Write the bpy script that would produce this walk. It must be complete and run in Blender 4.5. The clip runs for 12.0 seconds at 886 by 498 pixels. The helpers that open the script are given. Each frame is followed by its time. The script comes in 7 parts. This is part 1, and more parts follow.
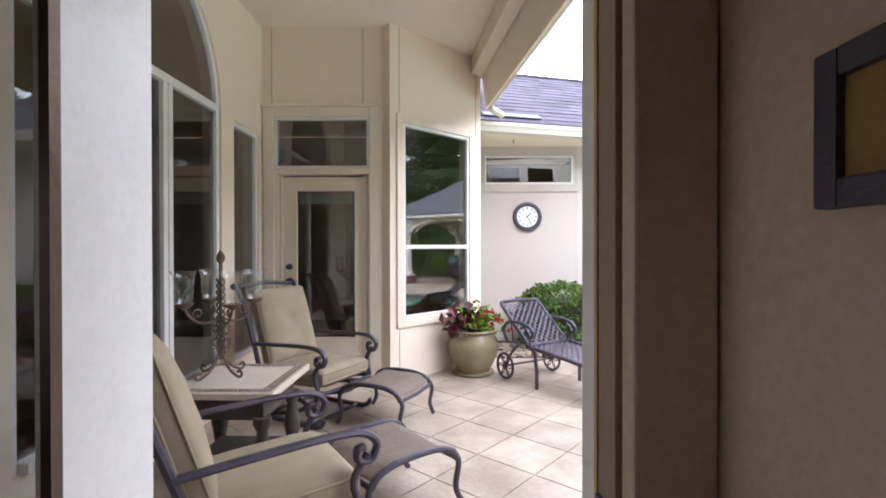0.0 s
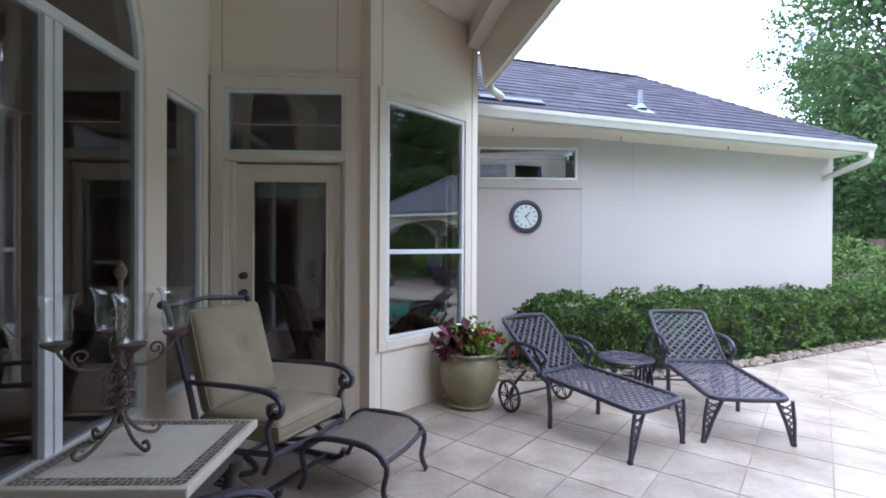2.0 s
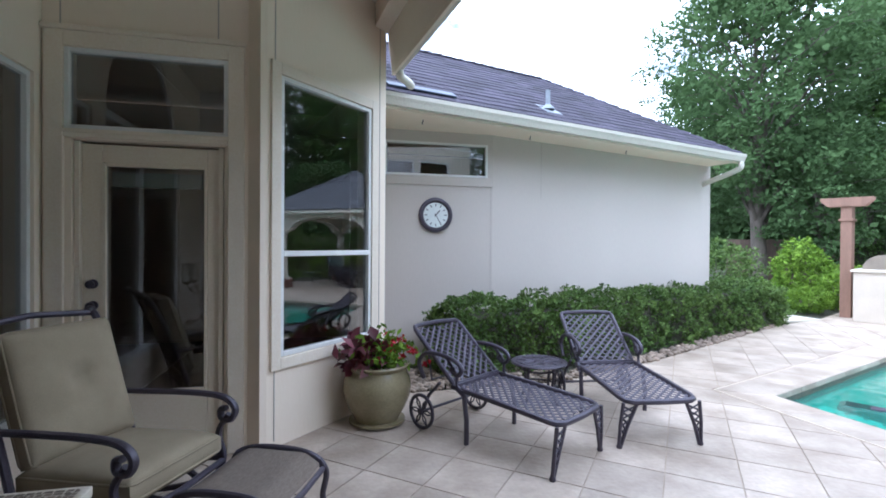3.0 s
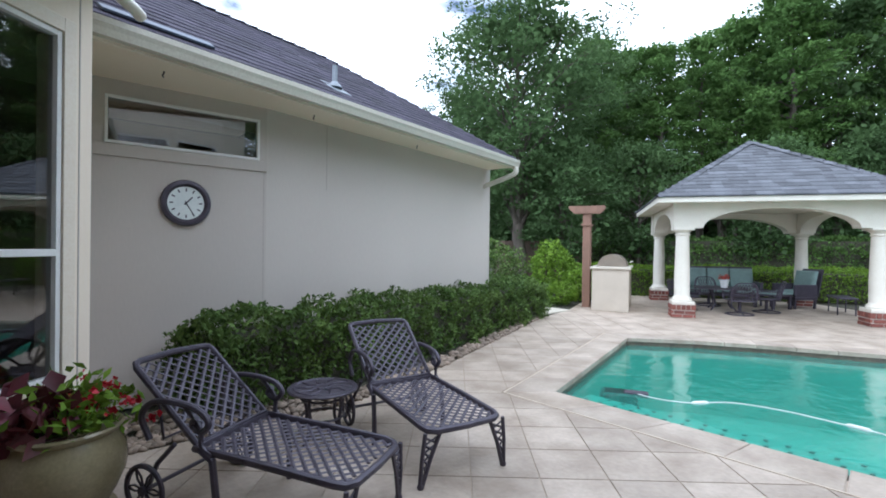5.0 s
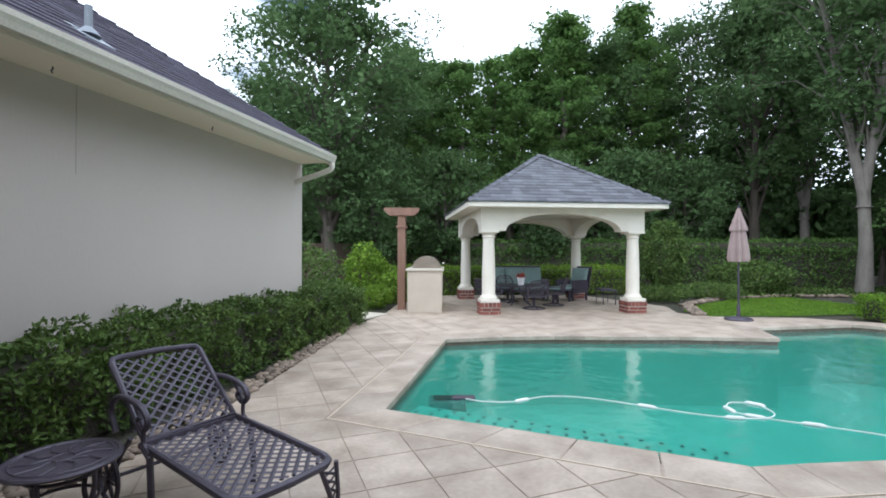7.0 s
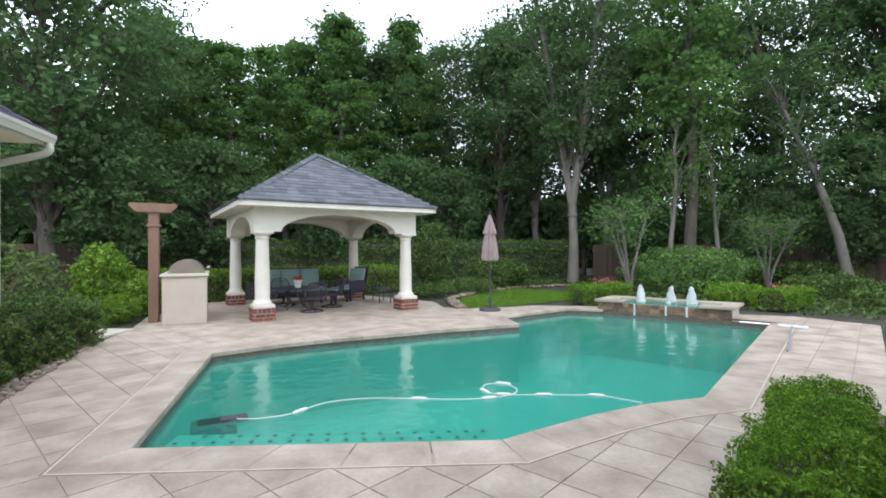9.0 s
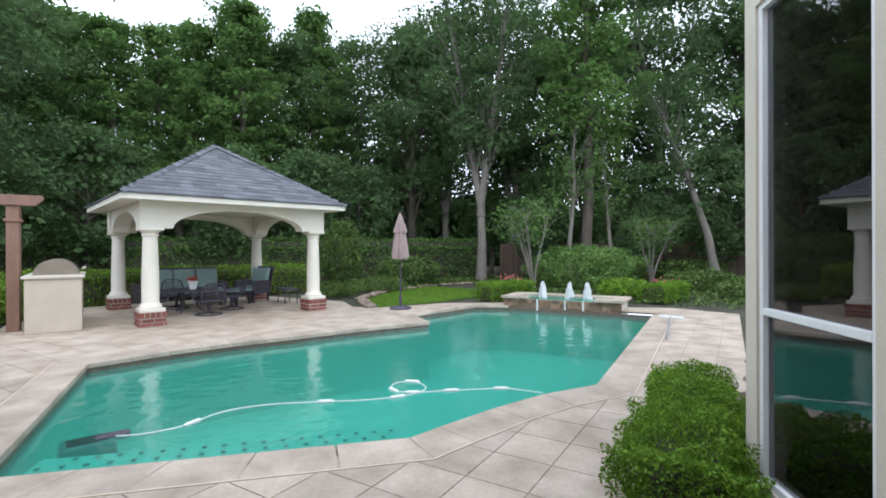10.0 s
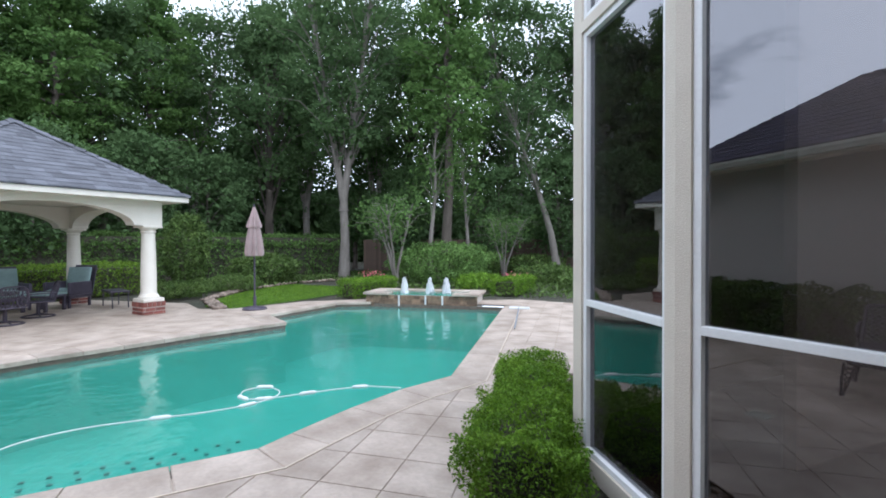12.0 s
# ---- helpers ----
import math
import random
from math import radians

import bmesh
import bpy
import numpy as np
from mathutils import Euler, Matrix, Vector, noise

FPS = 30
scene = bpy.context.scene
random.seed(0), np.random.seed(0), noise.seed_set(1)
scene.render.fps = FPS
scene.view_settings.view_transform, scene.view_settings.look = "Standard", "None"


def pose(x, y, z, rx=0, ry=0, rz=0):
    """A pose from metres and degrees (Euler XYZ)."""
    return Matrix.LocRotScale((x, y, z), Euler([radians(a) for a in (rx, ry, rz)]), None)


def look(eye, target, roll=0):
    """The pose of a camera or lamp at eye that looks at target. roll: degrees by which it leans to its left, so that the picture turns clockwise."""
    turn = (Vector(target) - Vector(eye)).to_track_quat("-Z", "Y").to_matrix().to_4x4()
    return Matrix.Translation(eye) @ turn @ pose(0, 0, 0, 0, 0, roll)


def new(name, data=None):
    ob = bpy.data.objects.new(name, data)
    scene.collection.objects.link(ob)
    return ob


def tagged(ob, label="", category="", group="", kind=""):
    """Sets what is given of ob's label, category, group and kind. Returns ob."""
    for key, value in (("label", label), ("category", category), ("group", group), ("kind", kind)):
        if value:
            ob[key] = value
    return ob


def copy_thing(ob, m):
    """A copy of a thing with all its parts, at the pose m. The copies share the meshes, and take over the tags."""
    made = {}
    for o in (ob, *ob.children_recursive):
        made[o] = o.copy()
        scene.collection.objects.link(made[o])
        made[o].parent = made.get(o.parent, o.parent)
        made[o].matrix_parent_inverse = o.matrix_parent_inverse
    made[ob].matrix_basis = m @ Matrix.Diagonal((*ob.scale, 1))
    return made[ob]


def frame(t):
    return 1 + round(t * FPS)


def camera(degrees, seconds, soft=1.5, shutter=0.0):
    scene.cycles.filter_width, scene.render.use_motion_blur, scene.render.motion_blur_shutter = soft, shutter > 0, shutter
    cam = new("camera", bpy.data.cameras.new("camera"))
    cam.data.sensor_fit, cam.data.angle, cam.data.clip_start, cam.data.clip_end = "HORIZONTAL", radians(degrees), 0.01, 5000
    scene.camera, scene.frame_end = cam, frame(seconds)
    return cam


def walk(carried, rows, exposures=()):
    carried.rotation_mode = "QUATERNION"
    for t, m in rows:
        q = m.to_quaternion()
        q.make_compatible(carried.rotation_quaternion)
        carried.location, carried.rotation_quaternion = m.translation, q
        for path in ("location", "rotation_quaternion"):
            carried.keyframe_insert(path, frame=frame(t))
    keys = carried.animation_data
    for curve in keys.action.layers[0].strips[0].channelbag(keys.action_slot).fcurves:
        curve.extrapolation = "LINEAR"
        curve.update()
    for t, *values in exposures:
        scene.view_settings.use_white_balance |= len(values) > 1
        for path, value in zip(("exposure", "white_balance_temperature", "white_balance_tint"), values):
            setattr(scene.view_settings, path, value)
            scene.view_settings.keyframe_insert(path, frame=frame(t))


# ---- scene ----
cam = camera(86.0, 12.0, soft=1.8)
# stops and white balance as the carried camera adapts to the light
EXPOSURES = [(0.0, 1.42, 6050, 19), (0.6, 1.16, 5700, 16), (1.5, 0.70, 5300, 15), (3.0, 0.34, 5250, 12), (5.0, -0.32, 5550, 9), (7.0, -0.5, 5800, 9), (9.0, -0.5, 5900, 9), (12.0, -0.42, 5620, 13)]
PATH = [
    (0, (0.335, 0.154, 1.362), (0.313, 2.154, 1.352), -0.1),
    (0.5, (0.266, 0.383, 1.39), (0.262, 2.383, 1.374), 0.1),
    (1, (0.213, 0.594, 1.386), (0.223, 2.594, 1.376), -0.1),
    (1.5, (0.197, 0.841, 1.415), (0.228, 2.841, 1.402), 0.2),
    (2, (0.198, 1.034, 1.409), (0.274, 3.032, 1.397), 0.3),
    (2.5, (0.174, 1.24, 1.435), (0.433, 3.223, 1.417), 0.5),
    (3, (0.192, 1.431, 1.428), (0.671, 3.373, 1.412), 0.4),
    (5, (0.554, 2.165, 1.418), (1.818, 3.715, 1.41), 0.7),
    (5.5, (0.639, 2.341, 1.408), (2.067, 3.741, 1.41), 0.5),
    (6, (0.707, 2.449, 1.408), (2.288, 3.673, 1.417), 0.4),
    (6.5, (0.827, 2.543, 1.405), (2.507, 3.627, 1.416), 0.2),
    (7, (0.88, 2.651, 1.412), (2.647, 3.587, 1.422), 0.2),
    (9, (0.916, 2.668, 1.468), (2.916, 2.723, 1.474), -0.2),
    (9.5, (0.924, 2.659, 1.459), (2.918, 2.505, 1.462), -0.1),
    (10, (0.934, 2.634, 1.464), (2.909, 2.32, 1.463), -0.2),
    (10.5, (0.943, 2.617, 1.459), (2.887, 2.151, 1.456), -0.2),
    (11, (0.941, 2.593, 1.478), (2.848, 1.992, 1.467), -0.3),
    (11.5, (0.923, 2.597, 1.492), (2.782, 1.861, 1.475), -0.1),
    (12, (0.927, 2.565, 1.483), (2.736, 1.713, 1.462), -0.1),
]
walk(cam, [(t, look(eye, target, roll)) for t, eye, target, roll in PATH], EXPOSURES)

# ---- world, sun ----
SUN_EL, SUN_AZ = radians(58), radians(243)
world = bpy.data.worlds.new("sky")
scene.world = world
world.use_nodes = True
wn = world.node_tree
wn.nodes.clear()
w_out = wn.nodes.new("ShaderNodeOutputWorld")
w_bg = wn.nodes.new("ShaderNodeBackground")
w_sky = wn.nodes.new("ShaderNodeTexSky")
w_sky.sky_type = "NISHITA"
w_sky.sun_disc = False
w_sky.sun_elevation, w_sky.sun_rotation = SUN_EL, SUN_AZ
w_bg.inputs["Strength"].default_value = 0.15
w_co = wn.nodes.new("ShaderNodeTexCoord")
w_map = wn.nodes.new("ShaderNodeMapping")
w_map.inputs["Scale"].default_value = (1.0, 1.0, 2.2)
w_map.inputs["Location"].default_value = (0.3, 2.2, 0.4)
w_noise = wn.nodes.new("ShaderNodeTexNoise")
w_noise.inputs["Scale"].default_value = 3.0
w_noise.inputs["Detail"].default_value = 7
w_noise.inputs["Roughness"].default_value = 0.55
w_ramp = wn.nodes.new("ShaderNodeValToRGB")
w_ramp.color_ramp.elements[0].position, w_ramp.color_ramp.elements[1].position = 0.33, 0.46
w_mix = wn.nodes.new("ShaderNodeMix")
w_mix.data_type = "RGBA"
w_mix.inputs["B"].default_value = (24.5, 25.2, 26.6, 1)
wn.links.new(w_co.outputs["Generated"], w_map.inputs["Vector"])
wn.links.new(w_map.outputs["Vector"], w_noise.inputs["Vector"])
wn.links.new(w_noise.outputs["Fac"], w_ramp.inputs["Fac"])
wn.links.new(w_ramp.outputs["Color"], w_mix.inputs["Factor"])
wn.links.new(w_sky.outputs["Color"], w_mix.inputs["A"])
wn.links.new(w_mix.outputs["Result"], w_bg.inputs["Color"])
wn.links.new(w_bg.outputs["Background"], w_out.inputs["Surface"])

sun_data = bpy.data.lights.new("sun", "SUN")
sun_data.energy, sun_data.angle, sun_data.color = 1.1, radians(24), (1.0, 0.96, 0.90)
sun = new("sun", sun_data)
sun.matrix_world = pose(0, 0, 20, 90 - math.degrees(SUN_EL), 0, 180 - math.degrees(SUN_AZ))


# ---- materials ----
def mat(name, base, base2=None, rough=0.6, metal=0.0, scale=6.0, bump=0.15, bscale=60.0, spread=0.5, per_piece=0.0, island=0.0, trans=0.0, detail=6.0, dist=0.01, stretch=(1, 1, 1), spec=0.5, grain=0.22):
    """A surface with colour varied at two scales, and fine relief."""
    m = bpy.data.materials.new(name)
    m.use_nodes = True
    n, l = m.node_tree.nodes, m.node_tree.links
    b = n["Principled BSDF"]
    b.inputs["Roughness"].default_value, b.inputs["Metallic"].default_value = rough, metal
    b.inputs["Specular IOR Level"].default_value = spec
    co = n.new("ShaderNodeTexCoord")
    mp = n.new("ShaderNodeMapping")
    mp.inputs["Scale"].default_value = stretch
    l.new(co.outputs["Object"], mp.inputs["Vector"])
    n1 = n.new("ShaderNodeTexNoise")
    n1.inputs["Scale"].default_value, n1.inputs["Detail"].default_value = scale, detail
    n2 = n.new("ShaderNodeTexNoise")
    n2.inputs["Scale"].default_value, n2.inputs["Detail"].default_value = bscale, 4
    for k in (n1, n2):
        l.new(mp.outputs["Vector"], k.inputs["Vector"])
    base2 = base2 or tuple(c * 0.82 for c in base)
    ramp = n.new("ShaderNodeValToRGB")
    ramp.color_ramp.elements[0].position, ramp.color_ramp.elements[1].position = 0.5 - spread / 2, 0.5 + spread / 2
    ramp.color_ramp.elements[0].color, ramp.color_ramp.elements[1].color = (*base2, 1), (*base, 1)
    l.new(n1.outputs["Fac"], ramp.inputs["Fac"])
    last = ramp.outputs["Color"]
    fine = n.new("ShaderNodeMix")
    fine.data_type, fine.blend_type = "RGBA", "OVERLAY"
    fine.inputs["Factor"].default_value = grain
    l.new(last, fine.inputs["A"])
    l.new(n2.outputs["Fac"], fine.inputs["B"])
    last = fine.outputs["Result"]
    if per_piece or island:
        if per_piece:
            oi = n.new("ShaderNodeObjectInfo")
            rnd = oi.outputs["Random"]
        else:
            gi = n.new("ShaderNodeNewGeometry")
            rnd = gi.outputs["Random Per Island"]
        hsv = n.new("ShaderNodeHueSaturation")
        mr = n.new("ShaderNodeMapRange")
        amount = per_piece or island
        mr.inputs["To Min"].default_value, mr.inputs["To Max"].default_value = 1 - amount, 1 + amount
        l.new(rnd, mr.inputs["Value"])
        l.new(mr.outputs["Result"], hsv.inputs["Value"])
        l.new(last, hsv.inputs["Color"])
        last = hsv.outputs["Color"]
    l.new(last, b.inputs["Base Color"])
    rr = n.new("ShaderNodeMapRange")
    rr.inputs["To Min"].default_value, rr.inputs["To Max"].default_value = max(rough - 0.1, 0.02), min(rough + 0.12, 1)
    l.new(n2.outputs["Fac"], rr.inputs["Value"])
    l.new(rr.outputs["Result"], b.inputs["Roughness"])
    if bump:
        bp = n.new("ShaderNodeBump")
        bp.inputs["Strength"].default_value, bp.inputs["Distance"].default_value = bump, dist
        l.new(n2.outputs["Fac"], bp.inputs["Height"])
        l.new(bp.outputs["Normal"], b.inputs["Normal"])
    if trans:
        tb = n.new("ShaderNodeBsdfTranslucent")
        mx = n.new("ShaderNodeMixShader")
        mx.inputs["Fac"].default_value = trans
        l.new(last, tb.inputs["Color"])
        l.new(b.outputs["BSDF"], mx.inputs[1])
        l.new(tb.outputs["BSDF"], mx.inputs[2])
        l.new(mx.outputs["Shader"], n["Material Output"].inputs["Surface"])
    return m


def glass_mat(name, tint, ior, gloss_tint=(1, 1, 1), rough=0.0, ripple=0.0, ripple_scale=3.0, cloud=0.0, cloud_tint=(1, 1, 1)):
    """A clear pane: what is behind shows through the tint, and the surface reflects by Fresnel."""
    m = bpy.data.materials.new(name)
    m.use_nodes = True
    n, l = m.node_tree.nodes, m.node_tree.links
    n.remove(n["Principled BSDF"])
    tr, gl, mx, fr, pw, mr = (n.new(k) for k in ("ShaderNodeBsdfTransparent", "ShaderNodeBsdfGlossy", "ShaderNodeMixShader", "ShaderNodeLayerWeight", "ShaderNodeMath", "ShaderNodeMapRange"))
    tr.inputs["Color"].default_value, gl.inputs["Color"].default_value = (*tint, 1), (*gloss_tint, 1)
    gl.inputs["Roughness"].default_value = rough
    fr.inputs["Blend"].default_value = 0.5
    pw.operation = "POWER"
    pw.inputs[1].default_value = 5.0
    mr.inputs["To Min"].default_value, mr.inputs["To Max"].default_value = ((ior - 1) / (ior + 1)) ** 2, 1.0
    l.new(fr.outputs["Facing"], pw.inputs[0])
    l.new(pw.outputs["Value"], mr.inputs["Value"])
    if ripple:
        co = n.new("ShaderNodeTexCoord")
        tx = n.new("ShaderNodeTexNoise")
        tx.inputs["Scale"].default_value, tx.inputs["Detail"].default_value = ripple_scale, 3
        bp = n.new("ShaderNodeBump")
        bp.inputs["Strength"].default_value, bp.inputs["Distance"].default_value = ripple, 0.05
        l.new(co.outputs["Object"], tx.inputs["Vector"])
        l.new(tx.outputs["Fac"], bp.inputs["Height"])
        l.new(bp.outputs["Normal"], gl.inputs["Normal"])
        l.new(bp.outputs["Normal"], fr.inputs["Normal"])
    l.new(mr.outputs["Result"], mx.inputs["Fac"])
    body = tr.outputs["BSDF"]
    if cloud:
        df, cm = n.new("ShaderNodeBsdfDiffuse"), n.new("ShaderNodeMixShader")
        df.inputs["Color"].default_value = (*cloud_tint, 1)
        cm.inputs["Fac"].default_value = cloud
        l.new(body, cm.inputs[1])
        l.new(df.outputs["BSDF"], cm.inputs[2])
        body = cm.outputs["Shader"]
    l.new(body, mx.inputs[1])
    l.new(gl.outputs["BSDF"], mx.inputs[2])
    l.new(mx.outputs["Shader"], n["Material Output"].inputs["Surface"])
    return m


M_WALL = mat("painted_siding", (0.84, 0.735, 0.60), (0.79, 0.685, 0.555), rough=0.7, scale=1.0, bump=0.10, bscale=45, stretch=(1, 1, 0.3), grain=0.07)
# same house paint, darkened in colour to stand in for dimmer light on the wing
M_WALL_DIM = mat("painted_siding_dimmed", (0.505, 0.456, 0.412), (0.47, 0.424, 0.382), rough=0.7, scale=0.8, bump=0.06, bscale=45, stretch=(1, 1, 0.3), grain=0.05)
M_GROOVE = mat("groove_shade", (0.46, 0.42, 0.38), (0.40, 0.36, 0.32), rough=0.8)
M_STUCCO = mat("rough_stucco", (0.64, 0.58, 0.48), (0.56, 0.50, 0.41), rough=0.85, scale=3, bump=0.35, bscale=130, dist=0.012)
M_TRIM = mat("cream_trim_paint", (0.80, 0.715, 0.585), (0.74, 0.655, 0.54), rough=0.5, scale=4, bump=0.08)
M_WHITE = mat("white_window_vinyl", (0.78, 0.78, 0.76), (0.70, 0.70, 0.68), rough=0.4, scale=5, bump=0.05)
M_CREAM = mat("cream_gazebo_paint", (0.70, 0.66, 0.57), (0.63, 0.59, 0.50), rough=0.55, scale=2.5, bump=0.2)
M_DOOR = mat("almond_door_paint", (0.77, 0.68, 0.54), (0.72, 0.63, 0.50), rough=0.45, scale=4, bump=0.06)
M_CEIL = mat("porch_ceiling_paint", (0.80, 0.72, 0.60), (0.75, 0.67, 0.56), rough=0.8, scale=2, bump=0.3, bscale=90)
M_INT = mat("interior_tan_paint", (0.62, 0.49, 0.36), (0.57, 0.45, 0.33), rough=0.8, scale=2)
M_INTF = mat("interior_wood_floor", (0.16, 0.09, 0.05), (0.10, 0.055, 0.03), rough=0.4, scale=4)
M_SHINGLE = mat("asphalt_shingle", (0.052, 0.045, 0.068), (0.034, 0.029, 0.045), rough=0.92, scale=3.0, bump=0.8, bscale=120, island=0.35)
M_SHINGLE_G = mat("grey_asphalt_shingle", (0.125, 0.13, 0.145), (0.08, 0.083, 0.092), rough=0.92, scale=3.0, bump=0.8, bscale=120, island=0.3)
M_GUTTER = mat("white_gutter_enamel", (0.56, 0.53, 0.45), (0.51, 0.48, 0.41), rough=0.35, scale=3, bump=0.05)
M_TILE = mat("stamped_concrete_tile", (0.465, 0.39, 0.318), (0.28, 0.222, 0.17), rough=0.5, scale=2.6, bump=0.5, bscale=26, per_piece=0.10, spread=0.36, dist=0.008)
M_GROUT = mat("patio_joint", (0.40, 0.33, 0.26), (0.32, 0.26, 0.20), rough=0.9, scale=6)
M_PALEJOINT = mat("pale_expansion_joint", (0.57, 0.49, 0.39), (0.50, 0.42, 0.33), rough=0.8, scale=6)
M_GRASS_G = mat("lawn_soil", (0.10, 0.17, 0.04), (0.06, 0.11, 0.025), rough=0.95, scale=2, bump=1, bscale=150, dist=0.04)
M_SOIL_CORE = mat("soil_and_dark_core", (0.085, 0.075, 0.05), (0.04, 0.045, 0.025), rough=0.95, scale=1.5, bump=1, bscale=60, dist=0.05)
M_POOL = mat("turquoise_pool_plaster", (0.08, 0.39, 0.305), (0.068, 0.345, 0.27), rough=0.8, scale=1.2, bump=0.05)
M_TILEBAND = mat("dark_waterline_tile", (0.07, 0.055, 0.045), (0.16, 0.12, 0.09), rough=0.3, scale=18)
M_DOT = mat("black_step_tile", (0.012, 0.02, 0.02), rough=0.3)
M_BRICK = mat("red_brick", (0.26, 0.085, 0.06), (0.15, 0.055, 0.045), rough=0.85, scale=12, bump=0.6, bscale=90, per_piece=0.3)
M_MORTAR = mat("grey_mortar", (0.52, 0.48, 0.42), rough=0.95, scale=20)
M_IRON = mat("dark_bronze_aluminium", (0.075, 0.064, 0.086), (0.05, 0.042, 0.058), rough=0.42, metal=0.25, scale=14, bump=0.25, bscale=120)
M_CUSH = mat("tan_woven_cushion", (0.33, 0.275, 0.185), (0.27, 0.22, 0.145), rough=0.95, scale=7, bump=0.5, bscale=260, dist=0.004)
M_SLING = mat("woven_sling_fabric", (0.21, 0.17, 0.135), (0.14, 0.112, 0.088), rough=0.9, scale=95, bump=0.6, bscale=240, dist=0.004, stretch=(1, 0.35, 1))
M_POT = mat("glazed_olive_pot", (0.29, 0.25, 0.15), (0.20, 0.165, 0.09), rough=0.2, scale=5, bump=0.05)
M_LEAF = mat("shrub_leaf", (0.125, 0.185, 0.045), (0.05, 0.095, 0.022), rough=0.6, scale=3, bump=0, island=0.5, trans=0.25, spec=0.2)
M_HEDGE = mat("tall_hedge_leaf", (0.15, 0.255, 0.06), (0.075, 0.14, 0.035), rough=0.6, scale=2, bump=0, island=0.4, trans=0.25, spec=0.2)
M_LEAF_D = mat("dark_tree_leaf", (0.105, 0.170, 0.062), (0.070, 0.125, 0.046), rough=0.85, scale=0.8, bump=0, island=0.2, trans=0.3, spec=0.2)
M_LEAF_P = mat("pine_needle", (0.120, 0.205, 0.052), (0.080, 0.155, 0.040), rough=0.85, scale=0.9, bump=0, island=0.2, trans=0.3, spec=0.2)
M_LEAF_L = mat("bright_leaf", (0.20, 0.31, 0.035), (0.11, 0.20, 0.022), rough=0.6, scale=3, bump=0, island=0.4, trans=0.35, spec=0.2)
M_BOX = mat("boxwood_leaf", (0.19, 0.32, 0.030), (0.09, 0.19, 0.016), rough=0.6, scale=4, bump=0, island=0.45, trans=0.3, spec=0.2)
M_BARK = mat("grey_bark", (0.15, 0.125, 0.10), (0.07, 0.058, 0.045), rough=0.95, scale=5, bump=1, bscale=30, dist=0.03, stretch=(1, 1, 0.25))
M_BARK_L = mat("pale_bark", (0.22, 0.20, 0.17), (0.13, 0.115, 0.095), rough=0.9, scale=6, bump=0.6, bscale=30, dist=0.02, stretch=(1, 1, 0.3))
M_FENCE = mat("weathered_fence_wood", (0.15, 0.105, 0.075), (0.09, 0.065, 0.05), rough=0.9, scale=6, per_piece=0.2, stretch=(1, 1, 0.2))
M_PERG = mat("stained_pergola_wood", (0.26, 0.15, 0.105), (0.19, 0.11, 0.075), rough=0.75, scale=5, bump=0.4, stretch=(1, 1, 0.2))
M_STONE = mat("river_stone", (0.27, 0.21, 0.16), (0.15, 0.115, 0.085), rough=0.8, scale=6, island=0.4)
M_GLASS = glass_mat("window_glass", (0.75, 0.76, 0.76), 1.95)
M_GLASS_D = glass_mat("tinted_window_glass", (0.36, 0.37, 0.40), 2.05)
M_CLEAR = glass_mat("clear_glass", (0.985, 0.99, 0.99), 1.6)
M_WATER = glass_mat("pool_water", (0.72, 0.93, 0.90), 1.33, rough=0.1, ripple=0.30, ripple_scale=3.2, cloud=0.28, cloud_tint=(0.085, 0.40, 0.32))


# ---- building helpers ----
def part(name, bm, material, parent=None, label=""):
    """A bmesh as one mesh object, under a thing or a part."""
    me = bpy.data.meshes.new(name)
    bm.normal_update()
    bm.to_mesh(me)
    bm.free()
    if material:
        me.materials.append(material)
    ob = new(name, me)
    if parent is not None:
        ob.parent = parent
    if label:
        ob["label"] = label
    return ob


def smooth(ob, deg=40):
    for p in ob.data.polygons:
        p.use_smooth = True
    ob.data.set_sharp_from_angle(angle=radians(deg))
    return ob


def thing(name, label, category, m=None, group="", kind=""):
    ob = new(name)
    if m is not None:
        ob.matrix_basis = m
    return tagged(ob, label, category, group, kind)


def add_box(bm, lo, hi, m=None, bevel=0.0):
    r = bmesh.ops.create_cube(bm, size=1)
    vs = r["verts"]
    c = [(a + b) / 2 for a, b in zip(lo, hi)]
    s = [abs(b - a) for a, b in zip(lo, hi)]
    for v in vs:
        v.co = Vector((v.co.x * s[0] + c[0], v.co.y * s[1] + c[1], v.co.z * s[2] + c[2]))
    if bevel:
        es = list({e for v in vs for e in v.link_edges})
        vs = bmesh.ops.bevel(bm, geom=es, offset=bevel, segments=2, profile=0.6, affect="EDGES")["verts"]
    if m is not None:
        for v in vs:
            v.co = m @ v.co
    return vs


def box_bm(lo, hi, m=None, bevel=0.0):
    bm = bmesh.new()
    add_box(bm, lo, hi, m, bevel)
    return bm


def add_prism(bm, pts, z0, z1):
    """An upright prism over a plan outline."""
    lower = [bm.verts.new((x, y, z0)) for x, y in pts]
    upper = [bm.verts.new((x, y, z1)) for x, y in pts]
    k = len(pts)
    bm.faces.new(upper)
    bm.faces.new(lower[::-1])
    for i in range(k):
        bm.faces.new((lower[i], lower[(i + 1) % k], upper[(i + 1) % k], upper[i]))
    bmesh.ops.recalc_face_normals(bm, faces=bm.faces)


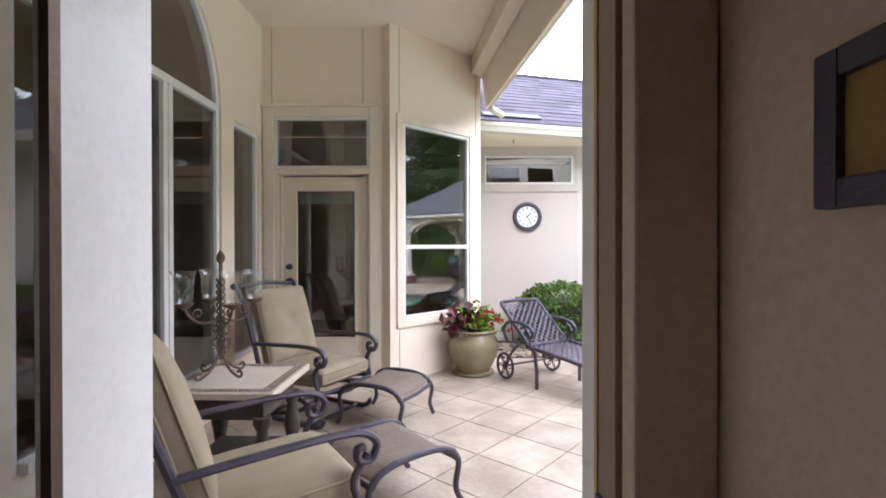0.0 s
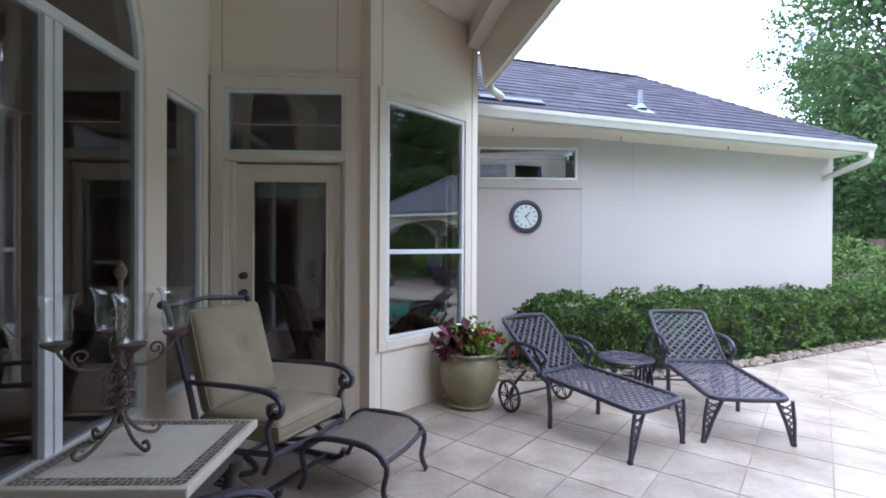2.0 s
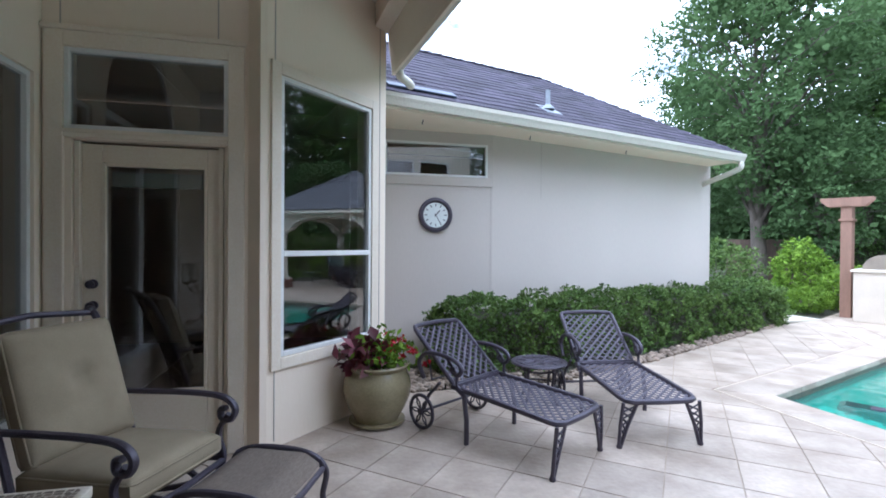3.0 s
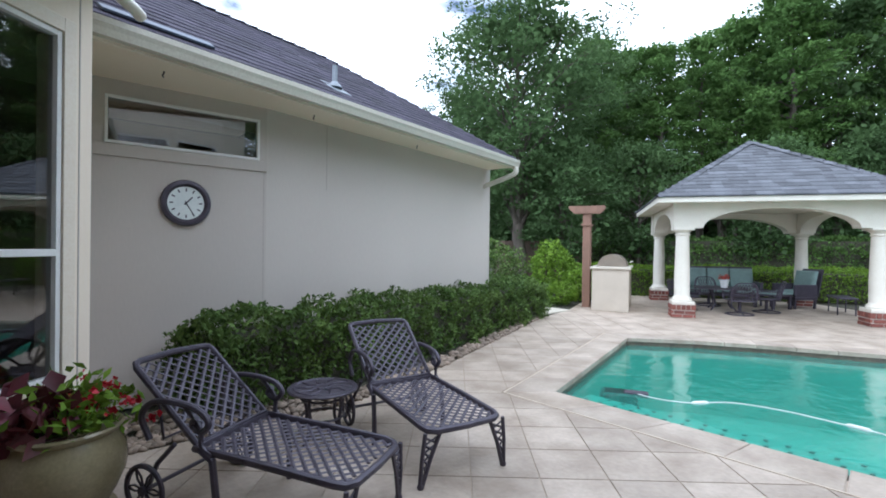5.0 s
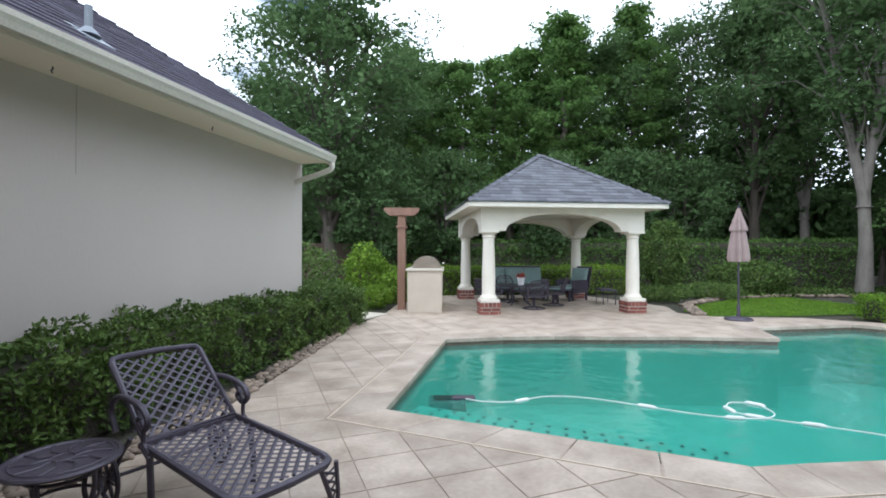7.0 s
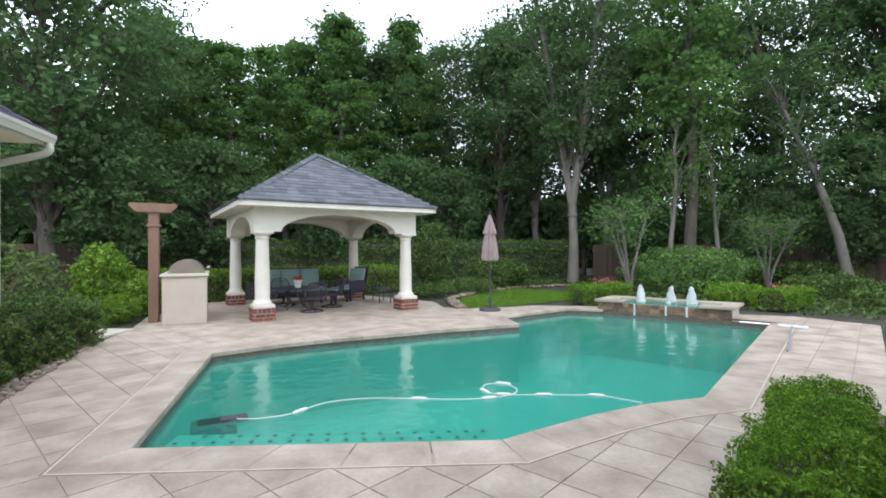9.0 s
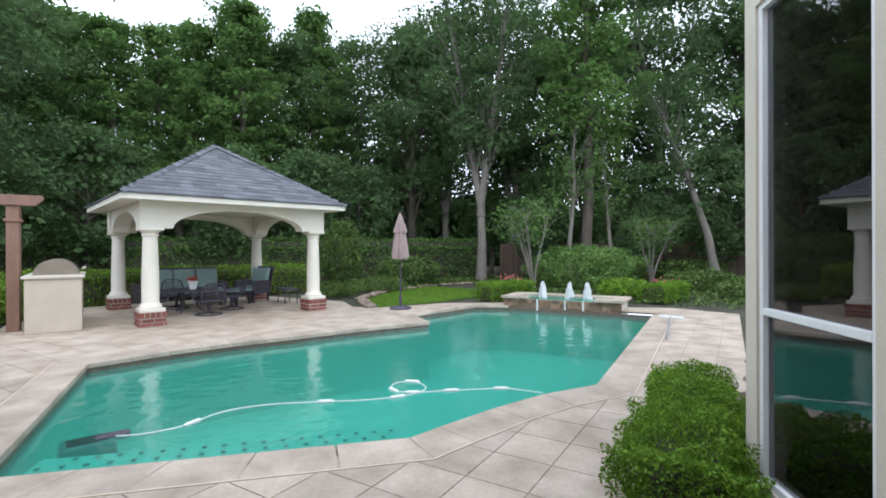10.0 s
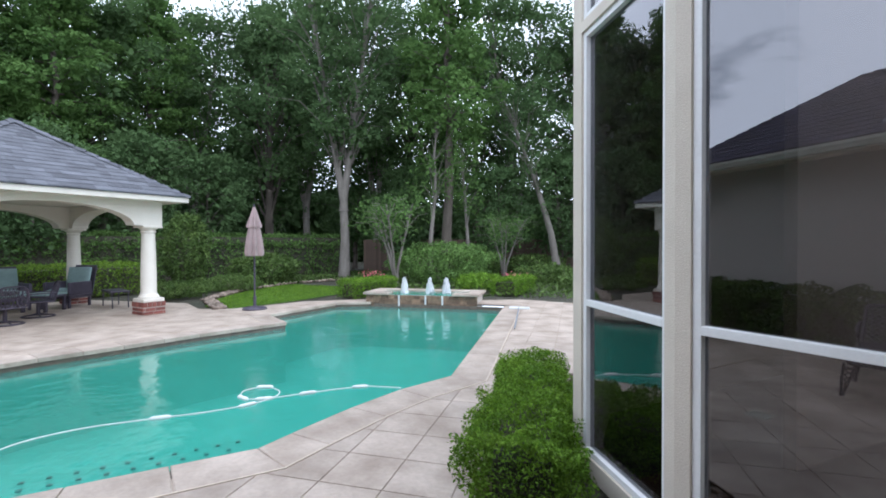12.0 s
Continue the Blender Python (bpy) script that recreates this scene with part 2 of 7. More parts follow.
def add_lathe(bm, prof, seg=24, m=None):
    """A turned shape from (radius, height) pairs."""
    rings = []
    for r, z in prof:
        rings.append([bm.verts.new(Vector((r * math.cos(2 * math.pi * i / seg), r * math.sin(2 * math.pi * i / seg), z))) for i in range(seg)])
    for a, b in zip(rings, rings[1:]):
        for i in range(seg):
            bm.faces.new((a[i], a[(i + 1) % seg], b[(i + 1) % seg], b[i]))
    bm.faces.new(rings[0][::-1])
    bm.faces.new(rings[-1])
    if m is not None:
        for ring in rings:
            for v in ring:
                v.co = m @ v.co


def add_tube(bm, pts, radius, sides=8, flat=1.0, closed=False):
    """A bar swept along points; radius may be a list; flat squeezes it in height."""
    pts = [Vector(p) for p in pts]
    k = len(pts)
    rads = radius if isinstance(radius, (list, tuple)) else [radius] * k
    rings = []
    up = Vector((0, 0, 1))
    last = None
    for i, p in enumerate(pts):
        a = pts[(i - 1) % k] if closed or i > 0 else p
        b = pts[(i + 1) % k] if closed or i < k - 1 else p
        d = (b - a)
        d = d.normalized() if d.length > 1e-9 else Vector((0, 0, 1))
        if last is None:
            s = d.cross(up)
            if s.length < 0.05:
                s = d.cross(Vector((0, 1, 0)))
        else:
            s = last - d * last.dot(d)
        s.normalize()
        last = s
        u = s.cross(d).normalized()
        rings.append([bm.verts.new(p + rads[i] * (s * math.cos(2 * math.pi * j / sides) + u * math.sin(2 * math.pi * j / sides) * flat)) for j in range(sides)])
    pairs = list(zip(rings, rings[1:])) + ([(rings[-1], rings[0])] if closed else [])
    for a, b in pairs:
        for j in range(sides):
            bm.faces.new((a[j], a[(j + 1) % sides], b[(j + 1) % sides], b[j]))
    if not closed:
        bm.faces.new(rings[0][::-1])
        bm.faces.new(rings[-1])


def tube_bm(pts, radius, sides=8, flat=1.0, closed=False):
    bm = bmesh.new()
    add_tube(bm, pts, radius, sides, flat, closed)
    return bm


def spline(ctrl, n=8):
    """A smooth curve through the control points."""
    c = [Vector(p) for p in ctrl]
    c = [2 * c[0] - c[1]] + c + [2 * c[-1] - c[-2]]
    out = []
    for i in range(1, len(c) - 2):
        for j in range(n):
            t = j / n
            out.append(0.5 * (2 * c[i] + (c[i + 1] - c[i - 1]) * t + (2 * c[i - 1] - 5 * c[i] + 4 * c[i + 1] - c[i + 2]) * t * t + (3 * c[i] - c[i - 1] - 3 * c[i + 1] + c[i + 2]) * t ** 3))
    out.append(c[-2])
    return out


def wall_frame(a, b, z=0.0):
    """Local x along the wall from a to b, y out of the face to the right of that line, z up."""
    d = Vector((b[0] - a[0], b[1] - a[1], 0)).normalized()
    nrm = Vector((d.y, -d.x, 0))
    m = Matrix.Identity(4)
    m.col[0][:3], m.col[1][:3], m.col[2][:3], m.col[3][:3] = d, -nrm, (0, 0, 1), (a[0], a[1], z)
    return m


def wall_with_openings(name, a, b, z0, z1, thick, openings, material, label):
    """A wall whose visible face runs from a to b (seen with a at its left), with square openings (u0, u1, v0, v1) cut through it."""
    length = (Vector(b) - Vector(a)).length
    us = sorted({0, length, *[o[0] for o in openings], *[o[1] for o in openings]})
    vs = sorted({z0, z1, *[o[2] for o in openings], *[o[3] for o in openings]})
    bm = bmesh.new()
    solid = {}
    for i in range(len(us) - 1):
        for j in range(len(vs) - 1):
            cu, cv = (us[i] + us[i + 1]) / 2, (vs[j] + vs[j + 1]) / 2
            solid[i, j] = not any(o[0] < cu < o[1] and o[2] < cv < o[3] for o in openings)
    cache = {}

    def vert(i, j, k):
        if (i, j, k) not in cache:
            cache[i, j, k] = bm.verts.new((us[i], k * thick, vs[j]))
        return cache[i, j, k]
    for (i, j), s in solid.items():
        if not s:
            continue
        q = [(i, j), (i + 1, j), (i + 1, j + 1), (i, j + 1)]
        bm.faces.new([vert(*p, 0) for p in q])
        bm.faces.new([vert(*p, 1) for p in q[::-1]])
        for p, r, nb in ((q[0], q[1], (i, j - 1)), (q[1], q[2], (i + 1, j)), (q[2], q[3], (i, j + 1)), (q[3], q[0], (i - 1, j))):
            if not solid.get(nb, False):
                bm.faces.new((vert(*r, 0), vert(*p, 0), vert(*p, 1), vert(*r, 1)))
    bmesh.ops.recalc_face_normals(bm, faces=bm.faces)
    ob = part(name, bm, material)
    ob.matrix_basis = wall_frame(a, b)
    return tagged(ob, label, "wall", kind="structure")


def frame_bm(u0, u1, v0, v1, w, y0, y1, bevel=0.004):
    """Four bars round an opening."""
    bm = bmesh.new()
    add_box(bm, (u0, y0, v0), (u0 + w, y1, v1), bevel=bevel)
    add_box(bm, (u1 - w, y0, v0), (u1, y1, v1), bevel=bevel)
    add_box(bm, (u0 + w, y0, v1 - w), (u1 - w, y1, v1), bevel=bevel)
    add_box(bm, (u0 + w, y0, v0), (u1 - w, y1, v0 + w), bevel=bevel)
    return bm


def window(name, m, u0, u1, v0, v1, label, rail=None, mull=None, casing=0.09, sash=0.035, deep=0.05, glass=None):
    """A window in a wall's frame m: casing on the face, sash frame, rails, and a pane for each light."""
    w = thing(name, label, "window", m, kind="structure")
    if casing:
        part("casing", frame_bm(u0 - casing, u1 + casing, v0 - casing, v1 + casing, casing - 0.004, -0.022, 0.03), M_TRIM, w)
    part("window_frame", frame_bm(u0, u1, v0, v1, sash, deep - 0.03, deep + 0.03), M_WHITE, w)
    ucuts = [u0 + sash] + ([mull] if mull else []) + [u1 - sash]
    vcuts = [v0 + sash] + ([rail] if rail else []) + [v1 - sash]
    if mull:
        part("mullion", box_bm((mull - 0.03, deep - 0.035, v0 + sash), (mull + 0.03, deep + 0.028, v1 - sash), bevel=0.004), M_WHITE, w)
    if rail:
        for i in range(len(ucuts) - 1):
            a = ucuts[i] + (0.031 if i else 0)
            b = ucuts[i + 1] - (0.031 if i + 2 < len(ucuts) else 0)
            part("meeting_rail", box_bm((a, deep - 0.032, rail - 0.02), (b, deep + 0.025, rail + 0.02), bevel=0.004), M_WHITE, w)
    for i in range(len(ucuts) - 1):
        for j in range(len(vcuts) - 1):
            p = part("pane", box_bm((ucuts[i], deep, vcuts[j]), (ucuts[i + 1], deep + 0.006, vcuts[j + 1])), glass or M_GLASS, w)
            p.visible_shadow = False
    return w

# ---- the house: door wall, angled bay, arch-window wall ----
CEIL_Z = 3.57
wall_with_openings("wall_door", (-1.54, 4.93), (-0.24, 4.93), 0, CEIL_Z, 0.15, [(0.16, 1.06, 0.04, 2.09), (0.125, 1.085, 2.15, 2.665)], M_WALL, "cream painted porch wall with a door and transom")
wall_with_openings("wall_bay", (-0.24, 4.84), (0.72, 5.80), 0, CEIL_Z, 0.15, [(0.165, 1.145, 0.63, 2.615)], M_WALL, "cream painted angled wall with a tall window")
wall_with_openings("wall_bay_return", (-0.30, 4.92), (-0.24, 4.84), 0, CEIL_Z, 0.05, [], M_WALL, "narrow painted return beside the door")
wall_with_openings("wall_bay_side", (0.72, 5.80), (0.72, 7.02), 0, CEIL_Z, 0.15, [], M_WALL, "cream painted side wall")
wall_with_openings("wall_wing_window", (0.60, 7.02), (2.2, 7.02), 0, 2.82, 0.15, [(0.26, 1.53, 2.26, 2.665)], M_WALL_DIM, "pale painted siding wall with a strip window")
wall_with_openings("wall_wing_long", (2.2, 7.02), (6.56, 8.224), 0, 2.82, 0.15, [], M_WALL_DIM, "long pale painted siding wall of the wing")
B_DIR = Vector((6.4 - 2.2, 8.18 - 7.02)).normalized()
B_IN = Vector((-B_DIR.y, B_DIR.x))
END = Vector((6.56, 8.224))
END2 = END + B_IN * 3.6
wall_with_openings("wall_wing_end", tuple(END), tuple(END2), 0, 2.82, 0.15, [], M_WALL_DIM, "pale painted end wall of the wing")
AX = -1.54
AY0, AY1, ASPR, ARAD = 2.17, 4.07, 2.50, 0.95


def arch_wall():
    """Wall facing +x with an arched opening and a narrow square one."""
    bm = bmesh.new()
    yc = (AY0 + AY1) / 2
    n = 24
    arch = [(yc + ARAD * math.cos(math.pi * i / n), ASPR + ARAD * math.sin(math.pi * i / n)) for i in range(n + 1)]
    y_lo, y_hi = 0.9, 4.93
    quads = [[(y_lo, 0), (AY0, 0), (AY0, CEIL_Z), (y_lo, CEIL_Z)], [(AY0, 0), (AY1, 0), (AY1, 0.36), (AY0, 0.36)],
             [(AY1, 0), (4.30, 0), (4.30, CEIL_Z), (AY1, CEIL_Z)], [(4.30, 0), (4.85, 0), (4.85, 0.36), (4.30, 0.36)],
             [(4.30, 2.47), (4.85, 2.47), (4.85, CEIL_Z), (4.30, CEIL_Z)], [(4.85, 0), (y_hi, 0), (y_hi, CEIL_Z), (4.85, CEIL_Z)]]
    for i in range(n):
        (ya, za), (yb, zb) = arch[i + 1], arch[i]
        quads.append([(ya, za), (yb, zb), (yb, CEIL_Z), (ya, CEIL_Z)])
    for q in quads:
        bm.faces.new([bm.verts.new((0, y, z)) for y, z in q])
    bmesh.ops.remove_doubles(bm, verts=bm.verts, dist=1e-4)
    r = bmesh.ops.extrude_face_region(bm, geom=bm.faces[:])
    for v in [g for g in r["geom"] if isinstance(g, bmesh.types.BMVert)]:
        v.co.x -= 0.16
    bmesh.ops.recalc_face_normals(bm, faces=bm.faces)
    ob = part("wall_arch_window", bm, M_WALL)
    ob.location = (AX, 0, 0)
    tagged(ob, "cream painted porch wall with an arched window", "wall", kind="structure")


arch_wall()


def arch_window():
    w = thing("window_arch", "tall dark arched window with white frames", "window", Matrix.Translation((AX, 0, 0)), kind="structure")
    yc = (AY0 + AY1) / 2
    n = 28

    def ring(r0, r1, x0, x1):
        bm = bmesh.new()
        rows = []
        for i in range(n + 1):
            a = math.pi * i / n
            rows.append([bm.verts.new((x, yc + r * math.cos(a), ASPR + r * math.sin(a))) for r, x in ((r0, x0), (r1, x0), (r1, x1), (r0, x1))])
        for p, q in zip(rows, rows[1:]):
            for j in range(4):
                bm.faces.new((p[j], p[(j + 1) % 4], q[(j + 1) % 4], q[j]))
        bm.faces.new(rows[0])
        bm.faces.new(rows[-1][::-1])
        bmesh.ops.recalc_face_normals(bm, faces=bm.faces)
        return bm
    part("arch_frame", ring(ARAD - 0.045, ARAD, -0.075, -0.02), M_WHITE, w)
    for y0, y1 in ((AY0, AY0 + 0.045), (AY1 - 0.045, AY1)):
        part("jamb", box_bm((-0.075, y0, 0.36), (-0.02, y1, ASPR - 0.001), bevel=0.004), M_WHITE, w)
    part("sill", box_bm((-0.08, AY0 + 0.046, 0.36), (0.03, AY1 - 0.046, 0.41), bevel=0.006), M_WHITE, w)
    part("transom_bar", box_bm((-0.072, AY0 + 0.046, ASPR - 0.03), (-0.012, AY1 - 0.046, ASPR + 0.03), bevel=0.005), M_WHITE, w)
    ym = 3.35
    part("mullion", box_bm((-0.072, ym - 0.055, 0.411), (-0.015, ym - 0.005, ASPR - 0.031), bevel=0.005), M_WHITE, w)
    part("mullion", box_bm((-0.072, ym + 0.005, 0.411), (-0.015, ym + 0.055, ASPR - 0.031), bevel=0.005), M_WHITE, w)
    for y0, y1 in ((AY0 + 0.046, ym - 0.056), (ym + 0.056, AY1 - 0.046)):
        p = part("pane", box_bm((-0.052, y0, 0.411), (-0.046, y1, ASPR - 0.031)), M_GLASS, w)
        p.visible_shadow = False
    bm = bmesh.new()
    pts = [(yc + (ARAD - 0.046) * math.cos(math.pi * i / n), ASPR + 0.031 + (ARAD - 0.046 - 0.031) * math.sin(math.pi * i / n)) for i in range(n + 1)]
    f = bm.faces.new([bm.verts.new((-0.048, y, z)) for y, z in pts])
    r = bmesh.ops.extrude_face_region(bm, geom=[f])
    for v in [g for g in r["geom"] if isinstance(g, bmesh.types.BMVert)]:
        v.co.x -= 0.006
    bmesh.ops.recalc_face_normals(bm, faces=bm.faces)
    p = part("pane", bm, M_GLASS, w)
    p.visible_shadow = False


arch_window()
window("window_side", wall_frame((AX, 0.0), (AX, 4.93)), 4.30, 4.85, 0.36, 2.47, "narrow dark side window with a white frame", casing=0)
window("window_bay", wall_frame((-0.24, 4.84), (0.72, 5.80)), 0.165, 1.145, 0.63, 2.615, "tall single-hung window with a cream casing", rail=1.36, casing=0.085, sash=0.03, deep=0.02)
window("window_transom", wall_frame((-1.54, 4.93), (-0.24, 4.93)), 0.125, 1.085, 2.15, 2.665, "dark transom window above the porch door", casing=0.0, sash=0.028, deep=0.015)
window("window_strip", wall_frame((0.60, 7.02), (2.2, 7.02)), 0.26, 1.53, 2.26, 2.665, "dark strip window below the eave", casing=0, sash=0.025, deep=0.02)


def slab(name, lo, hi, material, label, category, bevel=0.0):
    return tagged(part(name, box_bm(lo, hi, bevel=bevel), material), label, category, kind="structure")


# casing boards round the door and transom
cas = thing("trim_door", "cream painted casing boards round the porch door", "trim", wall_frame((-1.54, 4.93), (-0.24, 4.93)), kind="structure")
part("casing_board", box_bm((0.02, -0.03, 0.0), (0.124, -0.001, 2.765), bevel=0.006), M_TRIM, cas)
part("casing_board", box_bm((1.086, -0.03, 0.0), (1.19, -0.001, 2.765), bevel=0.006), M_TRIM, cas)
part("casing_board", box_bm((0.125, -0.03, 2.666), (1.085, -0.001, 2.765), bevel=0.006), M_TRIM, cas)
part("casing_board", box_bm((0.125, -0.03, 2.095), (1.085, -0.001, 2.149), bevel=0.006), M_TRIM, cas)
part("cap_board", box_bm((0.0, -0.036, 2.767), (1.20, -0.001, 2.80), bevel=0.006), M_TRIM, cas)
part("sill_trim", box_bm((0.12, -0.042, 2.122), (1.09, -0.0305, 2.148), bevel=0.004), M_TRIM, cas)
# siding joints are grooves; thin strips carry their shade as a darker colour
seams = thing("trim_seams", "thin dark strips for the shaded grooves at the siding joints", "trim", kind="structure")
for fr, us, z0, z1 in ((wall_frame((-1.54, 4.93), (-0.24, 4.93)), (0.10, 1.02), 2.81, 3.56), (wall_frame((-0.24, 4.84), (0.72, 5.80)), (0.12, 1.27), 0.05, 3.56),
                       (wall_frame((0.60, 7.02), (2.2, 7.02)), (1.575,), 0.05, 2.20), (wall_frame((2.2, 7.02), (6.4, 8.18)), (0.78,), 2.05, 2.80)):
    for u in us:
        ob = part("groove_line", box_bm((u - 0.004, -0.003, z0), (u + 0.004, -0.0005, z1)), M_GROOVE, seams)
        ob.matrix_basis = fr
ob = part("strip_sill_board", box_bm((0.15, -0.02, 2.15), (1.60, -0.001, 2.255), bevel=0.004), M_WALL_DIM, seams)
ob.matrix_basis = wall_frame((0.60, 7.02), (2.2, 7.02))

# porch door
door = thing("door_porch", "almond full-glass porch door, closed, with bronze lock", "door", wall_frame((-1.54, 4.93), (-0.24, 4.93)), kind="structure")
part("jamb", box_bm((0.165, 0.02, 0.04), (0.195, 0.10, 2.085), bevel=0.003), M_TRIM, door)
part("jamb", box_bm((1.02, 0.02, 0.04), (1.05, 0.10, 2.085), bevel=0.003), M_TRIM, door)
part("stile", box_bm((0.198, 0.05, 0.06), (0.315, 0.09, 2.07), bevel=0.004), M_DOOR, door)
part("stile", box_bm((0.945, 0.05, 0.06), (1.017, 0.09, 2.07), bevel=0.004), M_DOOR, door)
part("top_rail", box_bm((0.316, 0.05, 1.95), (0.944, 0.09, 2.07), bevel=0.004), M_DOOR, door)
part("bottom_rail", box_bm((0.316, 0.05, 0.06), (0.944, 0.09, 0.42), bevel=0.004), M_DOOR, door)
part("glazing_bead", frame_bm(0.316, 0.944, 0.421, 1.949, 0.02, 0.042, 0.085), M_DOOR, door)
p = part("pane", box_bm((0.336, 0.062, 0.441), (0.924, 0.068, 1.929)), M_GLASS, door)
p.visible_shadow = False
part("threshold", box_bm((0.165, -0.02, 0.0), (1.05, 0.14, 0.038), bevel=0.004), M_IRON, door)
bm = bmesh.new()
for z in (1.02, 1.16):
    add_lathe(bm, [(0.03, 0), (0.03, 0.012), (0.014, 0.016), (0.014, 0.035), (0.026, 0.04), (0.026, 0.055), (0.01, 0.06)], 16, pose(0.262, 0.05, z, 90, 0, 0))
smooth(part("lock_set", bm, M_IRON, door, "dark bronze knob and deadbolt"))
tagged(part("door_blind", box_bm((0.36, 0.075, 1.80), (0.90, 0.11, 1.90), Matrix.Identity(4), 0.004), mat("blind_fabric", (0.42, 0.47, 0.42), rough=0.8)), "raised pale blind behind the door glass", "blind").matrix_basis = wall_frame((-1.54, 4.93), (-0.24, 4.93))

# ---- doorway that the walk comes through ----
DY = 1.15
wall_with_openings("wall_entry", (0.615, DY), (-1.70, DY), 0, CEIL_Z, 0.235, [(0.0, 0.905, 0, 2.10), (0.95, 2.0, 0.1, 2.10)], M_WHITE, "white painted entry wall with a doorway and side light")
window("window_sidelight", wall_frame((0.615, DY), (-1.70, DY)), 0.95, 2.0, 0.1, 2.10, "glazed side light beside the doorway", casing=0, sash=0.05)
wall_with_openings("wall_entry_side", (0.82, DY), (0.615, DY), 0, CEIL_Z, 0.235, [], M_WHITE, "white painted wall beside the doorway")
gb = thing("trim_doorway", "doorway jamb with gold weather strip and hinge", "trim", kind="structure")
part("weather_strip", box_bm((0.599, 1.002, 0.0), (0.6135, 1.018, 2.1)), mat("brass_strip", (0.55, 0.36, 0.12), rough=0.35, metal=0.8), gb)
part("hinge", box_bm((0.591, 0.955, 0.84), (0.6005, 0.99, 0.93), bevel=0.003), M_IRON, gb)
part("interior_casing", box_bm((0.61, 0.86, 0.0), (0.735, 0.913, 2.16), bevel=0.006), M_INT, gb)
part("reveal_lining", box_bm((0.601, 0.914, 0.0), (0.6135, 1.0, 2.095), bevel=0.003), mat("brown_stained_door_edge", (0.34, 0.25, 0.17), rough=0.5, scale=8), gb)
part("weather_strip", box_bm((-0.305, 0.89, 0.0), (-0.288, 0.913, 2.1)), mat("bronze_strip", (0.10, 0.065, 0.04), rough=0.4, metal=0.5), gb)
pic = thing("framed_picture", "small dark-framed painting on the room wall", "picture")
part("picture_frame", frame_bm(0, 0.26, 0, 0.16, 0.03, -0.02, 0, 0.004), M_IRON, pic)
part("canvas", box_bm((0.03, -0.01, 0.03), (0.23, -0.004, 0.13)), mat("ochre_canvas", (0.42, 0.24, 0.06), (0.18, 0.08, 0.03), scale=9, rough=0.7), pic)
pic.matrix_basis = wall_frame((0.739, 0.66), (0.739, 0.2), 1.40)
# the room behind the doorway
slab("wall_room_front", (0.74, -2.5, 0), (0.81, 0.912, 2.9), M_INT, "tan room wall beside the doorway", "wall")
slab("wall_room_back", (-3.0, -2.6, 0), (0.82, -2.5, 2.9), M_INT, "tan room wall", "wall")
# the opening here is out of view, added to brighten the room with daylight
wall_with_openings("wall_room_left", (-3.0, -2.5), (-3.0, 0.912), 0, 2.9, 0.1, [(1.2, 1.8, 1.2, 1.8)], M_INT, "tan room wall with an added opening that lets light in")
slab("ceiling_room", (-3.1, -2.6, 2.9), (0.82, 0.912, 3.0), M_INT, "tan room ceiling", "ceiling")
slab("floor_room", (-3.1, -2.6, -0.05), (0.82, 0.912, 0.0), M_INTF, "dark wooden room floor", "floor")
# dark rooms behind the glass
slab("wall_inner_back", (-6.0, 0.9, 0), (-5.9, 9.0, 3.4), M_INT, "tan inner wall", "wall")
slab("wall_inner_far", (-6.0, 9.0, 0), (0.56, 9.1, 3.4), M_INT, "tan inner wall", "wall")
slab("wall_inner_side", (0.565, 6.9, 0), (0.62, 9.1, 3.5), M_INT, "tan inner wall", "wall")
slab("wall_inner_near", (-6.0, 0.99, 0), (-1.70, 1.09, 3.4), M_INT, "tan inner wall", "wall")
slab("floor_inner", (-6.0, 0.9, -0.05), (-1.56, 9.1, 0.0), M_INTF, "dark wooden inner floor", "floor")
bm = bmesh.new()
add_prism(bm, [(-1.55, 5.1), (-0.08, 5.1), (0.56, 5.76), (0.56, 9.0), (-1.55, 9.0)], -0.05, 0.0)
tagged(part("floor_inner_bay", bm, M_INTF), "dark wooden inner floor", "floor", kind="structure")
slab("ceiling_inner", (-6.0, 0.9, 3.42), (-1.70, 9.1, 3.5), M_INT, "tan inner ceiling", "ceiling")
bm = bmesh.new()
add_prism(bm, [(-1.69, 5.1), (-0.10, 5.1), (0.55, 5.75), (0.55, 9.1), (-1.69, 9.1)], 3.42, 3.5)
tagged(part("ceiling_inner_bay", bm, M_INT), "tan inner ceiling", "ceiling", kind="structure")
slab("wall_wing_room", (0.8, 8.6, 0), (6.0, 8.7, 2.8), M_INT, "dark inner wall of the wing", "wall")
slab("ceiling_wing_room", (0.6, 7.2, 2.83), (2.4, 8.7, 2.88), M_INT, "dark inner ceiling of the wing", "ceiling")

# ---- porch ceiling, beam and eave ----
E0, E1 = Vector((0.75, 5.83)), Vector((1.38, 1.20))
e_d = (E1 - E0).normalized()
e_out = Vector((-e_d.y, e_d.x))
e_len = (E1 - E0).length + 2.0


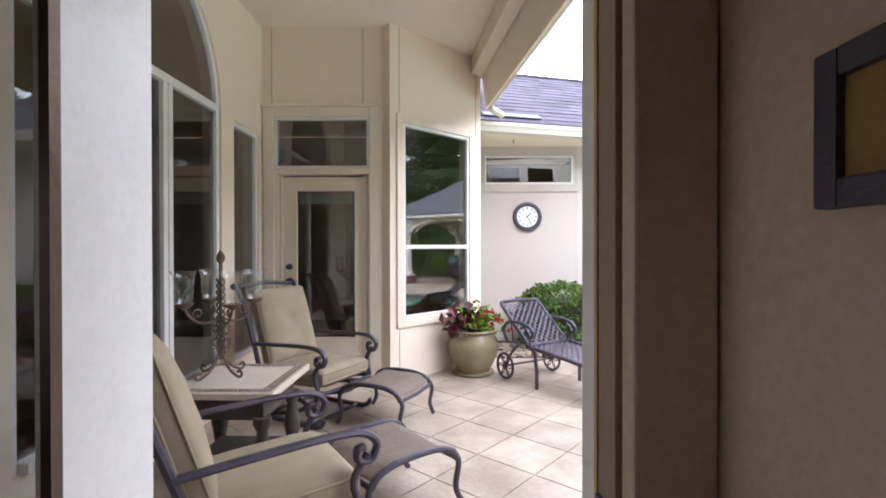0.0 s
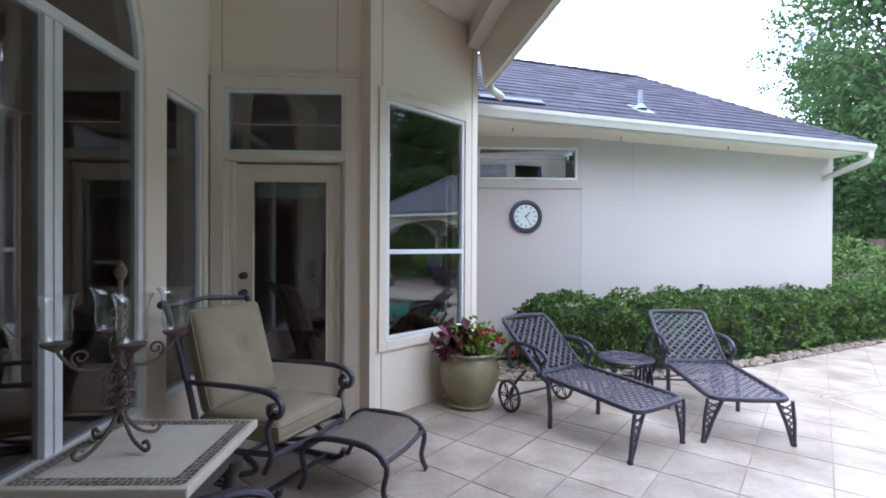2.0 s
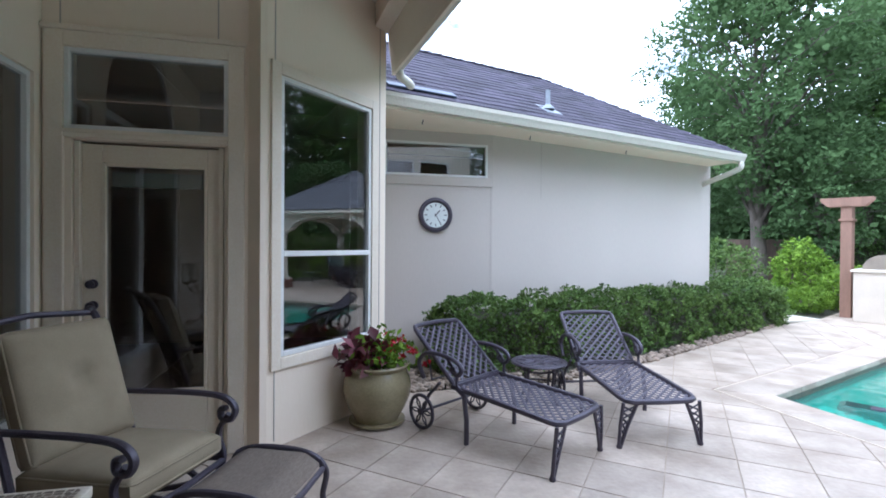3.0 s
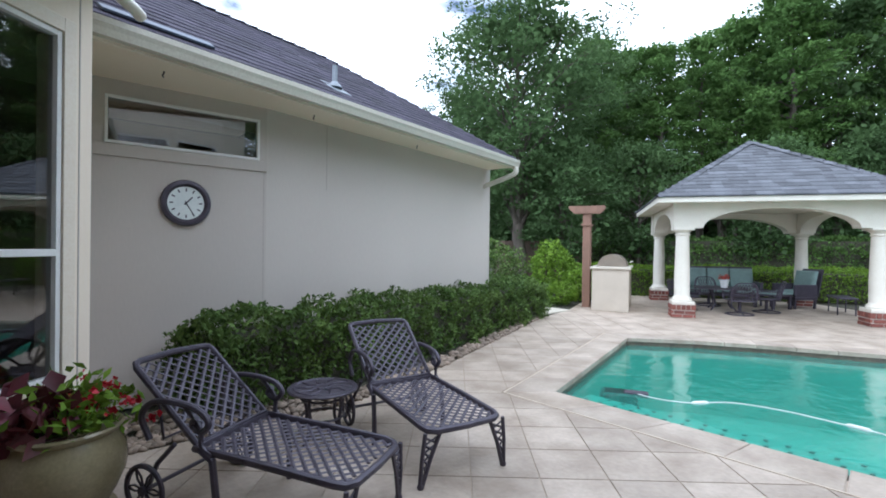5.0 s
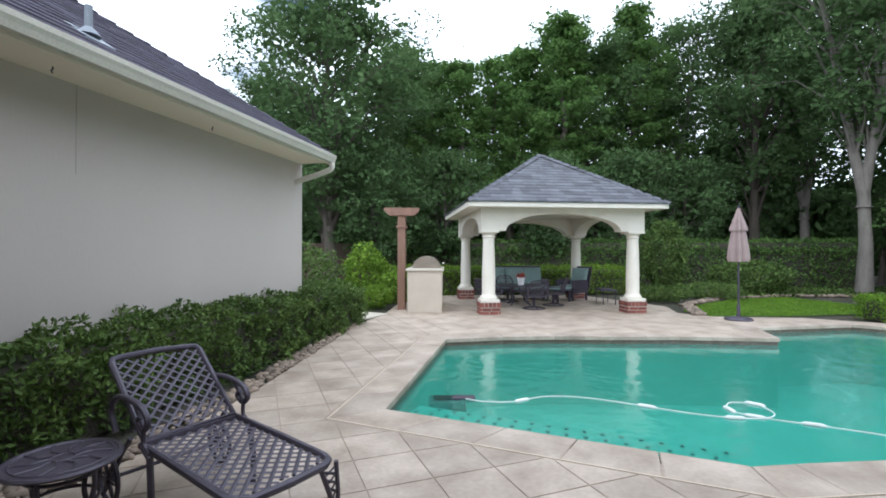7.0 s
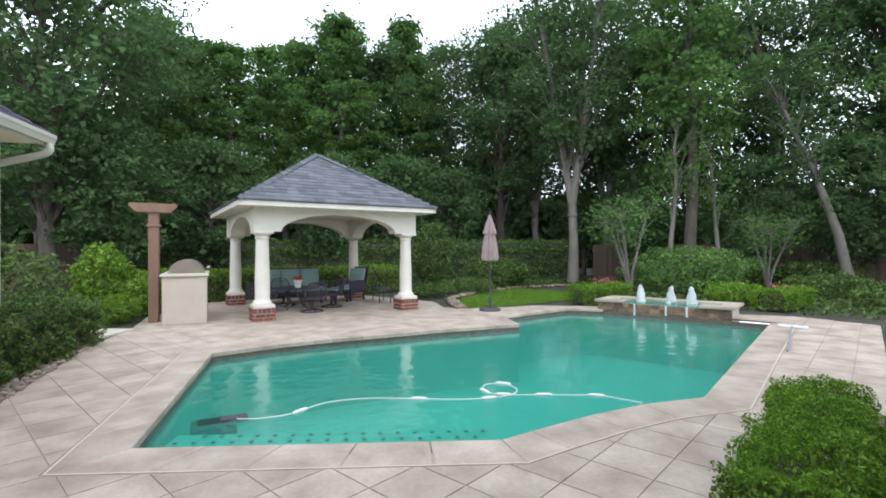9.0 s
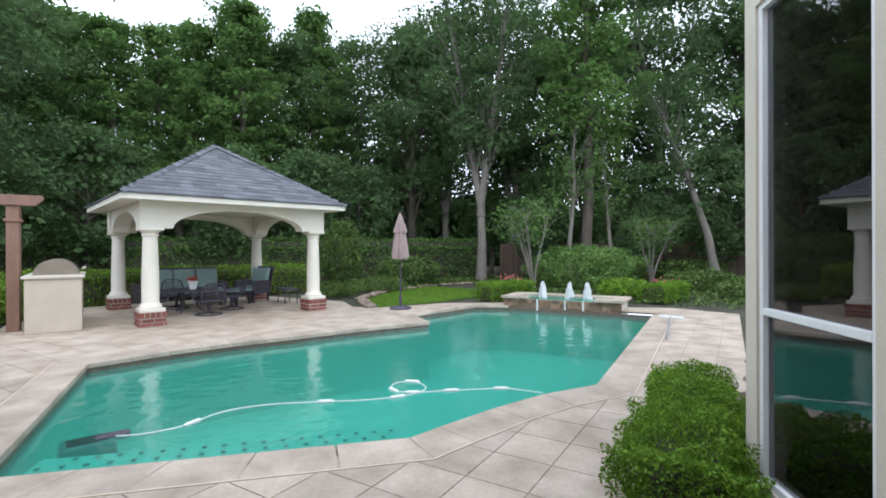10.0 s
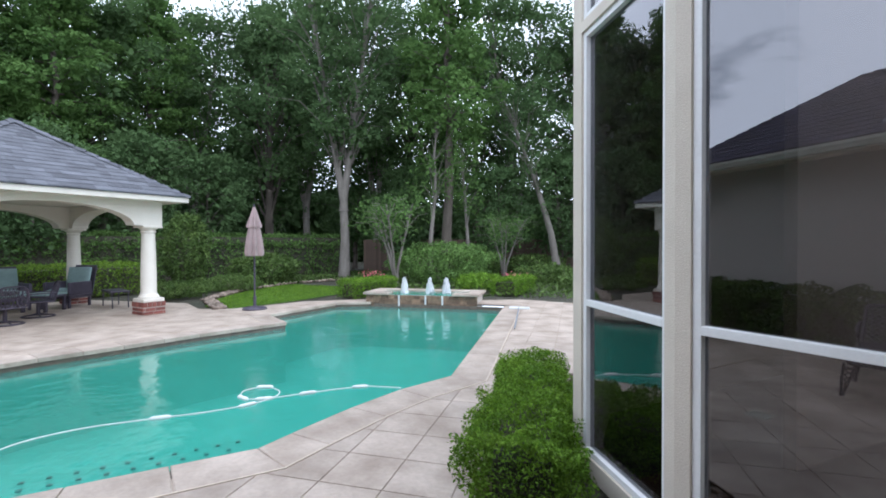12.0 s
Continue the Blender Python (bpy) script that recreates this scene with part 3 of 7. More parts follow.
def along(base, pieces, material, name, parent=None):
    """A bar of cross-section (offset outward, height) swept along the eave."""
    bm = bmesh.new()
    rings = []
    for s in (0.0, e_len):
        o = base + e_d * s
        rings.append([bm.verts.new((o.x + e_out.x * u, o.y + e_out.y * u, z)) for u, z in pieces])
    k = len(pieces)
    for i in range(k):
        bm.faces.new((rings[0][i], rings[0][(i + 1) % k], rings[1][(i + 1) % k], rings[1][i]))
    bm.faces.new(rings[0][::-1])
    bm.faces.new(rings[1])
    bmesh.ops.recalc_face_normals(bm, faces=bm.faces)
    return part(name, bm, material, parent)


bm = bmesh.new()
add_prism(bm, [(-1.70, 0.9), (1.33, 0.9), (0.60, 5.95), (-1.70, 5.95)], CEIL_Z, CEIL_Z + 0.06)
tagged(part("ceiling_porch", bm, M_CEIL), "cream painted porch ceiling", "ceiling", kind="structure")
eave = thing("trim_porch_eave", "porch beam, sloping soffit and eave board", "trim", kind="structure")
along(E0, [(-0.16, 3.37), (-0.02, 3.37), (-0.02, 3.565), (-0.16, 3.565)], M_TRIM, "beam", eave)
along(E0, [(-0.019, 3.42), (0.028, 3.04), (0.055, 3.05), (0.01, 3.56), (-0.019, 3.56)], M_CEIL, "soffit", eave)
along(E0, [(0.03, 3.0), (0.055, 3.0), (0.055, 3.16), (0.03, 3.16)], M_TRIM, "fascia", eave)
along(E0, [(0.058, 3.03), (0.11, 3.03), (0.13, 3.09), (0.13, 3.15), (0.058, 3.15)], M_GUTTER, "gutter", eave)
bm = tube_bm(spline([(0.84, 5.78, 3.08), (0.84, 5.78, 3.03), (0.86, 5.84, 3.0), (0.95, 5.98, 3.0), (1.0, 6.06, 2.99)], 6), 0.04, 10)
smooth(part("downspout_elbow", bm, M_GUTTER, eave, "cream downspout elbow over the lower roof"))
bm = bmesh.new()
add_prism(bm, [(-6.1, 0.6), (1.42, 0.6), (0.77, 5.7), (0.72, 9.2), (-6.1, 9.2)], CEIL_Z + 0.07, CEIL_Z + 0.15)
tagged(part("roof_porch", bm, M_SHINGLE), "dark shingled porch roof", "roof", kind="structure")

# ---- wing roof ----
C0 = Vector((6.65, 7.70))
EZ = 2.93
SLOPE = 0.66
RUN = 2.24
wing_len = 6.9


def wing_pt(u, w, z):
    """u back along the eave from its free end, w inward from the eave line."""
    p = C0 - B_DIR * u + B_IN * w
    return Vector((p.x, p.y, z))


def shingle_roof(name, inside, u0, u1, run, to_world, material, label, parent=None, course=0.14, tab=0.30, keep_len=None):
    """Courses of lapped shingle tabs on one roof plane; inside(u, w) says the span."""
    bm = bmesh.new()
    rnd = random.Random(4)
    k = int(run / course)
    for c in range(k + 1):
        w0, w1 = c * course, min((c + 1) * course + 0.02, run)
        lo, hi = inside(w0 + course * 0.5)
        u = lo - (c % 2) * tab * 0.5 - rnd.random() * 0.1
        while u < hi:
            wd = tab * rnd.choice((0.6, 0.8, 1.0, 1.2))
            a, b = max(u, lo), min(u + wd - 0.006, hi)
            if b - a > 0.01:
                t = 0.006 + 0.008 * rnd.random()
                low = [to_world(a, w0, t + 0.006), to_world(b, w0, t + 0.006), to_world(b, w1, 0.004), to_world(a, w1, 0.004)]
                base = [to_world(a, w0, -0.004), to_world(b, w0, -0.004)]
                vs = [bm.verts.new(q) for q in low + base]
                bm.faces.new(vs[:4])
                bm.faces.new((vs[4], vs[5], vs[1], vs[0]))
            u += wd
    ob = part(name, bm, material, parent, label)
    return ob


wr = thing("roof_wing", "dark purple-grey shingled hip roof of the wing", "roof", kind="structure")


def wing_front(u, w, t):
    return wing_pt(u, w, EZ + w * SLOPE + t)


shingle_roof("shingles", lambda w: (w, wing_len), 0, wing_len, RUN, wing_front, M_SHINGLE, "", wr)["kind"] = "stuff"
bm = bmesh.new()
deck = [wing_pt(0, 0, EZ), wing_pt(wing_len, 0, EZ), wing_pt(wing_len, RUN, EZ + RUN * SLOPE), wing_pt(RUN, RUN, EZ + RUN * SLOPE), wing_pt(0, 2 * RUN, EZ), wing_pt(wing_len, 2 * RUN, EZ)]
vs = [bm.verts.new(q - Vector((0, 0, 0.006))) for q in deck]
for f in ((0, 1, 2, 3), (0, 3, 4), (4, 3, 2, 5)):
    bm.faces.new([vs[i] for i in f])
bmesh.ops.recalc_face_normals(bm, faces=bm.faces)
part("deck", bm, M_SHINGLE, wr)
for a, b in ((deck[0], deck[3]), (deck[3], deck[2])):
    n_caps = int((b - a).length / 0.2)
    bm = bmesh.new()
    for i in range(n_caps):
        p, q = a.lerp(b, i / n_caps), a.lerp(b, (i + 1.15) / n_caps)
        d = (q - p).normalized()
        s = d.cross(Vector((0, 0, 1))).normalized() * 0.12
        dn = Vector((0, 0, -0.05))
        vs = [bm.verts.new(v) for v in (p + Vector((0, 0, 0.035)), q + Vector((0, 0, 0.012)), q + s + dn, p + s + dn + Vector((0, 0, 0.02)), q - s + dn, p - s + dn + Vector((0, 0, 0.02)))]
        bm.faces.new((vs[0], vs[1], vs[2], vs[3]))
        bm.faces.new((vs[1], vs[0], vs[5], vs[4]))
    part("ridge_caps", bm, M_SHINGLE, wr)["kind"] = "stuff"
ve = thing("trim_wing_eave", "cream soffit, fascia and gutter of the wing", "trim", kind="structure")


def eave_bar(name, sect, material, u0, u1, parent, up=None):
    bm = bmesh.new()
    rings = [[bm.verts.new(wing_pt(u, w, z)) for w, z in sect] for u in (u0, u1)]
    k = len(sect)
    for i in range(k):
        bm.faces.new((rings[0][i], rings[0][(i + 1) % k], rings[1][(i + 1) % k], rings[1][i]))
    bm.faces.new(rings[0][::-1])
    bm.faces.new(rings[1])
    bmesh.ops.recalc_face_normals(bm, faces=bm.faces)
    return part(name, bm, material, parent)


eave_bar("soffit", [(0.03, 2.795), (1.6, 2.795), (1.6, 2.815), (0.03, 2.815)], M_WALL, 0.02, wing_len - 0.4, ve)
eave_bar("fascia", [(-0.004, 2.765), (0.028, 2.765), (0.028, 2.918), (-0.004, 2.918)], M_TRIM, 0.0, wing_len - 0.5, ve)
eave_bar("gutter", [(-0.006, 2.785), (-0.07, 2.785), (-0.085, 2.83), (-0.10, 2.86), (-0.10, 2.90), (-0.09, 2.90), (-0.085, 2.87), (-0.006, 2.87)], M_GUTTER, 0.02, wing_len - 0.52, ve)
eave_bar("drip_edge", [(-0.03, 2.916), (0.02, 2.926), (0.02, 2.934), (-0.03, 2.926)], M_IRON, 0.0, wing_len - 0.5, ve)
bm = tube_bm(spline([wing_pt(0.09, -0.05, 2.79), wing_pt(0.09, -0.05, 2.70), wing_pt(0.09, 0.06, 2.64), wing_pt(0.15, 0.48, 2.50), wing_pt(0.17, 0.68, 2.42), wing_pt(0.17, 0.74, 2.30), wing_pt(0.17, 0.74, 0.15)], 6), 0.042, 10)
smooth(part("downspout", bm, M_GUTTER, ve, "white downspout elbow"))
M_PIPE = mat("grey_pvc", (0.24, 0.27, 0.30), rough=0.6)
vent = thing("vent_pipe", "grey plumbing vent pipe on the shingle roof", "vent pipe", Matrix.Translation(wing_pt(3.70, 0.40, EZ + 0.40 * SLOPE)))
bm = bmesh.new()
add_lathe(bm, [(0.09, 0.0), (0.07, 0.03), (0.03, 0.07), (0.03, 0.25), (0.024, 0.25)], 14)
smooth(part("pipe", bm, M_PIPE, vent))
part("flashing", box_bm((-0.13, -0.16, -0.005), (0.13, 0.13, 0.012), pose(0, 0, 0.0, math.degrees(math.atan(SLOPE)), 0, 15.4)), M_PIPE, vent)

# ---- bow window wall at the patio's other side ----
W0, W1, W2, W3, W4 = (0.82, 0.54), (2.44, 0.68), (3.48, 0.38), (4.2, -0.45), (4.3, -3.2)
BOW_T = 4.6
wall_with_openings("wall_bow_return", (0.82, DY), (0.82, 0.54), 0, BOW_T, 0.12, [], M_STUCCO, "stucco wall return")
wall_with_openings("wall_bow_front", W1, W0, 0, BOW_T, 0.16, [(0.075, 1.42, 0.12, 2.86), (0.075, 1.42, 2.93, 3.6)], M_STUCCO, "rough cream stucco wall with tall windows")
wall_with_openings("wall_bow_angle", W2, W1, 0, BOW_T, 0.16, [(0.12, 1.005, 0.12, 2.86), (0.12, 1.005, 2.93, 3.6)], M_STUCCO, "rough cream stucco bay wall with a tall window")
wall_with_openings("wall_bow_far", W3, W2, 0, BOW_T, 0.16, [], M_STUCCO, "rough cream stucco bay wall")
wall_with_openings("wall_bow_side", W4, W3, 0, BOW_T, 0.16, [], M_STUCCO, "rough cream stucco side wall")
for a, b, u1 in ((W1, W0, 1.42), (W2, W1, 1.005)):
    u0 = 0.075 if a == W1 else 0.12
    window("window_bow", wall_frame(a, b), u0, u1, 0.12, 2.86, "tall dark window with white frame in a stucco bay", rail=1.10, casing=0, sash=0.04, deep=0.045, glass=M_GLASS_D)
    window("window_bow_upper", wall_frame(a, b), u0, u1, 2.93, 3.6, "dark upper window in a stucco bay", casing=0, sash=0.04, deep=0.045, glass=M_GLASS_D)
slab("wall_bow_inner", (0.9, -3.4, 0), (4.1, -3.3, 4.5), M_INT, "dark inner wall behind the bay", "wall")
slab("wall_bow_inner_side", (2.72, -3.3, 0), (2.8, -0.8, 4.5), M_INT, "dark inner partition behind the bay", "wall")
slab("floor_bow_inner", (0.98, -3.3, -0.05), (3.1, 0.25, 0.0), M_INTF, "dark inner floor behind the bay", "floor")
bm = bmesh.new()
add_prism(bm, [(0.6, 1.3), (0.6, -3.4), (4.5, -3.4), (4.3, -0.4), (3.4, 0.55), (2.45, 0.85), (1.0, 0.9)], BOW_T, BOW_T + 0.12)
tagged(part("ceiling_bow", bm, M_STUCCO), "bay roof slab", "ceiling", kind="structure")

# ---- ground, patio and pool ----
POOL = [(7.68, 6.19), (4.41, 5.10), (4.62, 2.32)] + [(4.80, 2.06), (5.18, 1.48), (5.49, 0.90), (5.72, 0.21)] + [(10.58, -3.60), (12.75, -0.95), (12.95, -0.1), (11.55, 1.62), (10.40, 1.41), (9.78, 2.86), (9.24, 3.84), (8.80, 4.72), (8.33, 5.45)]


def offset_poly(poly, d):
    """The outline moved outward by d (outline runs clockwise or not, both work)."""
    n = len(poly)
    area = sum(poly[i][0] * poly[(i + 1) % n][1] - poly[(i + 1) % n][0] * poly[i][1] for i in range(n))
    sg = 1 if area > 0 else -1
    out = []
    for i in range(n):
        a, b, c = Vector(poly[i - 1]), Vector(poly[i]), Vector(poly[(i + 1) % n])
        d1, d2 = (b - a).normalized(), (c - b).normalized()
        n1, n2 = Vector((d1.y, -d1.x)) * sg, Vector((d2.y, -d2.x)) * sg
        bis = (n1 + n2).normalized()
        out.append(tuple(b + bis * d / max(bis.dot(n1), 0.45)))
    return out


COPE = 0.405
RIM = offset_poly(POOL, COPE)
RIM2 = offset_poly(POOL, COPE + 0.015)
PATIO = [(-1.55, 0.6), (0.84, 0.6), (2.85, 1.60), (4.92, 0.02), (5.25, -1.25), (10.3, -5.5), (11.5, -4.7), (12.0, -3.3), (13.4, -0.9), (13.6, 0.6), (12.9, 2.3), (13.2, 3.0), (14.5, 3.3), (16.6, 5.9), (14.4, 10.4), (11.4, 9.6), (9.6, 8.75), (8.35, 8.45), (4.2, 6.55), (2.6, 5.98), (0.95, 5.95), (0.6, 5.95), (-0.35, 5.0), (-1.55, 5.0)]


def tess(loops):
    """Triangles over an outline with holes."""
    from mathutils.geometry import tessellate_polygon
    flat = [p for l in loops for p in l]
    tris = tessellate_polygon([[Vector((x, y, 0)) for x, y in l] for l in loops])
    return [[flat[i] for i in t] for t in tris]


def clip(poly, a, b, c):
    """The part of a convex outline where a x + b y <= c."""
    out = []
    for i in range(len(poly)):
        p, q = poly[i], poly[(i + 1) % len(poly)]
        dp, dq = a * p[0] + b * p[1] - c, a * q[0] + b * q[1] - c
        if dp <= 0:
            out.append(p)
        if dp * dq < 0:
            t = dp / (dp - dq)
            out.append((p[0] + (q[0] - p[0]) * t, p[1] + (q[1] - p[1]) * t))
    return out


def flat_mesh(name, tris, z, material, parent=None):
    bm = bmesh.new()
    for t in tris:
        bm.faces.new([bm.verts.new((x, y, z)) for x, y in t])
    bmesh.ops.remove_doubles(bm, verts=bm.verts, dist=1e-4)
    bmesh.ops.recalc_face_normals(bm, faces=bm.faces)
    for f in bm.faces:
        if f.normal.z < 0:
            f.normal_flip()
    return part(name, bm, material, parent)


big = [(-300, -300), (300, -300), (300, 300), (-300, 300)]
tagged(flat_mesh("ground", tess([big, offset_poly(POOL, 0.1)]), -0.03, M_SOIL_CORE), "dark soil and leaf litter under the trees", "ground", kind="structure")
patio = tagged(flat_mesh("patio", tess([PATIO, offset_poly(POOL, 0.2)]), -0.007, M_GROUT), "tan stamped concrete tile patio", "patio", kind="structure")
# pool basin
basin = thing("pool_basin", "turquoise plastered swimming pool basin", "pool", kind="structure")
flat_mesh("pool_floor", tess([offset_poly(POOL, 0.05)]), -1.15, M_POOL, basin)


def ring_wall(name, poly, z0, z1, material, parent):
    bm = bmesh.new()
    n = len(poly)
    lo = [bm.verts.new((x, y, z0)) for x, y in poly]
    hi = [bm.verts.new((x, y, z1)) for x, y in poly]
    for i in range(n):
        bm.faces.new((lo[i], lo[(i + 1) % n], hi[(i + 1) % n], hi[i]))
    return part(name, bm, material, parent)


IN = offset_poly(POOL, 0.02)
ring_wall("pool_wall", IN, -1.16, -0.20, M_POOL, basin)
ring_wall("waterline_tile", offset_poly(POOL, 0.018), -0.20, -0.035, M_TILEBAND, basin)
wat = tagged(flat_mesh("water", tess([offset_poly(POOL, 0.017)]), -0.125, M_WATER), "still turquoise pool water", "water", kind="structure")
wat.visible_shadow = False


def strip(name, a, b, c, d, z0, z1, material, parent, bev=0.008):
    """One slab over four plan corners, with eased top edges."""
    bm = bmesh.new()
    q = [Vector((*p, 0)) for p in (a, b, c, d)]
    mid = sum(q, Vector()) / 4
    inn = [p + (mid - p).normalized() * bev * 1.4 for p in q]
    r0 = [bm.verts.new((p.x, p.y, z0)) for p in q]
    r1 = [bm.verts.new((p.x, p.y, z1 - bev * 0.6)) for p in q]
    r2 = [bm.verts.new((p.x, p.y, z1)) for p in inn]
    for u, v in ((r0, r1), (r1, r2)):
        for i in range(4):
            bm.faces.new((u[i], u[(i + 1) % 4], v[(i + 1) % 4], v[i]))
    bm.faces.new(r2)
    bmesh.ops.recalc_face_normals(bm, faces=bm.faces)
    return part(name, bm, material, parent)


coping = thing("coping", "tan stone coping slabs round the pool", "coping", kind="structure")
OUT = RIM
n_p = len(POOL)
for i in range(n_p):
    if i in (7,):
        continue
    a, b, c, d = (Vector(p) for p in (POOL[i], POOL[(i + 1) % n_p], OUT[(i + 1) % n_p], OUT[i]))
    k = max(1, round((b - a).length / 0.55))
    for j in range(k):
        g = 0.004
        p0, p1 = a.lerp(b, j / k), a.lerp(b, (j + 1) / k)
        q0, q1 = d.lerp(c, j / k), d.lerp(c, (j + 1) / k)
        e = (p1 - p0).normalized() * g
        strip("coping_slab", tuple(p0 + e), tuple(p1 - e), tuple(q1 - e), tuple(q0 + e), -0.06, 0.0, M_TILE, coping)
joint = thing("joint_strip", "pale expansion joint round the coping", "joint", kind="structure")
for i in range(n_p):
    if i in (6, 7, 8, 9):
        if i != 6:
            continue
    strip("joint_line", RIM[i], RIM[(i + 1) % n_p], RIM2[(i + 1) % n_p], RIM2[i], -0.02, 0.001, M_PALEJOINT, joint, 0.002)


def tiles():
    """Square field tiles laid on the diagonal, cut to the patio's outline."""
    region = tess([PATIO, offset_poly(POOL, COPE + 0.03)])
    pitch, ang, gap = 0.425, radians(-40.7), 0.0045
    ux, uy = Vector((math.cos(ang), math.sin(ang))), Vector((-math.sin(ang), math.cos(ang)))
    o = Vector((3.80, 3.81))
    boxes = [(min(p[0] for p in t), max(p[0] for p in t), min(p[1] for p in t), max(p[1] for p in t)) for t in region]
    near, rest = [], []
    for i in range(-36, 44):
        for j in range(-36, 44):
            c = o + ux * (i + 0.5) * pitch + uy * (j + 0.5) * pitch
            if not (-2.2 < c.x < 17 and -5.3 < c.y < 11):
                continue
            polys = []
            for t, bb in zip(region, boxes):
                if bb[1] < c.x - 0.4 or bb[0] > c.x + 0.4 or bb[3] < c.y - 0.4 or bb[2] > c.y + 0.4:
                    continue
                poly = [tuple(p) for p in t]
                for v, k in ((ux, i), (uy, j)):
                    poly = clip(poly, v.x, v.y, v.dot(o) + (k + 1) * pitch - gap)
                    if len(poly) > 2:
                        poly = clip(poly, -v.x, -v.y, -(v.dot(o) + k * pitch + gap))
                    if len(poly) < 3:
                        break
                if len(poly) > 2:
                    polys.append(poly)
            if polys:
                (near if -1 < c.x < 7.2 and 0.5 < c.y < 7.2 and len(near) < 330 else rest).append(polys)

    def build(bm, polys):
        cell = bmesh.new()
        for poly in polys:
            try:
                cell.faces.new([cell.verts.new((x, y, 0)) for x, y in poly])
            except ValueError:
                pass
        bmesh.ops.remove_doubles(cell, verts=cell.verts, dist=2e-4)
        for f in cell.faces:
            f.normal_update()
            if f.normal.z < 0:
                f.normal_flip()
        edges = [e for e in cell.edges if len(e.link_faces) == 1]
        for e in edges:
            a, b = e.verts
            lo = [cell.verts.new(v.co - Vector((0, 0, 0.007))) for v in (a, b)]
            cell.faces.new((a, b, lo[1], lo[0]))
        me = bpy.data.meshes.new("tile")
        cell.to_mesh(me)
        cell.free()
        return me
    for polys in near:
        me = build(None, polys)
        me.materials.append(M_TILE)
        ob = new("tile", me)
        ob.parent = patio
    bm = bmesh.new()
    for polys in rest:
        me = build(None, polys)
        bm.from_mesh(me)
        bpy.data.meshes.remove(me)
    ob = part("far_tiles", bm, M_TILE, patio)
    ob["kind"] = "stuff"


tiles()

# ---- patio furniture ----
def scroll(c, r, turns, start, plane, sign=1, n=22):
    """A spiral in a plane given by two axes."""
    a, b = plane
    out = []
    for i in range(n + 1):
        t = i / n
        ang = start + sign * t * turns * 2 * math.pi
        rr = r * (1 - 0.72 * t)
        out.append(Vector(c) + Vector(a) * rr * math.cos(ang) + Vector(b) * rr * math.sin(ang))
    return out


def lattice(width, p0, p1, pitch=0.058, bar=0.0075, arc=0.0):
    """Diagonal crossing bars on the panel from p0 to p1 (y, z), width across x."""
    bm = bmesh.new()
    d = Vector((0, p1[0] - p0[0], p1[1] - p0[1]))
    length = d.length
    d.normalize()
    nrm = Vector((1, 0, 0)).cross(d)
    h = width / 2

    def at(u, v, lift):
        s = v / length
        return Vector((u, p0[0], p0[1])) + d * v + nrm * (lift + arc * 4 * s * (1 - s))
    slope = 1.0
    step = pitch * 1.414
    k0 = int(-(width * slope) / step) - 1
    k1 = int((length + width * slope) / step) + 1
    for sgn, lift in ((1, 0.0006), (-1, -0.0006)):
        for k in range(k0, k1):
            v_a = k * step
            pts = []
            for i in range(25):
                u = -h + width * i / 24
                v = v_a + (u + h) * slope if sgn > 0 else v_a + (h - u) * slope
                if 0 <= v <= length:
                    pts.append(at(u, v, lift))
            if len(pts) > 2:
                add_tube(bm, pts[::3] + ([pts[-1]] if (len(pts) - 1) % 3 else []), bar, 4, 0.42)
    return bm


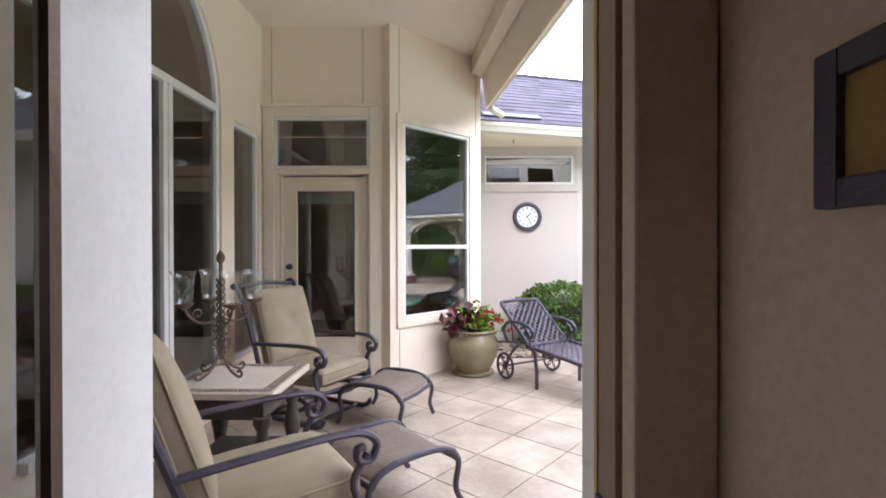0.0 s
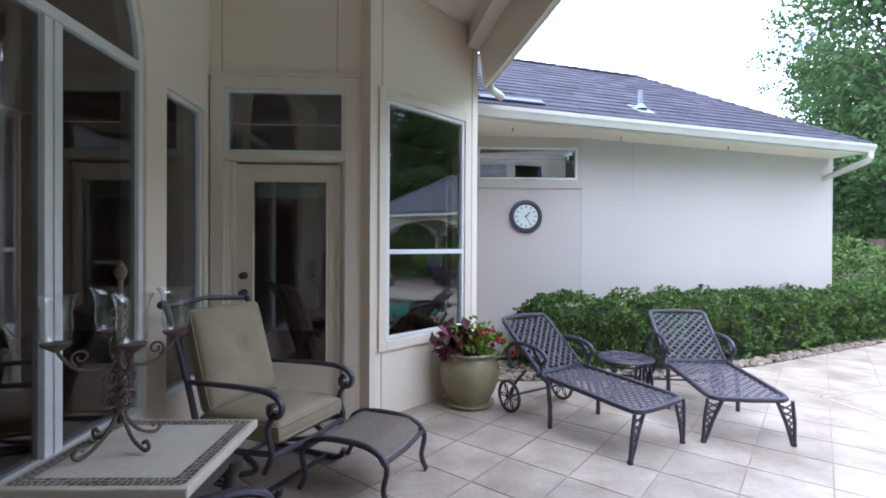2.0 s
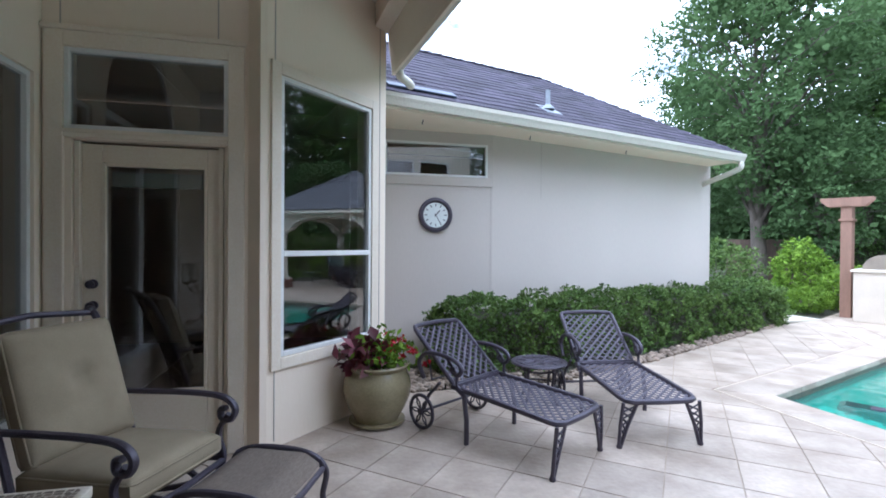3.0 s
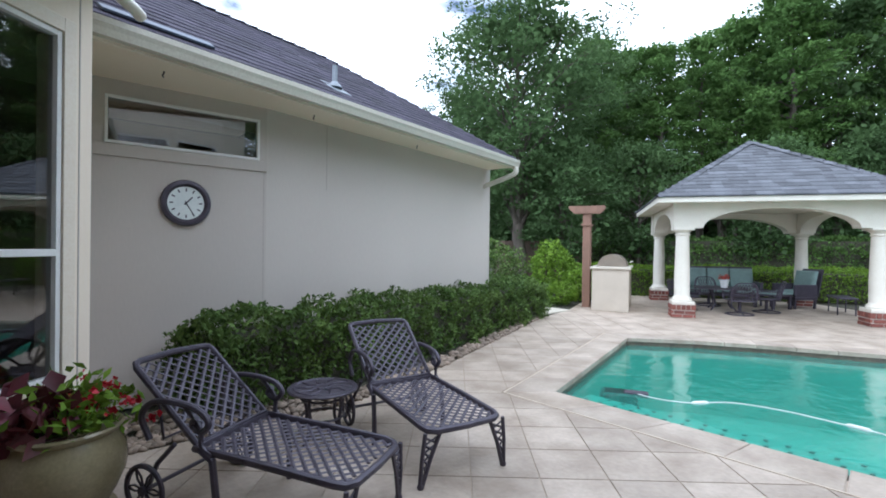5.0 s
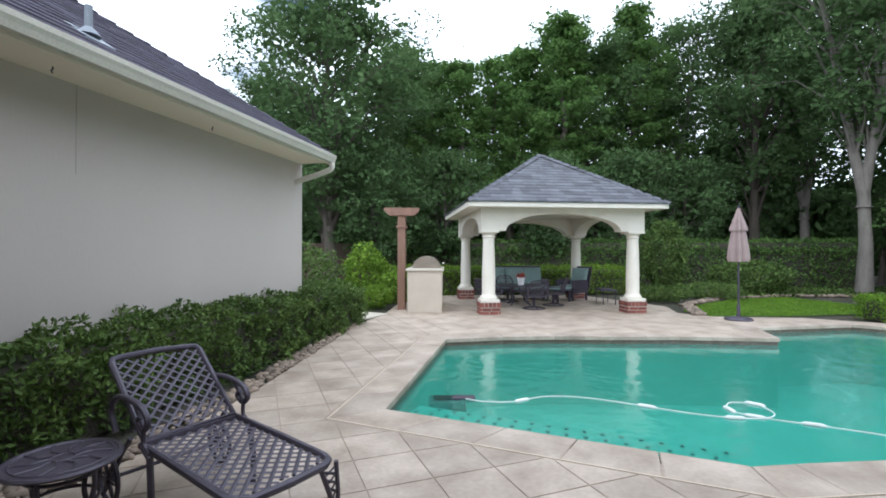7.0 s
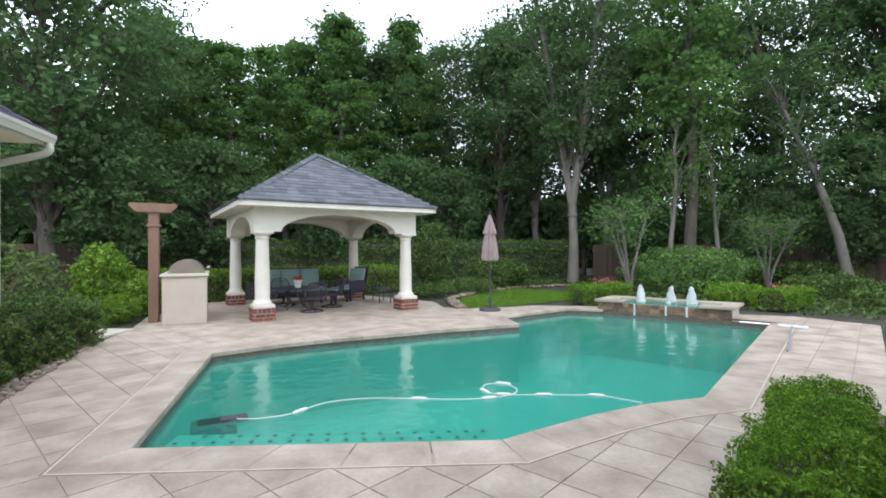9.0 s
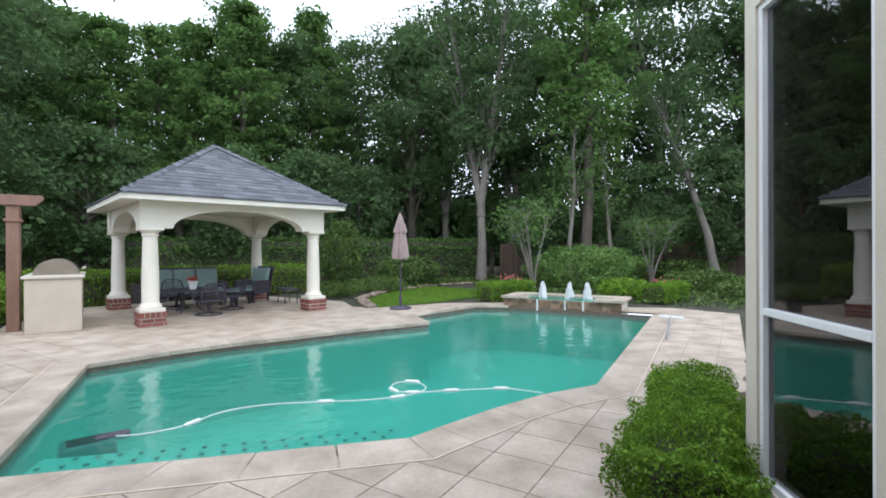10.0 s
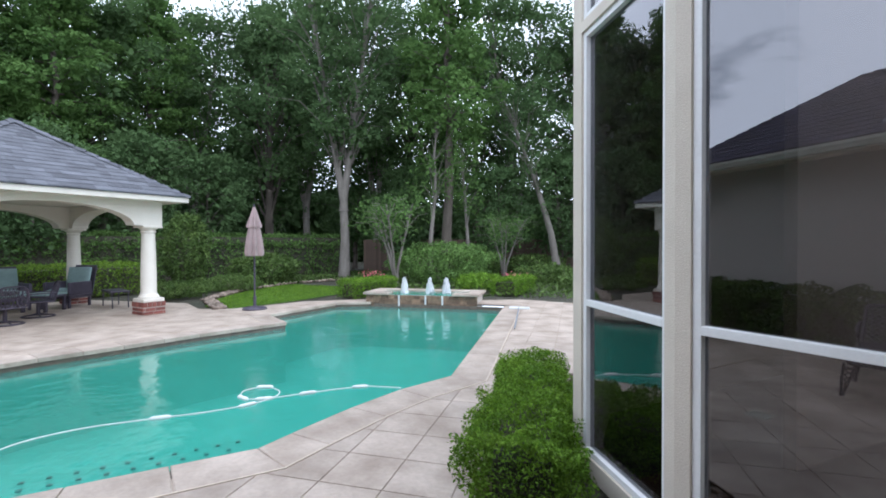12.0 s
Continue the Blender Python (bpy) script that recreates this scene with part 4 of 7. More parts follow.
def lounger():
    t = thing("chaise_lounge", "dark bronze cast-aluminium chaise lounge with lattice seat", "chaise lounge", group="chaise lounges by the hedge")
    w = 0.27
    seat = part("seat_lattice", lattice(0.50, (-0.03, 0.335), (0.84, 0.375), 0.050, 0.0115), M_IRON, t)
    rim = [(-w, 0.84, 0.378), (-w, 0.4, 0.36), (-w, 0.03, 0.338), (-w + 0.015, -0.02, 0.332), (-w + 0.06, -0.05, 0.33), (0, -0.058, 0.328), (w - 0.06, -0.05, 0.33), (w - 0.015, -0.02, 0.332), (w, 0.03, 0.338), (w, 0.4, 0.36), (w, 0.84, 0.378)]
    smooth(part("seat_frame", tube_bm(rim, 0.021, 8, closed=True), M_IRON, t))
    part("back_lattice", lattice(0.48, (0.85, 0.40), (1.285, 0.755), 0.050, 0.0115), M_IRON, t)
    rim = [(-w + 0.015, 0.85, 0.395), (-w + 0.012, 1.27, 0.745), (-w + 0.025, 1.292, 0.764), (-w + 0.06, 1.30, 0.77), (0, 1.31, 0.778), (w - 0.06, 1.30, 0.77), (w - 0.025, 1.292, 0.764), (w - 0.012, 1.27, 0.745), (w - 0.015, 0.85, 0.395)]
    smooth(part("back_frame", tube_bm(rim, 0.019, 8, closed=True), M_IRON, t))
    for s in (-1, 1):
        x = s * (w + 0.012)
        arm = spline([(x, 1.14, 0.385), (x, 1.20, 0.50), (x, 1.12, 0.585), (x, 0.95, 0.60), (x, 0.80, 0.575), (x, 0.745, 0.52), (x, 0.79, 0.475), (x, 0.85, 0.505), (x, 0.82, 0.54)], 6)
        smooth(part("armrest", tube_bm(arm, 0.017, 8), M_IRON, t))
        sup = spline([(x, 0.90, 0.59), (x, 0.80, 0.49), (x, 0.79, 0.40), (x, 0.72, 0.36)], 5)
        smooth(part("arm_support", tube_bm(sup, 0.013, 6), M_IRON, t))
        smooth(part("middle_leg", tube_bm([(x, 0.80, 0.385), (x, 0.72, 0.34), (x * 1.02, 0.69, 0.17), (x * 1.02, 0.69, 0.0)], 0.018, 8), M_IRON, t))
        # lattice foot leg
        bm = bmesh.new()
        for a, b in (((x - s * 0.10, -0.045), (x + s * 0.02, -0.03)), ((x + s * 0.005, -0.045), (x + s * 0.03, -0.03))):
            add_tube(bm, [(a[0], a[1], 0.325), ((a[0] + b[0]) / 2 + s * 0.006, -0.04, 0.17), (b[0], b[1], 0.0)], 0.013, 6)
        for i in range(5):
            z0, z1 = 0.30 - i * 0.045, 0.255 - i * 0.045
            k0, k1 = 1 - i * 0.18, 1 - (i + 1) * 0.18
            add_tube(bm, [(x - s * 0.095 * k0, -0.04, z0), (x + s * 0.01, -0.04, z1)], 0.007, 4)
            add_tube(bm, [(x + s * 0.005, -0.04, z0), (x - s * 0.095 * max(k1, 0.05), -0.04, z1)], 0.007, 4)
        add_lathe(bm, [(0.018, 0), (0.022, 0.01), (0.016, 0.03)], 10, Matrix.Translation((x + s * 0.025, -0.03, 0)))
        smooth(part("foot_leg", bm, M_IRON, t))
        # wheel
        wx = s * (w + 0.05)
        wh = smooth(part("wheel", tube_bm([(wx, 1.13 + 0.125 * math.cos(a * math.pi / 12), 0.138 + 0.125 * math.sin(a * math.pi / 12)) for a in range(24)], 0.014, 6, closed=True), M_IRON, t))
        bm = bmesh.new()
        for a in range(6):
            ang = a * math.pi / 3
            for q in (-0.22, 0.22):
                mid = (wx, 1.13 + 0.07 * math.cos(ang + q), 0.138 + 0.07 * math.sin(ang + q))
                add_tube(bm, [(wx, 1.13, 0.138), mid, (wx, 1.13 + 0.12 * math.cos(ang), 0.138 + 0.12 * math.sin(ang))], 0.006, 5)
        add_tube(bm, [(wx - 0.02, 1.13, 0.138), (wx + 0.02, 1.13, 0.138)], 0.024, 10)
        part("spokes", bm, M_IRON, wh)
        smooth(part("wheel_strut", tube_bm([(s * w, 0.98, 0.38), (s * w, 1.10, 0.26), (s * (w + 0.03), 1.13, 0.138)], 0.013, 6), M_IRON, t))
    part("axle", tube_bm([(-w - 0.05, 1.13, 0.138), (w + 0.05, 1.13, 0.138)], 0.011, 6), M_IRON, t)
    part("back_prop", tube_bm([(-0.2, 1.20, 0.69), (-0.2, 1.14, 0.36), (0.2, 1.14, 0.36), (0.2, 1.20, 0.69)], 0.009, 6), M_IRON, t)
    return t


l1 = lounger()
l1.matrix_basis = pose(1.782, 4.245, 0, 0, 0, 31.5)
copy_thing(l1, pose(2.525, 4.375, 0, 0, 0, -7.5))


def side_table():
    t = thing("side_table", "small round dark cast-metal side table", "table", pose(2.1, 5.45, 0))
    bm = bmesh.new()
    add_lathe(bm, [(0.0, 0.345), (0.22, 0.345), (0.252, 0.352), (0.258, 0.363), (0.25, 0.372), (0.232, 0.373), (0.228, 0.369), (0.0, 0.369)][1:-1], 40)
    smooth(part("tabletop", bm, M_IRON, t))
    for i in range(10):
        bm = bmesh.new()
        a = i * math.pi / 5
        add_tube(bm, [(0.05 * math.cos(a), 0.05 * math.sin(a), 0.371), (0.12 * math.cos(a + 0.3), 0.12 * math.sin(a + 0.3), 0.372), (0.21 * math.cos(a + 0.1), 0.21 * math.sin(a + 0.1), 0.371)], 0.006, 4)
        part("relief_ray", bm, M_IRON, t)
    for r in (0.05, 0.21):
        bm = bmesh.new()
        add_tube(bm, [(r * math.cos(a * math.pi / 14), r * math.sin(a * math.pi / 14), 0.371) for a in range(28)], 0.005, 4, closed=True)
        part("relief_ring", bm, M_IRON, t)
    for i in range(4):
        a = i * math.pi / 2 + 0.5
        c, s = math.cos(a), math.sin(a)
        smooth(part("leg", tube_bm(spline([(0.15 * c, 0.15 * s, 0.345), (0.16 * c, 0.16 * s, 0.25), (0.145 * c, 0.145 * s, 0.14), (0.18 * c, 0.18 * s, 0.04), (0.215 * c, 0.215 * s, 0.012)], 5), 0.013, 7), M_IRON, t))
    for z, r in ((0.30, 0.155), (0.16, 0.15)):
        smooth(part("ring", tube_bm([(r * math.cos(k * math.pi / 14), r * math.sin(k * math.pi / 14), z) for k in range(28)], 0.009, 6, closed=True), M_IRON, t))


side_table()


def cushion(lo, hi, puff, m=None, tuft=None, nx=14, ny=14, edge=0.05):
    """A stuffed pad: rounded box, puffed and tufted."""
    bm = bmesh.new()
    cx, cy = (lo[0] + hi[0]) / 2, (lo[1] + hi[1]) / 2
    top, bot = [], []
    rnd = random.Random(3)
    for i in range(nx + 1):
        rt, rb = [], []
        for j in range(ny + 1):
            u, v = math.sin((i / nx - 0.5) * math.pi), math.sin((j / ny - 0.5) * math.pi)
            e = (1 - abs(u) ** 9) * (1 - abs(v) ** 9)
            e = max(e, 0) ** 0.5
            x, y = lo[0] + (u + 1) / 2 * (hi[0] - lo[0]), lo[1] + (v + 1) / 2 * (hi[1] - lo[1])
            crease = 0
            if tuft:
                for tx, ty in tuft:
                    dx, dy = x - tx, y - ty
                    crease -= 0.035 * math.exp(-(dx * dx + dy * dy) / 0.0022) + 0.012 * math.exp(-abs(dx) / 0.012 - abs(dy) / 0.09) + 0.01 * math.exp(-abs(dy) / 0.012 - abs(dx) / 0.09)
            wob = 0.004 * noise.noise(Vector((x * 9, y * 9, lo[2])))
            mid = (lo[2] + hi[2]) / 2
            half = (hi[2] - lo[2]) / 2
            zt = mid + half * (0.42 + 0.58 * e) + puff * (1 - u * u) * (1 - v * v) + crease + wob
            rt.append(bm.verts.new((x, y, zt)))
            rb.append(bm.verts.new((x, y, mid - half * (0.42 + 0.58 * e))))
        top.append(rt)
        bot.append(rb)
    for i in range(nx):
        for j in range(ny):
            bm.faces.new((top[i][j], top[i + 1][j], top[i + 1][j + 1], top[i][j + 1]))
            bm.faces.new((bot[i][j], bot[i][j + 1], bot[i + 1][j + 1], bot[i + 1][j]))
    ring_t = [top[i][0] for i in range(nx + 1)] + [top[nx][j] for j in range(1, ny + 1)] + [top[i][ny] for i in range(nx - 1, -1, -1)] + [top[0][j] for j in range(ny - 1, 0, -1)]
    ring_b = [bot[i][0] for i in range(nx + 1)] + [bot[nx][j] for j in range(1, ny + 1)] + [bot[i][ny] for i in range(nx - 1, -1, -1)] + [bot[0][j] for j in range(ny - 1, 0, -1)]
    k = len(ring_t)
    for i in range(k):
        bm.faces.new((ring_t[i], ring_b[i], ring_b[(i + 1) % k], ring_t[(i + 1) % k]))
    if m is not None:
        bmesh.ops.transform(bm, matrix=m, verts=bm.verts)
    bmesh.ops.recalc_face_normals(bm, faces=bm.faces)
    return bm


def piping(lo, hi, m=None):
    """Two cords sewn round the upper and lower edge of a pad."""
    bm = bmesh.new()
    mid, half = (lo[2] + hi[2]) / 2, (hi[2] - lo[2]) / 2
    c = 0.03
    for z in (mid + half * 0.46, mid - half * 0.46):
        ring = []
        for cx, cy, a0 in ((hi[0] - c, hi[1] - c, 0), (lo[0] + c, hi[1] - c, 90), (lo[0] + c, lo[1] + c, 180), (hi[0] - c, lo[1] + c, 270)):
            ring += [(cx + c * math.cos(radians(a0 + k * 30)), cy + c * math.sin(radians(a0 + k * 30)), z) for k in range(4)]
        add_tube(bm, ring, 0.006, 6, closed=True)
    if m is not None:
        bmesh.ops.transform(bm, matrix=m, verts=bm.verts)
    return bm


def club_chair():
    """Faces +x; origin on the floor under the seat."""
    t = thing("lounge_chair", "dark metal spring lounge chair with tan cushions", "chair", group="lounge chairs on the porch")
    h = 0.30
    pad = smooth(part("seat_cushion", cushion((-0.26, -0.265, 0.27), (0.33, 0.265, 0.42), 0.022, pose(0, 0, 0, 0, -3, 0)), M_CUSH, t), 60)
    smooth(part("piping", piping((-0.26, -0.265, 0.27), (0.33, 0.265, 0.42), pose(0, 0, 0, 0, -3, 0)), M_CUSH, pad), 80)
    bk = smooth(part("back_cushion", cushion((0.0, -0.255, -0.01), (0.60, 0.255, 0.12), 0.03, Matrix.Translation((-0.29, 0, 0.38)) @ Matrix(((-0.30, 0, 0.954, 0), (0, 1, 0, 0), (0.954, 0, 0.30, 0), (0, 0, 0, 1))), tuft=[(0.33, 0.0)], nx=22, ny=18), M_CUSH, t), 60)
    lean = Matrix.Translation((-0.29, 0, 0.38)) @ Matrix(((-0.30, 0, 0.954, 0), (0, 1, 0, 0), (0.954, 0, 0.30, 0), (0, 0, 0, 1)))
    smooth(part("piping", piping((0.0, -0.255, -0.01), (0.60, 0.255, 0.12), lean), M_CUSH, bk), 80)
    for s in (-1, 1):
        y = s * h
        smooth(part("back_post", tube_bm(spline([(-0.22, y, 0.12), (-0.27, y, 0.36), (-0.40, y, 0.74), (-0.51, y, 0.97), (-0.55, y, 1.0)], 5), 0.018, 8), M_IRON, t))
        arm = spline([(-0.34, y, 0.57), (-0.1, y, 0.585), (0.15, y, 0.595), (0.30, y, 0.585), (0.365, y, 0.535), (0.345, y, 0.475), (0.29, y, 0.478), (0.285, y, 0.52), (0.315, y, 0.53)], 6)
        smooth(part("armrest", tube_bm(arm, 0.021, 8, 0.75), M_IRON, t))
        smooth(part("front_post", tube_bm(spline([(0.33, y, 0.50), (0.27, y, 0.40), (0.30, y, 0.27), (0.25, y, 0.16)], 5), 0.016, 8), M_IRON, t))
        smooth(part("seat_rail", tube_bm([(-0.24, y, 0.24), (0.0, y, 0.235), (0.30, y, 0.27)], 0.016, 8), M_IRON, t))
        smooth(part("base_runner", tube_bm(spline([(-0.36, y * 0.9, 0.03), (-0.28, y * 0.9, 0.018), (0.2, y * 0.9, 0.018), (0.30, y * 0.9, 0.035), (0.33, y * 0.9, 0.08)], 5), 0.018, 8), M_IRON, t))
        smooth(part("spring", tube_bm(spline([(-0.28, y * 0.9, 0.03), (0.05, y * 0.9, 0.10), (0.16, y * 0.9, 0.16), (0.05, y * 0.9, 0.22)], 5), 0.016, 8), M_IRON, t))
    part("back_rail", tube_bm([(-0.545, -h, 0.995), (-0.56, 0, 1.02), (-0.545, h, 0.995)], 0.016, 8), M_IRON, t)
    part("cross_rail", tube_bm([(0.30, -h, 0.26), (0.31, 0, 0.25), (0.30, h, 0.26)], 0.016, 8), M_IRON, t)
    part("cross_rail", tube_bm([(-0.24, -h, 0.24), (-0.24, h, 0.24)], 0.016, 8), M_IRON, t)
    for x in (-0.28, 0.2):
        part("stretcher", tube_bm([(x, -h * 0.9, 0.02), (x, h * 0.9, 0.02)], 0.014, 8), M_IRON, t)
    for s in (-1, 1):
        bm = bmesh.new()
        add_lathe(bm, [(0.012, -0.026), (0.026, -0.015), (0.03, 0.0), (0.026, 0.015), (0.012, 0.026)], 12, Matrix.Translation((-0.555, s * h, 1.005)))
        smooth(part("finial", bm, M_IRON, t))
    return t


c1 = club_chair()
c1.matrix_basis = pose(-0.76, 4.05, 0, 0, 0, -27) @ Matrix.Diagonal((1.05, 1.05, 1.03, 1))
copy_thing(c1, pose(-0.46, 2.17, 0, 0, 0, 34))


def ottoman():
    t = thing("ottoman", "dark metal ottoman with a woven sling top", "ottoman", group="ottomans on the porch")
    a = 0.245
    bm = bmesh.new()
    n = 12
    g = [[None] * (n + 1) for _ in range(n + 1)]
    lo = [[None] * (n + 1) for _ in range(n + 1)]
    for i in range(n + 1):
        for j in range(n + 1):
            u, v = i / n * 2 - 1, j / n * 2 - 1
            z = 0.325 - 0.05 * max(abs(u) - 0.62, 0) / 0.38 * abs(u) - 0.012 * (1 - v * v)
            g[i][j] = bm.verts.new((u * a, v * (a - 0.012), z))
            lo[i][j] = bm.verts.new((u * a, v * (a - 0.012), z - 0.012))
    for i in range(n):
        for j in range(n):
            bm.faces.new((g[i][j], g[i + 1][j], g[i + 1][j + 1], g[i][j + 1]))
            bm.faces.new((lo[i][j], lo[i][j + 1], lo[i + 1][j + 1], lo[i + 1][j]))
    smooth(part("sling", bm, M_SLING, t), 60)
    for s in (-1, 1):
        y = s * a
        smooth(part("side_rail", tube_bm(spline([(-a - 0.02, y, 0.24), (-a + 0.03, y, 0.295), (-0.1, y, 0.325), (0.1, y, 0.325), (a - 0.03, y, 0.295), (a + 0.02, y, 0.24)], 5), 0.018, 8), M_IRON, t))
        for q in (-1, 1):
            smooth(part("leg", tube_bm(spline([(q * (a - 0.01), y, 0.29), (q * (a + 0.03), y, 0.22), (q * (a + 0.01), y, 0.10), (q * (a + 0.035), y, 0.03), (q * (a + 0.05), y, 0.012)], 5), 0.016, 8), M_IRON, t))
        part("end_rail", tube_bm([(s * (a + 0.015), -a, 0.245), (s * (a + 0.02), 0, 0.235), (s * (a + 0.015), a, 0.245)], 0.015, 8), M_IRON, t)
    return t


o1 = ottoman()
o1.matrix_basis = pose(-0.15, 3.90, 0, 0, 0, -24)
copy_thing(o1, pose(0.02, 2.69, 0, 0, 0, 40))

M_TOPSTONE = mat("cream_stone_top", (0.62, 0.57, 0.48), (0.56, 0.51, 0.42), rough=0.35, scale=8, bump=0.05)
M_MOSAIC = mat("brown_mosaic_chip", (0.22, 0.17, 0.13), (0.08, 0.06, 0.05), rough=0.4, scale=20, island=0.5)
M_DARKWOOD = mat("dark_carved_base", (0.07, 0.055, 0.045), (0.035, 0.028, 0.024), rough=0.6, scale=12, bump=0.6)
M_RUST = mat("rusty_iron", (0.21, 0.15, 0.115), (0.10, 0.075, 0.06), rough=0.85, metal=0.2, scale=30, bump=0.6, bscale=200, dist=0.003)


def mosaic_table():
    t = thing("mosaic_table", "square cream stone table with a brown mosaic border", "table", pose(-0.935, 3.02, 0, 0, 0, -1))
    a = 0.33
    part("tabletop", box_bm((-a, -a, 0.535), (a, a, 0.575), bevel=0.008), M_TOPSTONE, t)
    bm = bmesh.new()
    rnd = random.Random(9)
    for side in range(4):
        for row, r in enumerate((0.262, 0.282, 0.300)):
            s = -r
            while s < r - 0.005:
                wd = rnd.uniform(0.018, 0.035)
                e = min(s + wd - 0.003, r)
                rot = pose(0, 0, 0, 0, 0, side * 90)
                vs = [rot @ Vector(q) for q in ((s, r - 0.009, 0.5765 + rnd.random() * 0.001), (e, r - 0.009, 0.5765), (e - rnd.random() * 0.004, r + 0.007, 0.5765), (s + rnd.random() * 0.004, r + 0.007, 0.5765))]
                bm.faces.new([bm.verts.new(v) for v in vs])
                s += wd
    ob = part("mosaic_border", bm, M_MOSAIC, t)
    ob["kind"] = "stuff"
    part("apron", box_bm((-0.25, -0.25, 0.40), (0.25, 0.25, 0.534), bevel=0.01), M_DARKWOOD, t)
    for x in (-1, 1):
        for y in (-1, 1):
            bm = bmesh.new()
            add_lathe(bm, [(0.03, 0.0), (0.045, 0.02), (0.03, 0.06), (0.04, 0.14), (0.055, 0.22), (0.035, 0.30), (0.03, 0.34), (0.05, 0.38), (0.05, 0.42)], 14, Matrix.Translation((x * 0.24, y * 0.24, 0)))
            smooth(part("leg", bm, M_DARKWOOD, t))
    part("lower_shelf", box_bm((-0.22, -0.22, 0.10), (0.22, 0.22, 0.13), bevel=0.008), M_DARKWOOD, t)


mosaic_table()


def candelabra():
    t = thing("candelabra", "rusty scrolled iron candelabra with glass hurricane cups", "candelabra", pose(-1.05, 3.03, 0.577, 0, 0, 20))
    bm = bmesh.new()
    add_tube(bm, [(0, 0, 0.10), (0, 0, 0.70)], 0.011, 8)
    for k in range(3):
        add_tube(bm, [(0.022 * math.cos(i * 0.7 + k * 2.1), 0.022 * math.sin(i * 0.7 + k * 2.1), 0.14 + i * 0.013) for i in range(36)], 0.006, 5)
    add_lathe(bm, [(0.006, 0.68), (0.022, 0.70), (0.026, 0.725), (0.014, 0.75), (0.004, 0.765)], 12)
    smooth(part("stem", bm, M_RUST, t))
    for k in range(4):
        m = pose(0, 0, 0, 0, 0, 90 * k + 45)
        pts = [m @ p for p in spline([(0.0, 0, 0.17), (0.03, 0, 0.11), (0.08, 0, 0.045), (0.15, 0, 0.012), (0.175, 0, 0.03), (0.16, 0, 0.05), (0.14, 0, 0.04)], 5)]
        smooth(part("foot", tube_bm(pts, 0.008, 6), M_RUST, t))
        for z in (0.20, 0.28):
            ring = [m @ Vector((0.04 + 0.026 * math.cos(a * 0.5), 0, z + 0.026 * math.sin(a * 0.5))) for a in range(13)]
            part("curl", tube_bm(ring, 0.005, 5), M_RUST, t)
    for k in range(4):
        m = pose(0, 0, 0, 0, 0, 90 * k + 23)
        pts = [m @ p for p in spline([(0.0, 0, 0.36), (0.07, 0, 0.33), (0.14, 0, 0.345), (0.19, 0, 0.40), (0.205, 0, 0.44)], 6)]
        smooth(part("arm", tube_bm(pts, 0.0075, 6), M_RUST, t))
        part("arm_curl", tube_bm([m @ p for p in scroll((0.13, 0, 0.39), 0.032, 1.3, -1.2, ((1, 0, 0), (0, 0, 1)))], 0.005, 5), M_RUST, t)
        c = m @ Vector((0.205, 0, 0.44))
        bm = bmesh.new()
        add_lathe(bm, [(0.008, -0.02), (0.02, -0.012), (0.045, 0.004), (0.052, 0.016), (0.046, 0.018), (0.02, 0.008)], 16, Matrix.Translation(c))
        cup = smooth(part("cup_holder", bm, M_RUST, t))
        bm = bmesh.new()
        prof = [(0.036, 0.012), (0.050, 0.04), (0.054, 0.08), (0.051, 0.13), (0.060, 0.18), (0.074, 0.205)]
        rings = []
        for r, z in prof + [(r - 0.002, z) for r, z in prof[::-1]]:
            rings.append([bm.verts.new(c + Vector((r * math.cos(i * math.pi / 10), r * math.sin(i * math.pi / 10), z))) for i in range(20)])
        for a, b in zip(rings, rings[1:]):
            for i in range(20):
                bm.faces.new((a[i], a[(i + 1) % 20], b[(i + 1) % 20], b[i]))
        g = smooth(part("hurricane_glass", bm, M_CLEAR, cup, "clear flared glass cup"), 80)
        g.visible_shadow = False


candelabra()


def wall_clock():
    t = thing("wall_clock", "round wall clock with dark frame and white dial", "clock", wall_frame((0.6, 7.02), (2.2, 7.02)) @ pose(0.872, -0.002, 1.79, 90, 0, 0))
    bm = bmesh.new()
    add_lathe(bm, [(0.205, 0.0), (0.21, 0.02), (0.20, 0.045), (0.175, 0.05), (0.155, 0.035), (0.15, 0.02)], 48)
    smooth(part("rim", bm, M_IRON, t))
    bm = bmesh.new()
    add_lathe(bm, [(0.15, 0.012), (0.152, 0.022)], 48)
    part("dial", bm, mat("white_dial", (0.72, 0.76, 0.74), (0.64, 0.68, 0.67), rough=0.4, scale=8), t)
    for k in range(12):
        part("hour_mark", box_bm((-0.006, 0.105, 0.0225), (0.006, 0.135, 0.024), pose(0, 0, 0, 0, 0, -30 * k)), M_IRON, t)
    for deg, ln, wd in ((42, 0.075, 0.006), (150, 0.115, 0.004)):
        part("pointer", box_bm((-wd, -0.02, 0.0245), (wd, ln, 0.027), pose(0, 0, 0, 0, 0, -deg)), M_IRON, t)


wall_clock()

